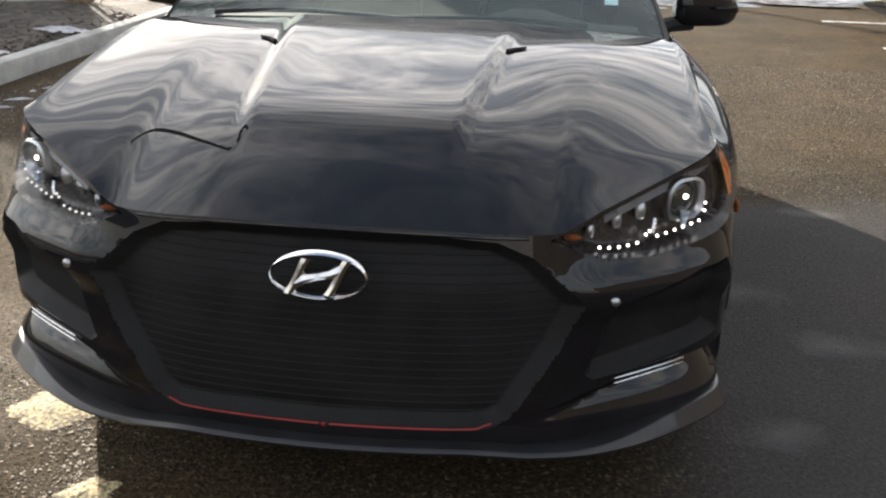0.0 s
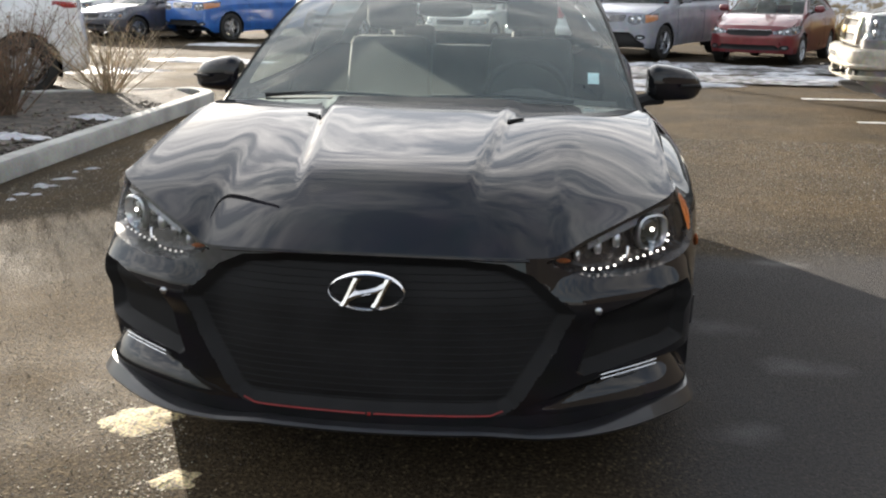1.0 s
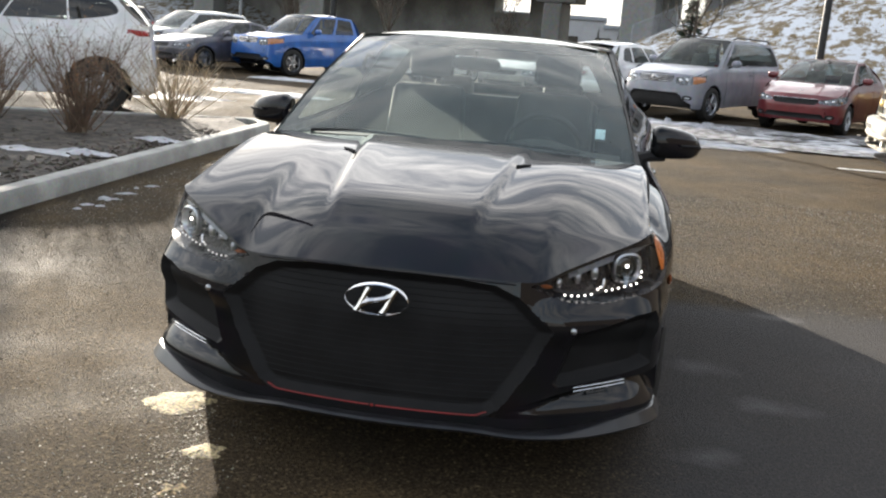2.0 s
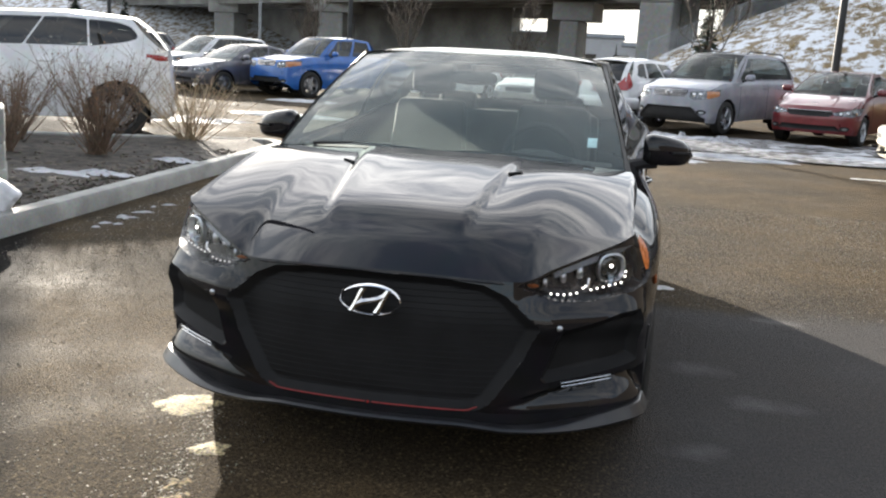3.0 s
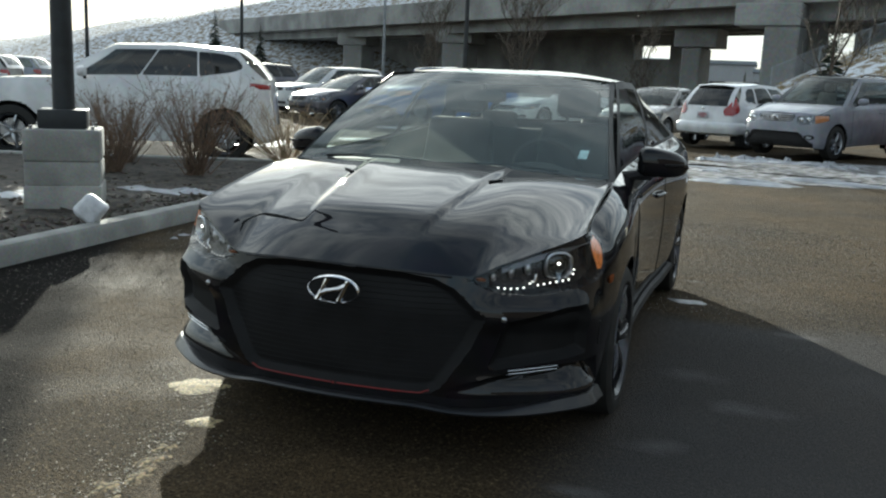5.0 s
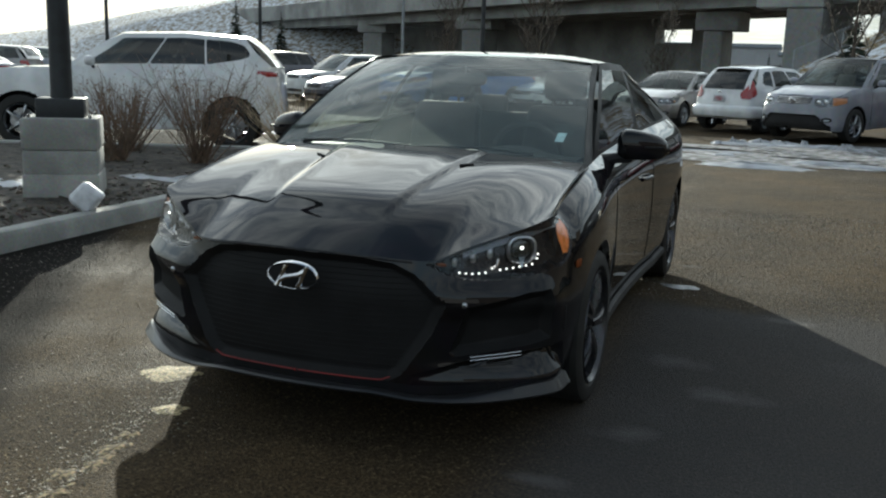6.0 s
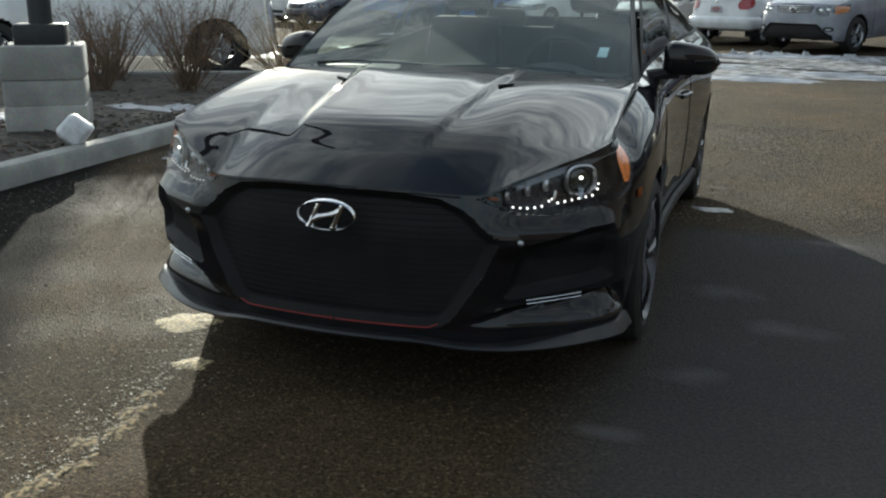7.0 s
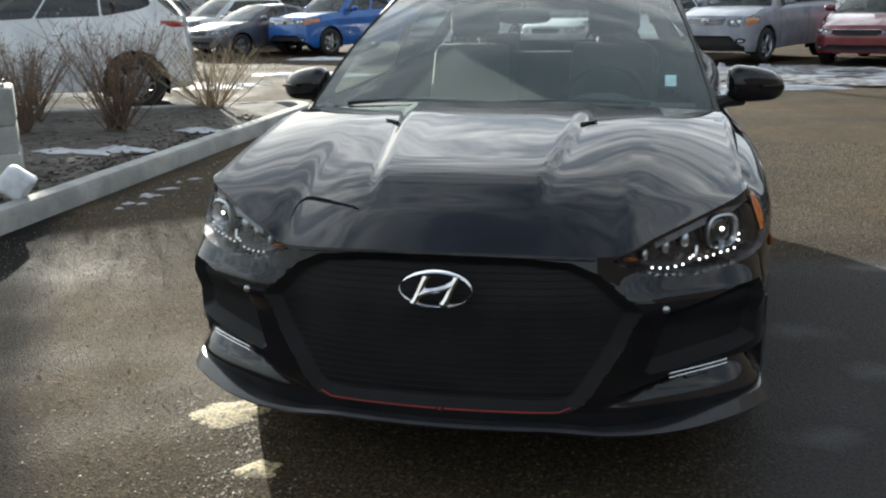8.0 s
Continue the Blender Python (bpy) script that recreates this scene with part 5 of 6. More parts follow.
SCREEN_DARK = glass("screen_tint", (0.55, 0.60, 0.58), 0.0, 1.5, 0.025)
CABIN_GREY = material("cabin_grey", (0.20, 0.20, 0.19), 0.8, 0, 0.2, 6, 90, 0.2)


# ---- ground and setting ----
def ground_material():
    m = bpy.data.materials.new("asphalt")
    m.use_nodes = True
    nt = m.node_tree
    N, K = nt.nodes, nt.links
    b = N["Principled BSDF"]
    co = N.new("ShaderNodeTexCoord")

    def noise_node(scale, detail=6.0, rough=0.6):
        n = N.new("ShaderNodeTexNoise")
        n.inputs["Scale"].default_value, n.inputs["Detail"].default_value, n.inputs["Roughness"].default_value = scale, detail, rough
        K.new(co.outputs["Object"], n.inputs["Vector"])
        return n

    def ramp(src, a, b2, ca, cb):
        r = N.new("ShaderNodeValToRGB")
        e = r.color_ramp.elements
        e[0].position, e[1].position, e[0].color, e[1].color = a, b2, ca, cb
        K.new(src, r.inputs["Fac"])
        return r

    def blend(mode, fac, a, b2):
        x = N.new("ShaderNodeMix")
        x.data_type, x.blend_type = "RGBA", mode
        if isinstance(fac, float):
            x.inputs[0].default_value = fac
        else:
            K.new(fac, x.inputs[0])
        K.new(a, x.inputs[6])
        K.new(b2, x.inputs[7])
        return x.outputs[2]

    big, mid, fine = noise_node(0.55), noise_node(3.2), noise_node(75, 6, 0.8)
    vor = N.new("ShaderNodeTexVoronoi")
    vor.inputs["Scale"].default_value = 110
    # crumbled edges, so that no stone is round
    crumble, shift, moved_by = noise_node(90, 3), N.new("ShaderNodeVectorMath"), N.new("ShaderNodeVectorMath")
    shift.operation, moved_by.operation = "MULTIPLY_ADD", "ADD"
    shift.inputs[1].default_value, shift.inputs[2].default_value = (0.016, 0.016, 0.0), (-0.008, -0.008, 0.0)
    K.new(crumble.outputs["Color"], shift.inputs[0])
    K.new(shift.outputs[0], moved_by.inputs[0])
    K.new(co.outputs["Object"], moved_by.inputs[1])
    K.new(moved_by.outputs[0], vor.inputs["Vector"])
    base = ramp(fine.outputs["Fac"], 0.3, 0.7, (0.017, 0.014, 0.010, 1), (0.060, 0.049, 0.034, 1))
    dust = ramp(mid.outputs["Fac"], 0.3, 0.7, (0.074, 0.050, 0.025, 1), (0.120, 0.083, 0.041, 1))
    where = ramp(big.outputs["Fac"], 0.36, 0.60, (0.1, 0.1, 0.1, 1), (0.85, 0.85, 0.85, 1))
    col = blend("MIX", where.outputs["Color"], base.outputs["Color"], dust.outputs["Color"])
    speck = ramp(fine.outputs["Fac"], 0.36, 0.66, (0.1, 0.1, 0.1, 1), (0.9, 0.9, 0.9, 1))
    col = blend("OVERLAY", 0.9, col, speck.outputs["Color"])
    pick = N.new("ShaderNodeSeparateColor")
    K.new(vor.outputs["Color"], pick.inputs[0])
    pale = ramp(pick.outputs[0], 0.78, 0.98, (0.0, 0.0, 0.0, 1), (0.55, 0.55, 0.55, 1))
    chip = ramp(pick.outputs[1], 0.2, 0.9, (0.13, 0.098, 0.055, 1), (0.32, 0.25, 0.15, 1))
    col = blend("MIX", pale.outputs["Color"], col, chip.outputs["Color"])
    dark = ramp(pick.outputs[2], 0.05, 0.25, (0.35, 0.35, 0.35, 1), (1.0, 1.0, 1.0, 1))
    col = blend("MULTIPLY", 0.8, col, dark.outputs["Color"])
    stones = ramp(vor.outputs["Distance"], 0.06, 0.5, (0.70, 0.67, 0.62, 1), (0.45, 0.44, 0.42, 1))
    col = blend("OVERLAY", 0.55, col, stones.outputs["Color"])
    # damp grey asphalt beside the dusty drive, to the sunny side of the car; a shadow painted dark along the kerb
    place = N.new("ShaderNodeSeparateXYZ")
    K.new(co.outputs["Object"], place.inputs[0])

    def sums(a, b2, mode="ADD"):
        q = N.new("ShaderNodeMath")
        q.operation = mode
        for i, v in enumerate((a, b2)):
            if isinstance(v, (int, float)):
                q.inputs[i].default_value = v
            else:
                K.new(v, q.inputs[i])
        return q.outputs[0]

    def step(v, a, b2):
        q = N.new("ShaderNodeMapRange")
        q.interpolation_type = "SMOOTHSTEP"
        q.inputs["From Min"].default_value, q.inputs["From Max"].default_value = a, b2
        K.new(v, q.inputs["Value"])
        return q.outputs[0]

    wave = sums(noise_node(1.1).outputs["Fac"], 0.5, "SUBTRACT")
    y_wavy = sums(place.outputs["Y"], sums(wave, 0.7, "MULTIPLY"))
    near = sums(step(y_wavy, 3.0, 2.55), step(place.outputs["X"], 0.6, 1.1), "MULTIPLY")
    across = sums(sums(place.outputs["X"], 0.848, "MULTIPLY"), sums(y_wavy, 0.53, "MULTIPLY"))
    kerb_shade = step(across, -1.0, -1.35)
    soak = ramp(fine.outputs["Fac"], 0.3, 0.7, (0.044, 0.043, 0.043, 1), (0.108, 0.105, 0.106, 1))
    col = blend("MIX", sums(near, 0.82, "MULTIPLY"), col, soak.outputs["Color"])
    # near-black tone paints the shadow that lies along the kerb
    shadow_tone = ramp(fine.outputs["Fac"], 0.3, 0.7, (0.007, 0.007, 0.007, 1), (0.026, 0.025, 0.025, 1))
    col = blend("MIX", sums(kerb_shade, 0.93, "MULTIPLY"), col, shadow_tone.outputs["Color"])
    # pale grey spots: x, y and half widths of each
    edge = noise_node(4.5)
    for x, y, rx, ry in ((1.22, 1.56, 0.34, 0.26), (1.14, 0.56, 0.30, 0.20), (1.45, 1.15, 0.42, 0.20), (1.03, 3.9, 0.30, 0.10), (0.92, 0.02, 0.30, 0.12), (1.75, 2.6, 0.35, 0.16)):
        at = N.new("ShaderNodeMapping")
        at.vector_type = "TEXTURE"
        at.inputs["Location"].default_value, at.inputs["Scale"].default_value = (x, y, 0), (rx, ry, 1)
        far = N.new("ShaderNodeVectorMath")
        far.operation = "LENGTH"
        K.new(co.outputs["Object"], at.inputs["Vector"])
        K.new(at.outputs[0], far.inputs[0])
        wob = N.new("ShaderNodeMath")
        wob.operation = "ADD"
        K.new(far.outputs["Value"], wob.inputs[0])
        K.new(edge.outputs["Fac"], wob.inputs[1])
        pale_spot = ramp(wob.outputs[0], 0.55, 1.0, (0.6, 0.6, 0.6, 1), (0.0, 0.0, 0.0, 1))
        tone = N.new("ShaderNodeRGB")
        tone.outputs[0].default_value = (0.17, 0.165, 0.16, 1)
        col = blend("MIX", pale_spot.outputs["Color"], col, tone.outputs[0])
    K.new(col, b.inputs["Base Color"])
    wet = ramp(noise_node(0.9).outputs["Fac"], 0.48, 0.70, (0.95, 0.95, 0.95, 1), (0.72, 0.72, 0.72, 1))
    K.new(wet.outputs["Color"], b.inputs["Roughness"])
    # gloss is cut inside that painted shadow too
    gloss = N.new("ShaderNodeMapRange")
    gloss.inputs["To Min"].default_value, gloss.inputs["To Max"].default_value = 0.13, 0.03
    K.new(kerb_shade, gloss.inputs["Value"])
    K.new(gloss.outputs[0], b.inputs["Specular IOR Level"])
    bp = N.new("ShaderNodeBump")
    bp.inputs["Strength"].default_value, bp.inputs["Distance"].default_value = 1.0, 0.011
    add = N.new("ShaderNodeMath")
    add.operation = "ADD"
    K.new(vor.outputs["Distance"], add.inputs[0])
    K.new(fine.outputs["Fac"], add.inputs[1])
    K.new(add.outputs[0], bp.inputs["Height"])
    K.new(bp.outputs[0], b.inputs["Normal"])
    return m


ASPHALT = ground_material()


def hill_material():
    m = bpy.data.materials.new("snowy_grass")
    m.use_nodes = True
    nt = m.node_tree
    b = nt.nodes["Principled BSDF"]
    co = nt.nodes.new("ShaderNodeTexCoord")
    n1, n2 = nt.nodes.new("ShaderNodeTexNoise"), nt.nodes.new("ShaderNodeTexNoise")
    n1.inputs["Scale"].default_value, n1.inputs["Detail"].default_value, n1.inputs["Roughness"].default_value = 1.8, 8, 0.68
    n2.inputs["Scale"].default_value, n2.inputs["Detail"].default_value = 9, 5
    for n in (n1, n2):
        nt.links.new(co.outputs["Object"], n.inputs["Vector"])
    g = nt.nodes.new("ShaderNodeValToRGB")
    g.color_ramp.elements[0].color, g.color_ramp.elements[1].color = (0.10, 0.075, 0.045, 1), (0.34, 0.26, 0.15, 1)
    nt.links.new(n2.outputs["Fac"], g.inputs["Fac"])
    f = nt.nodes.new("ShaderNodeValToRGB")
    f.color_ramp.elements[0].position, f.color_ramp.elements[1].position = 0.45, 0.53
    nt.links.new(n1.outputs["Fac"], f.inputs["Fac"])
    mix = nt.nodes.new("ShaderNodeMix")
    mix.data_type = "RGBA"
    nt.links.new(f.outputs["Color"], mix.inputs[0])
    nt.links.new(g.outputs["Color"], mix.inputs[6])
    mix.inputs[7].default_value = (0.70, 0.73, 0.78, 1)
    nt.links.new(mix.outputs[2], b.inputs["Base Color"])
    b.inputs["Roughness"].default_value = 0.8
    bp = nt.nodes.new("ShaderNodeBump")
    bp.inputs["Strength"].default_value, bp.inputs["Distance"].default_value = 0.6, 0.08
    nt.links.new(n2.outputs["Fac"], bp.inputs["Height"])
    nt.links.new(bp.outputs[0], b.inputs["Normal"])
    return m


HILL = hill_material()


def structure(name, geo, mat, label, category, smooth_it=True):
    return tagged(link(name, geo[0], geo[1], mat, None, "", smooth_it), label, category, kind="structure")


def build_ground():
    xs = np.unique(np.r_[-900, -300, np.linspace(-60, 60, 41), 300, 900])
    ys = np.unique(np.r_[-900, -300, np.linspace(-40, 110, 51), 300, 900])
    rows = [[(x, y, 0.0) for y in ys] for x in xs]
    v, f = net(rows)
    structure("ground", (v, [tuple(reversed(q)) for q in f]), ASPHALT, "dusty grey-brown asphalt car park with damp patches and a painted kerbside shadow", "ground")


def kerb_x(y):
    return -3.40 - 0.035 * (y - 2.0)


def build_bed():
    """The planting bed with its concrete kerb."""
    path = [(kerb_x(y), y) for y in np.linspace(-9, 8.6, 40)] + [(-4.15 + 0.52 * math.cos(t), 8.6 + 0.72 * math.sin(t)) for t in np.linspace(0.15, math.pi / 2, 8)] + [(-4.15 - d, 9.3 - 0.45 * d) for d in np.linspace(0.2, 9.3, 12)]
    pts = [Vector((x, y, 0)) for x, y in path]
    rows = []
    for i, p in enumerate(pts):
        d = (pts[min(i + 1, len(pts) - 1)] - pts[max(i - 1, 0)]).normalized()
        n = Vector((-d.y, d.x, 0))
        rows.append([tuple(p + n * o + Vector((0, 0, z))) for o, z in ((0.0, -0.05), (0.0, 0.11), (0.02, 0.145), (0.05, 0.152), (0.14, 0.152), (0.16, 0.14), (0.16, 0.0))])
    structure("kerb", net(rows), CONCRETE, "pale grey cast concrete kerb", "kerb")
    rng = np.random.default_rng(3)
    rows = []
    for i in range(40):
        y = -9 + 18.2 * i / 39
        x0 = kerb_x(min(y, 8.6)) - 0.12 - (0.55 * smooth(8.5, 9.2, y))
        x1 = max(-13.5, -4.2 - (9.25 - y) / 0.45)
        rows.append([(x0 + (x1 - x0) * t ** 1.6, y, 0.10 + 0.06 * math.sin(t * 3) + 0.03 * noise.noise((x0 * 2 + t * 8, y * 2, 0))) for t in np.linspace(0, 1, 24)])
    v, f = net(rows)
    structure("planting_bed", (v, f), MULCH, "dark bark mulch with dead leaves", "planting bed")
    # chips of bark and pebbles
    geos = []
    for _ in range(900):
        y = rng.uniform(1.0, 7.8)
        x = kerb_x(y) - 0.2 - rng.exponential(0.8)
        s = rng.uniform(0.012, 0.035)
        geos.append(moved(block(s * 2, s, s * 0.6, 0), Matrix.Translation((x, y, 0.115 + 0.05 * min(1, (kerb_x(y) - x) / 3))) @ Euler(rng.uniform(-0.5, 0.5, 3) * Vector((1, 1, 12))).to_matrix().to_4x4()))
    tagged(link("bark_chips", *join(*geos), BARK, None, "", False), "scattered brown bark chips on the bed", "bark chips", kind="stuff")


def snow_patch(x, y, sx, sy, seed, thick=0.05, z=0.0, rough=0.35):
    """An irregular thin heap of old snow."""
    rows = []
    for i in range(9):
        r = i / 8
        row = []
        for k in range(36):
            a = 2 * math.pi * k / 36
            w = 1 + rough * noise.noise((math.cos(a) * 1.6 + seed, math.sin(a) * 1.6, seed)) + 0.5 * rough * noise.noise((math.cos(a) * 5 + seed, math.sin(a) * 5, 3))
            h = thick * (1 - r ** 2.2) * (0.75 + 0.6 * noise.noise((r * 3 * math.cos(a) + seed, r * 3 * math.sin(a), 7)))
            row.append((sx * r * w * math.cos(a), sy * r * w * math.sin(a), max(h, 0) - 0.004 * r))
        rows.append(row)
    v, f = net(rows, True)
    ob = link("snow_patch", v, f, SNOW)
    ob.matrix_basis = pose(x, y, z)
    return tagged(ob, "thin patch of old trampled snow", "snow", "snow patches")


def shrub(name, label, x, y, height, spread, stems, seed, z=0.1, leaves=None, group="shrubs", twig=None):
    rng = np.random.default_rng(seed)
    ob = thing(name, label, "shrub", pose(x, y, z), group)
    geos, tips = [], []
    for _ in range(stems):
        a, lean = rng.uniform(0, 2 * math.pi), rng.uniform(0.1, 1.0) ** 0.8
        h = height * rng.uniform(0.6, 1.0)
        p = Vector((rng.normal(0, 0.05), rng.normal(0, 0.05), 0))
        d = Vector((math.cos(a) * spread * lean, math.sin(a) * spread * lean, h))
        pts = [p + d * t + Vector((rng.normal(0, 0.02), rng.normal(0, 0.02), 0)) * t for t in np.linspace(0, 1, 5)]
        geos.append(tube(pts, [0.007, 0.006, 0.005, 0.003, 0.0015], 4, False))
        for _ in range(5):
            t = rng.uniform(0.3, 0.95)
            q = p + d * t
            e = q + Vector((rng.normal(0, 0.12), rng.normal(0, 0.12), rng.uniform(0.05, 0.25))) * height
            geos.append(tube([q, (q + e) / 2 + Vector((0, 0, 0.01)), e], [0.003, 0.002, 0.001], 3, False))
            tips += [e, (q + e) / 2]
    tagged(part("branchwork", join(*geos), twig or TWIG, ob), kind="stuff")
    if leaves:
        lg = []
        for _ in range(leaves):
            c = tips[rng.integers(len(tips))] + Vector(rng.normal(0, 0.03, 3))
            s = rng.uniform(0.008, 0.02)
            m = Matrix.Translation(c) @ Euler(rng.uniform(0, 6, 3)).to_matrix().to_4x4()
            lg.append(moved(([(-s, 0, 0), (0, -s * 0.5, 0.003), (s, 0, 0), (0, s * 0.5, 0.003)], [(0, 1, 2, 3)]), m))
        tagged(part("dry_foliage", join(*lg), DEAD_LEAF, ob), kind="stuff")
    return ob


DEAD_LEAF = material("dead_leaf", (0.22, 0.12, 0.06), 0.8, 0, 0.4, 8, 40, 0.2)


def bare_tree(label, x, y, height, seed, z=0.0, radius=0.12):
    rng = np.random.default_rng(seed)
    ob = thing("bare_tree", label, "tree", pose(x, y, z), "bare trees")
    limbs, twigs = [], []

    def grow(p, d, length, r, level):
        pts, q = [p], p
        for k in range(5):
            d = (d + Vector(rng.normal(0, 0.12 if level else 0.03, 3)) + Vector((0, 0, 0.05))).normalized()
            q = q + d * length / 5
            pts.append(q)
        radii = [r * (1 - 0.12 * k) for k in range(6)]
        (limbs if level < 2 else twigs).append(tube(pts, radii, 7 if level < 2 else 3, False))
        if level < 4:
            for _ in range((12, 6, 5, 3)[level]):
                k = rng.integers(2, 6) if level else rng.integers(1, 6)
                a = rng.uniform(0, 2 * math.pi)
                side = Vector((math.cos(a), math.sin(a), rng.uniform(0.7, 1.7)))
                grow(pts[k], (d * 0.4 + side).normalized(), length * rng.uniform(0.36, 0.6), radii[k] * 0.42 + 0.007, level + 1)

    grow(Vector((0, 0, 0)), Vector((0, 0, 1)), height * 0.6, radius * 0.6, 0)
    part("trunk", join(*limbs), BARK, ob)
    part("crown", join(*twigs), BARK, ob, "crown of fine bare twigs")


def conifer(x, y, h, seed, z=0.0):
    rng = np.random.default_rng(seed)
    ob = thing("conifer", "small dark green spruce tree", "tree", pose(x, y, z), "spruces")
    part("trunk", tube([(0, 0, 0), (0, 0, h * 0.5), (0, 0, h)], [h * 0.025, h * 0.015, 0.01], 6), BARK, ob)
    geos = []
    for _ in range(260):
        t = rng.uniform(0.08, 1) ** 0.8
        a = rng.uniform(0, 2 * math.pi)
        r = h * 0.24 * (1 - t) * rng.uniform(0.6, 1.15) + 0.03
        q = Vector((0, 0, h * t))
        e = q + Vector((r * math.cos(a), r * math.sin(a), -0.25 * r))
        n = Vector((-math.sin(a), math.cos(a), 0)) * r * 0.3
        geos.append(([tuple(q), tuple((q + e) / 2 + n), tuple(e), tuple((q + e) / 2 - n), tuple((q + e) / 2 - Vector((0, 0, 0.12 * r)))], [(0, 1, 2, 4), (0, 4, 2, 3)]))
    part("crown", join(*geos), NEEDLES, ob)


def bank_height(x, b):
    """Height of the bank at x, b being the share of its way from foot to crest."""
    h = 1.15 * smooth(0.3, 1.7, x) + (0.4 + 0.55 * max(0, x - 1.5) ** 0.93) * smooth(0, 0.35, b)
    return min(h, 11) * smooth(0, 0.75, b)


def build_hills():
    """The snowy slope beside the viaduct and the far embankment."""
    def sheet(name, f, u, v, label):
        rows = [[f(a, b) for b in v] for a in u]
        vv, ff = net(rows)
        return structure(name, (vv, [tuple(reversed(q)) for q in ff]), HILL, label, "slope")

    def right(a, b):
        x = -0.5 + 60 * a
        y = 29 - 7 * a + 24 * b - 0.0 * x
        h = bank_height(x, b) + 0.12 * noise.noise((x * 0.5, y * 0.5, 0)) * smooth(0, 0.1, b)
        return x, y, max(h, 0) - 0.02
    sheet("slope_right", right, np.linspace(0, 1, 70), np.linspace(0, 1, 50), "steep bank of snow and tufts of dry grass")

    def left(a, b):
        x = -170 + 140 * a
        y = 88 + 40 * b - 8 * a
        h = min(15, max(1.5, 6.3 + 21 * (a - 0.44))) * smooth(0, 1, b) + 0.4 * noise.noise((x * 0.1, y * 0.1, 0)) * smooth(0, 0.2, b)
        return x, y, h - 0.02
    sheet("slope_left", left, np.linspace(0, 1, 50), np.linspace(0, 1, 20), "far road embankment with patches of snow")


def build_bridge():
    """A concrete road viaduct: decks, parapet, piers with caps and the abutment."""
    d = Vector((33, -26, 0)).normalized()
    n = Vector((-d.y, d.x, 0)) * -1  # away from the car park
    n = n if n.y > 0 else -n
    o = Vector((-6, 56, 0))

    def slab(a0, a1, b0, b1, z0, z1, name, label, cat, mat=BRIDGE_CONC, bevel=0.05):
        c = o + d * (a0 + a1) / 2 + n * (b0 + b1) / 2
        geo = block(a1 - a0, b1 - b0, z1 - z0, bevel)
        ob = link(name, *geo, mat, None, "", False)
        ob.matrix_basis = Matrix.Translation((c.x, c.y, z0)) @ Matrix.Rotation(math.atan2(d.y, d.x), 4, "Z")
        return tagged(ob, label, cat, kind="structure")

    slab(-140, 60, 0.0, 11, 6.4, 7.3, "viaduct_deck", "grey concrete road viaduct deck", "bridge")
    slab(-140, 60, -0.35, 0.1, 6.0, 7.75, "viaduct_parapet", "pale concrete parapet of the viaduct", "bridge")
    for b in (1.2, 4.0, 7.0, 9.8):
        slab(-140, 60, b - 0.35, b + 0.35, 5.15, 6.38, "viaduct_girder", "dark concrete girder under the deck", "bridge")
    slab(-140, -10.1, 9, 10, 0, 6.4, "viaduct_wall", "dark concrete abutment wall under the viaduct", "bridge")
    for a0, a1, z0, z1 in ((-10.1, -6.45, 0, 3.5), (-10.1, -6.45, 4.5, 6.4), (-6.45, -4.6, 0, 6.4), (-4.6, -1.5, 5.3, 6.4)):
        slab(a0, a1, 9.05, 9.95, z0, z1, "viaduct_wall", "dark concrete abutment wall under the viaduct", "bridge")

    def pier(x, y, w, cap_l, cap_r, cap_z, label):
        m = Matrix.Translation((x, y, 0)) @ Matrix.Rotation(math.atan2(d.y, d.x) * 0.35, 4, "Z")
        col = tagged(link("viaduct_pier", *block(w, 2.2, cap_z, 0.12), BRIDGE_CONC, None, "", False, m), label, "bridge pier", kind="structure")
        cap = moved(block(cap_l + cap_r, 2.4, 1.15, 0.06), pose((cap_r - cap_l) / 2, 0, cap_z))
        part("pier_cap", cap, BRIDGE_CONC, col, "", False)

    pier(-2.9, 57.5, 1.25, 1.1, 1.55, 3.95, "dark concrete viaduct pier with an overhanging cap")
    pier(2.15, 49.6, 1.8, 2.45, 0.92, 4.82, "pale concrete viaduct pier with a square cap")
    pier(-23.4, 72.5, 2.3, 1.8, 1.8, 4.4, "concrete viaduct pier")
    pier(-38, 84, 2.4, 1.8, 1.8, 4.4, "concrete viaduct pier")
    for x0, x1 in ((2.9, 4.4), (5.75, 22)):
        m = Matrix.Translation(((x0 + x1) / 2, 52.5, 0))
        tagged(link("viaduct_wall", *block(x1 - x0, 1.0, 6.2, 0.05), BRIDGE_CONC, None, "", False, m), "dark concrete wall beside the slope", "bridge", kind="structure")
    return d, n, o, slab


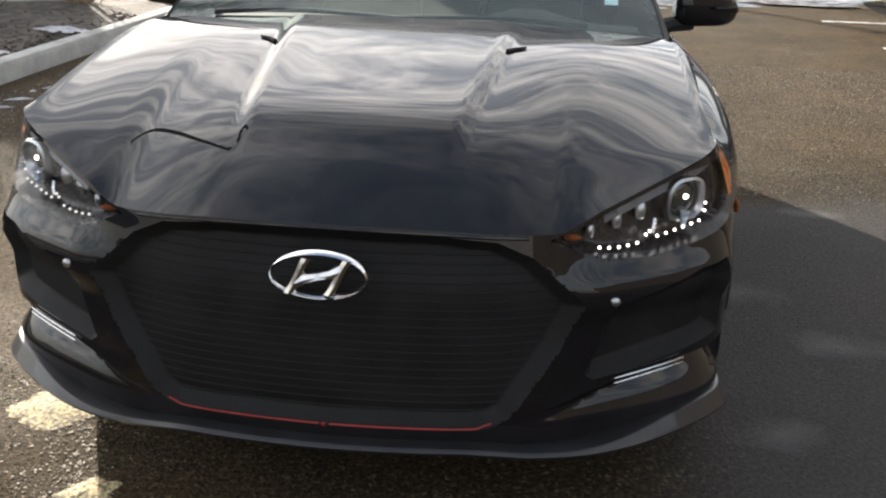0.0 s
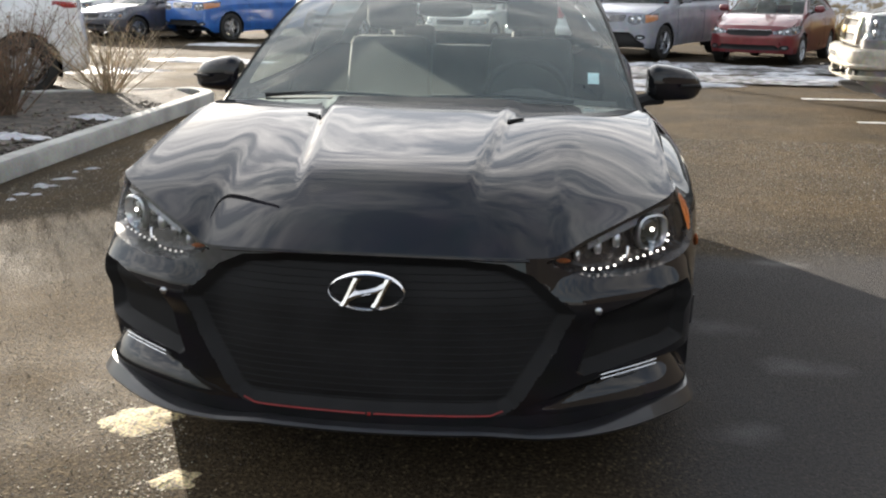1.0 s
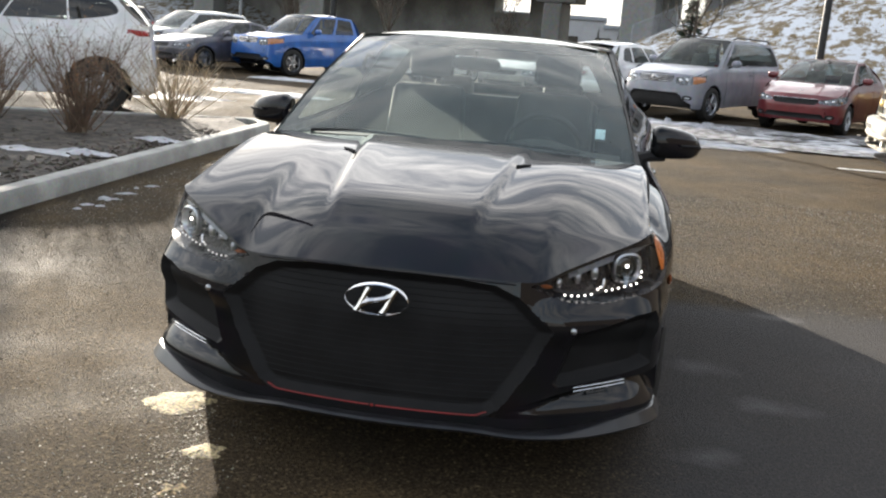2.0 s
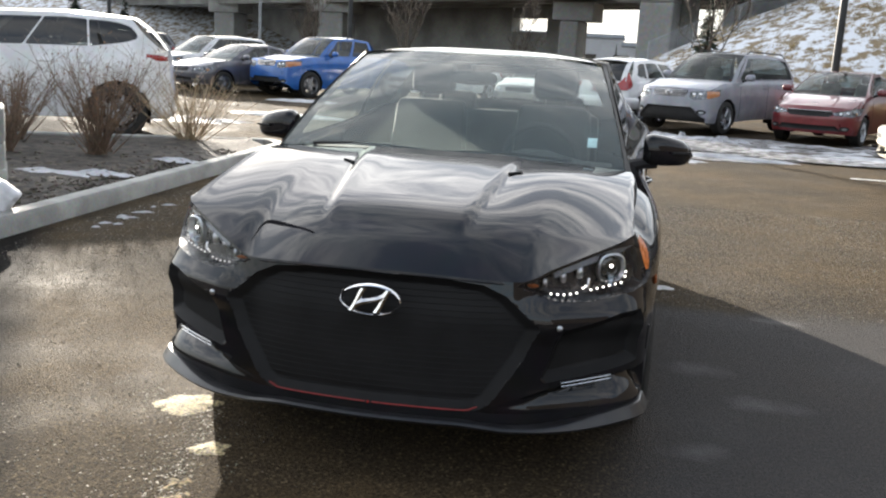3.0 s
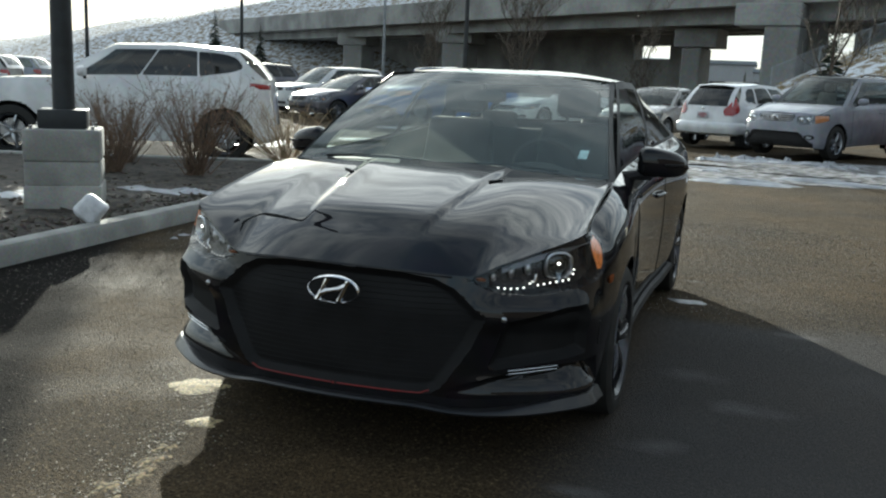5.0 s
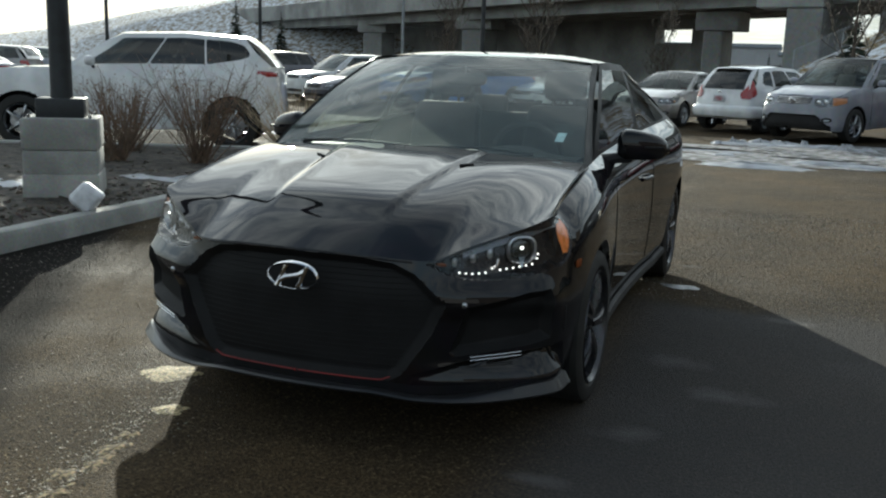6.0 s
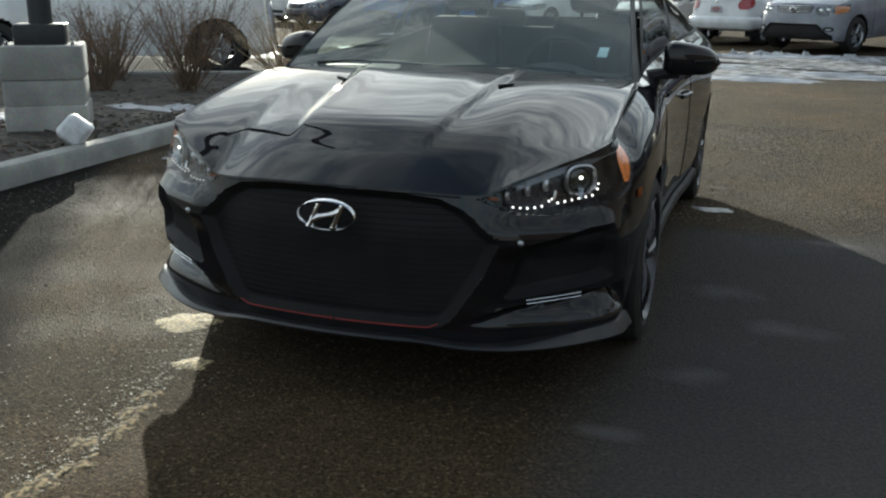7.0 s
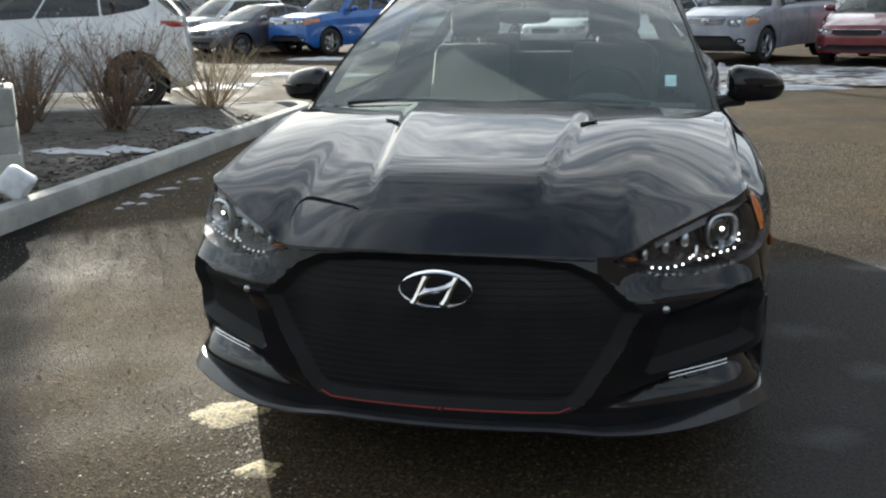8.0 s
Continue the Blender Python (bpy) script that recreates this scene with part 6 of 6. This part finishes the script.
def build_lamp_post(x, y):
    ob = thing("lamp_post", "dark steel lamp post on a square concrete footing", "lamp post", pose(x, y, 0.08, 0, 0, 36))
    for sw, sh, z0 in ((0.64, 0.26, 0), (0.62, 0.22, 0.25), (0.63, 0.28, 0.465)):
        part("footing_course", moved(block(sw, sw, sh, 0.025), pose(0, 0, z0)), CONCRETE, ob, "weathered square concrete footing")
    box = part("base_cover", moved(block(0.40, 0.40, 0.17, 0.012), pose(0, 0, 0.74)), STEEL_DARK, ob)
    part("pole", tube([(0, 0, 0.9), (0, 0, 4), (0, 0, 8.5)], [0.095, 0.08, 0.06], 16), STEEL_DARK, ob)
    for sx in (-0.25, 0.25):
        for sy in (-0.25, 0.25):
            part("anchor_bolt", moved(spun([(0.001, 0.03), (0.015, 0.03), (0.015, 0)], 8), pose(sx, sy, 0.745)), SATIN, ob)
    return ob



def far_building():
    ob = thing("warehouse", "long pale grey warehouse beyond the viaduct", "building", pose(-8, 150, 0))
    for w0, w1, top in ((-15, 7.6, 5.3), (7.6, 15, 4.2)):
        part("wall", moved(block(w1 - w0, 14, top, 0.05), pose((w0 + w1) / 2, 0, 0)), WALL_FAR, ob, "", False)
        part("roof", moved(block(w1 - w0 + 0.4, 14.6, 0.6, 0.1), pose((w0 + w1) / 2, 0, top)), ROOF_FAR, ob, "", False)
    for k in range(6):
        part("window", moved(block(2.4, 0.1, 1.2, 0.03), pose(-12.5 + 5 * k, -7.02, 1.6)), DARK_GLASS, ob, "", False)


def fence(points, height, group="fence"):
    """Chain-link on steel posts, along points of the ground."""
    ob = thing("chain_link_fence", "grey chain-link fence on steel posts along the bank", "fence", Matrix.Translation(points[0]))
    o = Vector(points[0])
    tops = [Vector(p) - o + Vector((0, 0, height)) for p in points]
    feet = [Vector(p) - o for p in points]
    for a, b in zip(feet, tops):
        part("post", tube([a - Vector((0, 0, 0.2)), b], 0.035, 6), STEEL_GREY, ob)
    part("top_rail", tube(tops, 0.025, 6), STEEL_GREY, ob)
    geos = []
    for i in range(len(feet) - 1):
        n = 12
        for k in range(-n, n):
            for flip in (0, 1):
                t0, t1 = k / n, (k + n) / n
                u0, v0, u1, v1 = t0, 0.0, t1, 1.0
                if u0 < 0:
                    v0, u0 = -u0 * 1.0, 0.0
                if u1 > 1:
                    v1, u1 = 1 - (u1 - 1), 1.0
                if flip:
                    u0, u1 = 1 - u0, 1 - u1
                at = lambda u, v: (feet[i].lerp(feet[i + 1], u)).lerp(tops[i].lerp(tops[i + 1], u), v)
                geos.append(tube([at(u0, v0), at(u1, v1)], 0.006, 3, False))
    tagged(part("wire_mesh", join(*geos), STEEL_GREY, ob, "", False), kind="stuff")


STEEL_GREY = material("galvanised", (0.28, 0.30, 0.32), 0.5, 0.5, 0.15, 4, 40, 0.1)


def far_lamp(x, y, h, mat, label, arm=1.6):
    ob = thing("street_lamp", label, "street lamp", pose(x, y, 0), "street lamps")
    part("pole", tube([(0, 0, 0), (0, 0, h)], [0.11, 0.07], 10), mat, ob)
    part("arm", tube([(0, 0, h - 0.1), (-arm * 0.5, 0, h + 0.15), (-arm, 0, h + 0.15)], 0.04, 6), mat, ob)
    part("lamp_head", moved(block(0.6, 0.28, 0.12, 0.04), pose(-arm - 0.2, 0, h + 0.09)), mat, ob)


def tuft(x, y, z, h, seed):
    rng = np.random.default_rng(seed)
    ob = thing("grass_tuft", "tall clump of straw-coloured dry grass", "grass", pose(x, y, z), "grass clumps")
    geos = []
    for _ in range(160):
        a, lean = rng.uniform(0, 6.28), rng.uniform(0, 0.5)
        d = Vector((math.cos(a) * lean, math.sin(a) * lean, 1)) * h * rng.uniform(0.6, 1)
        n = Vector((-math.sin(a), math.cos(a), 0)) * 0.012
        p = Vector((rng.normal(0, 0.12), rng.normal(0, 0.12), 0))
        geos.append(([tuple(p - n), tuple(p + n), tuple(p + d * 0.6 + n), tuple(p + d + Vector((d.x, d.y, -0.1)) * 0.3)], [(0, 1, 2, 3)]))
    part("grass_blade", join(*geos), DRY_GRASS, ob)


def hill_grass():
    """Low tussocks over the bank."""
    rng = np.random.default_rng(11)
    geos = []
    for _ in range(2600):
        x, t = rng.uniform(2.0, 24), rng.uniform(0.02, 0.8)
        if noise.noise((x * 0.45, t * 9, 2)) < -0.05:
            continue
        a = (x + 0.5) / 60
        y = 29 - 7 * a + 24 * t
        z = bank_height(x, t) - 0.03
        r = rng.uniform(0.08, 0.22)
        for _ in range(9):
            q = rng.uniform(0, 6.28)
            n = Vector((-math.sin(q), math.cos(q), 0)) * 0.02
            e = Vector((math.cos(q) * r * rng.uniform(0.3, 1.2), math.sin(q) * r * rng.uniform(0.3, 1.2), r * rng.uniform(0.5, 1.2)))
            p = Vector((x + rng.normal(0, 0.08), y + rng.normal(0, 0.08), z))
            geos.append(([tuple(p - n), tuple(p + n), tuple(p + e)], [(0, 1, 2)]))
    tagged(link("bank_grass", *join(*geos), DRY_GRASS, None, "", False), "low tussocks of dry grass through the snow", "grass", kind="stuff")


def white_bag(x, y, z):
    """A crumpled white plastic sack, square and leaning."""
    rng = np.random.default_rng(4)
    v, f = block(0.205, 0.16, 0.205, 0.04, 0.9, 3)
    v = [tuple(Vector(p) * (1 + 0.10 * noise.noise(Vector(p) * 9)) + Vector((0.02 * noise.noise(Vector(p) * 20), 0, 0))) for p in v]
    ob = link("plastic_sack", v, f, SACK)
    ob.matrix_basis = pose(x, y, z, 6, 38, 30)
    tagged(ob, "crumpled white plastic sack lying on the bed", "sack")


SACK = material("white_sack", (0.72, 0.73, 0.76), 0.55, 0, 0.1, 14, 60, 0.4, 0.01)
ICE = material("ice_film", (0.10, 0.105, 0.115), 0.38, 0, 0.3, 5, 60, 0.35, 0.004, second=(0.22, 0.23, 0.25))
# golden tone paints sunlight that the car's side throws onto the asphalt
SUN_PATCH = material("sun_patch_sand", (0.18, 0.15, 0.095), 0.75, 0, 0.3, 70, 190, 0.7, 0.006, second=(0.74, 0.60, 0.34), spread=(0.40, 0.60), spec=0.2)


def flat_patch(name, x, y, sx, sy, turn, seed, mat, label, category, group, z=0.004, thick=0.006, rough=0.5):
    ob = snow_patch(0, 0, sx, sy, seed, thick, rough=rough)
    ob.name = ob.data.name = name
    ob.data.materials[0] = mat
    ob.matrix_basis = pose(x, y, z, 0, 0, turn)
    return tagged(ob, label, category, group)


def loose_grit():
    """Sand and small stones lying loose on the asphalt."""
    rng = np.random.default_rng(31)
    n = 64000
    x = rng.uniform(-3.3, 4.6, n)
    y = -1.6 + 8.6 * rng.uniform(0, 1, n) ** 1.35
    keep = ~((np.abs(x) < 0.8) & (y > 0.3) & (y < 4))
    keep &= ~((x > 0.3) & (y < 2.8)) & ~((x > -0.42) & (y < 0.4))
    x, y = x[keep], y[keep]
    n = len(x)
    r = 0.0014 + 0.0036 * rng.uniform(0, 1, n) ** 4 + 0.0006 * y.clip(0, 9)
    unit = np.array([(1, 0, 0), (-0.5, 0.87, 0), (-0.5, -0.87, 0), (0, 0, 1), (0, 0, -0.3)])
    faces = np.array([(0, 1, 3), (1, 2, 3), (2, 0, 3)])
    turn = rng.uniform(0, 6.28, n)
    c, sn = np.cos(turn), np.sin(turn)
    pts = unit[None] * (r[:, None] * rng.uniform(0.6, 1.3, (n, 3)))[:, None, :]
    px = pts[..., 0] * c[:, None] - pts[..., 1] * sn[:, None] + x[:, None]
    py = pts[..., 0] * sn[:, None] + pts[..., 1] * c[:, None] + y[:, None]
    verts = np.stack([px, py, pts[..., 2] + 0.0005], -1)[:, :4].reshape(-1, 3)
    quads = (faces[None] + 4 * np.arange(n)[:, None, None]).reshape(-1, 3)
    tagged(link("loose_grit", verts.tolist(), quads.tolist(), GRIT, None, "", False), "loose sand and small pale stones on the asphalt", "gravel", kind="stuff")


SNOW_DIRTY = material("trampled_snow", (0.085, 0.08, 0.075), 0.65, 0, 0.35, 4.5, 22, 0.9, 0.03, second=(0.30, 0.30, 0.315), spread=(0.44, 0.58))
def glint_scatter():
    """Pale flakes painting specks of thrown sunlight, thickest along the strip beside the black car."""
    rng = np.random.default_rng(77)
    line = np.array([(-1.05, 0.46), (-0.72, 0.34), (-0.62, 0.05), (-0.55, -0.25), (-0.50, -0.55), (-0.48, -0.95), (-0.46, -1.4)])
    n = 7000
    t = rng.uniform(0, len(line) - 1, n)
    x = np.interp(t, range(len(line)), line[:, 0]) - np.abs(rng.normal(0, 0.09, n)) + 0.02
    y = np.interp(t, range(len(line)), line[:, 1]) + rng.normal(0, 0.05, n)
    wide = rng.uniform(0, 1, n) < 0.3
    x[wide] += rng.normal(-0.3, 0.3, wide.sum())
    y[wide] += rng.normal(0, 0.25, wide.sum())
    r = 0.0012 + 0.0042 * rng.uniform(0, 1, n) ** 4
    a = rng.uniform(0, 6.28, n)
    q = a[:, None] + np.array((0, 1.4, 3.0, 4.5))
    rad = r[:, None] * rng.uniform(0.6, 1.4, (n, 4))
    ring = np.stack([x[:, None] + rad * np.cos(q), y[:, None] + rad * np.sin(q), np.full((n, 4), 0.0015)], -1)
    top = np.stack([x, y, 0.0022 + r * 0.12], -1)[:, None]
    verts = np.concatenate([ring, top], 1).reshape(-1, 3)
    faces = (np.array([(0, 1, 4), (1, 2, 4), (2, 3, 4), (3, 0, 4)])[None] + 5 * np.arange(n)[:, None, None]).reshape(-1, 3)
    tagged(link("glint_flakes", verts.tolist(), faces.tolist(), FLAKE, None, "", False), "pale flakes painted for specks of sunlight thrown on the asphalt", "frost", kind="stuff")


# dimmer tone and pale flakes for the streak of the same thrown sunlight
SUN_PATCH_THIN = material("thin_sun_patch", (0.06, 0.046, 0.028), 0.95, 0, 0.3, 45, 160, 0.5, 0.004, second=(0.36, 0.28, 0.16), spread=(0.44, 0.60), spec=0.15)
FLAKE = material("glint_flake", (0.18, 0.155, 0.11), 0.6, 0, 0.4, 40, 300, 0.0, second=(0.46, 0.40, 0.29))
BRICK_DARK = material("dark_render", (0.09, 0.075, 0.06), 0.9, 0, 0.15, 0.8, 30, 0.3, 0.004)
STUCCO = material("stucco", (0.20, 0.20, 0.21), 0.9, 0, 0.12, 0.8, 40, 0.3, 0.004)
GRIT = material("grit", (0.16, 0.14, 0.11), 0.75, 0, 0.5, 40, 300, 0.0, second=(0.36, 0.33, 0.28))

build_ground()
# added wall, never in view: brightens the chrome and fills the car's front
structure("unseen_wall_south", moved(block(60, 0.4, 3.4, 0.02), pose(0, -24, 0)), STUCCO, "plain grey stucco wall added out of view for reflections and fill light", "wall", False)
loose_grit()
build_bed()
# added wall, never in view: darkens what the car's flank and side glass reflect
structure("unseen_wall_east", moved(block(0.4, 46, 9.0, 0.02), pose(21, -3, 0)), BRICK_DARK, "plain dark brown wall added out of view to darken reflections", "wall", False)
build_hills()
b_dir, b_norm, b_org, slab = build_bridge()
build_lamp_post(-4.47, 3.72)
build_hero()
simple_car("suv", "silver sport utility car with barred chrome grille, parked in snow", pose(1.66, 17.9, 0.04, 0, 0, -33), SILVER_PAINT, 4.66, 1.89, 1.80, 0.97, (1.2, 1.15), "suv", face="bars", rail=True)
simple_car("saloon_car", "dark red saloon with slim black grille, parked at an angle", pose(4.47, 17.3, 0, 0, 0, -27), RED_PAINT, 4.56, 1.80, 1.55, 0.80, (1.15, 1.03), "saloon", face="slim")
simple_car("small_hatchback", "white five-door hatchback seen from behind", pose(2.12, 23.55, 0.04, 0, 0, 150), WHITE_PAINT, 4.14, 1.70, 1.57, 0.9, (1.0, 1.03), "hatch", rear="hatch", dark=True, cabin_y=(1.95, 3.52, 3.98), glass=[(0.04, 0.36), (0.39, 0.70), (0.73, 0.90)], sill=0.10, head=0.84, tail_round=0.14, kick=0.12)
simple_car("saloon_car", "taupe saloon parked beside the white hatchback", pose(-2.0, 21.0, 0, 0, 0, -18), TAUPE_PAINT, 4.6, 1.76, 1.44, 0.76, (1.2, 0.95), "saloon")
simple_car("pickup_truck", "grey full-size pickup with sunlit cream two-slot grille and bumper", pose(4.14, 9.9, 0, 0, 0, -99), BEIGE_PAINT, 5.8, 2.0, 1.9, 1.20, (1.35, 1.3), "pickup", face="truck")
simple_car("pickup_truck", "bright blue mid-size pickup truck", pose(-9.4, 22.3, 0, 0, 0, -30), BLUE_PAINT, 5.3, 1.89, 1.78, 1.06, (1.3, 1.18), "pickup", face="bars")
simple_car("saloon_car", "dark grey saloon with frosted windscreen", pose(-11.9, 22.0, 0, 0, 0, -30), GREY_PAINT, 4.6, 1.8, 1.45, 0.76, (1.2, 0.95), "saloon")
simple_car("suv", "white crossover parked behind the grey saloon", pose(-14.6, 25.5, 0, 0, 0, -30), WHITE_PAINT, 4.5, 1.85, 1.68, 0.95, (1.2, 1.06), "suv")
simple_car("suv", "large white sport utility car side on behind the shrubs", pose(-10.23, 8.15, 0, 0, 0, -64), WHITE_PAINT, 4.78, 1.92, 1.77, 1.07, (1.58, 1.20), "suv", dark=True, glass=[(0.04, 0.36), (0.37, 0.66), (0.67, 0.95)], sill=0.08, head=0.86, tail_round=0.5, kick=0.25, thin_tail=True, cabin_y=(2.4, 4.2, 4.66), axle_y=(0.95, 4.0), wheel_r=0.385, fine=(110, 27))
shrub("shrub", "small bare spreading shrub with pale twigs", -4.75, 8.3, 0.95, 1.0, 70, 2, twig=BACKLIT_TWIG)
shrub("shrub", "large leafless shrub with dense brown twigs", -4.9, 6.4, 1.25, 0.8, 80, 5, leaves=500)
simple_car("suv", "dark sport utility car in the far row", pose(-21.5, 31, 0, 0, 0, -30), GREY_PAINT, 4.8, 1.9, 1.78, 1.0, (1.25, 1.12), "suv", dark=True, rail=True)
simple_car("saloon_car", "white saloon half hidden behind the black car", pose(-6.3, 25.2, 0, 0, 0, -30), WHITE_PAINT, 4.6, 1.8, 1.45, 0.76, (1.2, 0.95), "saloon", face="slim")
simple_car("saloon_car", "silver saloon in the far row", pose(-25.5, 18.5, 0, 0, 0, -70), SILVER_PAINT, 4.6, 1.8, 1.45, 0.76, (1.2, 0.95), "saloon")
simple_car("suv", "grey crossover in the far row", pose(-30, 24, 0, 0, 0, -70), TAUPE_PAINT, 4.5, 1.85, 1.66, 0.95, (1.2, 1.06), "suv")
simple_car("suv", "pale crossover in the far row", pose(-34, 30, 0, 0, 0, -70), SILVER_PAINT, 4.5, 1.85, 1.66, 0.95, (1.2, 1.06), "suv")
shrub("shrub", "leafless shrub with dense brown twigs beside the large one", -5.8, 6.0, 1.1, 0.7, 60, 8, leaves=300)
shrub("shrub", "leafless shrub with brown twigs at the back of the bed", -6.4, 7.0, 1.0, 0.6, 50, 9, leaves=200)
far_building()
fence([(x, 43.0, bank_height(x, (14 + 7 * (x + 0.5) / 60) / 24) - 0.1) for x in (1.6 + 2.0 * k for k in range(9))], 1.25)
far_lamp(5.95, 22.6, 8.5, STEEL_DARK, "dark steel street lamp behind the red saloon")
far_lamp(-22.6, 54, 11, STEEL_GREY, "pale steel street lamp before the viaduct")
far_lamp(-26, 42, 10, STEEL_DARK, "dark steel street lamp in the far car park")
far_lamp(-33, 38, 10, STEEL_DARK, "dark steel street lamp in the far car park")
far_lamp(-10.5, 34, 9, STEEL_DARK, "dark steel street lamp before the viaduct")
bare_tree("slim bare tree behind the silver car", 3.3, 30, 7.0, 3, 0.6, 0.11)
bare_tree("bare tree before the viaduct", -8.2, 34, 6.0, 6, 0, 0.1)
bare_tree("bare tree before the viaduct", -15.5, 44, 6.0, 12, 0, 0.1)
bare_tree("slim bare tree beside the viaduct pier", -4.5, 45, 5.0, 9, 0, 0.08)
for x, y, h, sd in ((3.7, 35.6, 4.7, 7), (-0.6, 92, 3.4, 1), (1.5, 94, 3.8, 2), (0.4, 96, 2.6, 3), (-62, 95, 9, 4), (-54, 92, 7, 5)):
    conifer(x, y, h, sd)
tuft(7.4, 21.6, 0, 1.15, 1)
tuft(8.3, 21.2, 0, 1.25, 2)
tuft(6.6, 22.4, 0, 1.0, 3)
hill_grass()
white_bag(-3.66, 2.98, 0.17)
rng = np.random.default_rng(21)
for k in range(30):
    x = rng.uniform(0.4, 10.5)
    y = rng.uniform(12.0, 17.2) if x < 3.0 else rng.uniform(13.2, 17.2)
    flat_patch("trampled_snow", x, y, rng.uniform(0.9, 2.0), rng.uniform(0.35, 0.75), rng.uniform(-25, 10), k * 2.3, SNOW_DIRTY, "grey trampled snow frozen to the asphalt", "snow", "trampled snow", 0.002 + 0.0015 * k, 0.012, 0.9)
for k in range(30):
    x = rng.uniform(0.2, 10.0)
    y = rng.uniform(12.2, 17.0) if x < 2.5 else rng.uniform(13.0, 17.2)
    snow_patch(x, y, rng.uniform(0.25, 0.9), rng.uniform(0.1, 0.3), k * 3.7, rng.uniform(0.02, 0.06), rough=0.9)
for k in range(16):
    x = rng.uniform(0.3, 3.4)
    snow_patch(x, 16.9 - 0.35 * abs(x - 1.6) + rng.uniform(-0.35, 0.25), rng.uniform(0.1, 0.28), rng.uniform(0.08, 0.2), k * 5.1, rng.uniform(0.06, 0.14), rough=0.9)
for x, y, sx, sy, sd in ((1.2, 11.9, 1.1, 0.3, 91), (2.6, 12.8, 1.0, 0.25, 92), (4.0, 13.7, 1.1, 0.3, 93), (1.3, 16.4, 0.9, 0.25, 94), (2.2, 16.7, 0.8, 0.22, 95), (-7.6, 20.8, 1.2, 0.4, 96), (-6.0, 15.5, 1.5, 0.4, 97), (-7.5, 13.0, 1.8, 0.5, 98)):
    snow_patch(x, y, sx, sy, sd, 0.07, rough=0.6)
for x, y, sx, sy, sd in ((-4.5, 4.9, 0.45, 0.14, 61), (-5.3, 3.9, 0.5, 0.3, 62), (-4.0, 6.4, 0.32, 0.1, 63), (-5.0, 2.2, 0.5, 0.3, 64), (-4.1, 5.1, 0.3, 0.1, 65)):
    snow_patch(x, y, sx, sy, sd, 0.05, 0.13, 0.5)
# painted pools and streak of reflected sunlight beside the black car
flat_patch("sun_patch", -0.85, 0.38, 0.13, 0.09, 20, 5, SUN_PATCH, "sand-coloured patch painted for sunlight thrown off the car", "frost", "frost patches")
flat_patch("sun_patch", -0.58, 0.03, 0.068, 0.052, 20, 6, SUN_PATCH, "sand-coloured patch painted for sunlight thrown off the car", "frost", "frost patches")
for k, (fx, fy) in enumerate(((-0.56, -0.24), (-0.53, -0.36), (-0.50, -0.50), (-0.54, -0.60), (-0.47, -0.72), (-0.50, -0.84), (-0.48, -0.95))):
    flat_patch("sun_patch", fx, fy, 0.06 + 0.015 * (k % 3), 0.04 + 0.01 * (k % 2), 60 + 15 * (k % 3), 150 + k, SUN_PATCH_THIN, "thin pale film painted for sunlight thrown on the asphalt", "frost", "frost patches", 0.003, 0.002, 0.9)
glint_scatter()
flat_patch("ice_patch", 1.06, 3.2, 0.12, 0.06, 0, 18, ICE, "thin grey film of ice on the asphalt", "ice", "ice patches")
for k in range(9):
    y = rng.uniform(2.8, 4.6)
    flat_patch("snow_crumb", -3.14 + rng.uniform(-0.12, 0.14), y, rng.uniform(0.02, 0.09), rng.uniform(0.015, 0.03), 30, 40 + k, SNOW, "small crumb of snow by the kerb", "snow", "snow crumbs", 0.003, 0.012)
for x0, y0 in ((4.0, 11.05), (4.0, 8.62)):
    tagged(link("parking_line", *moved(block(4.5, 0.1, 0.004, 0), pose(x0 + 2.25, y0, 0.002)), LINE_PAINT, None, "", False), "worn white painted parking line", "road marking", kind="structure")
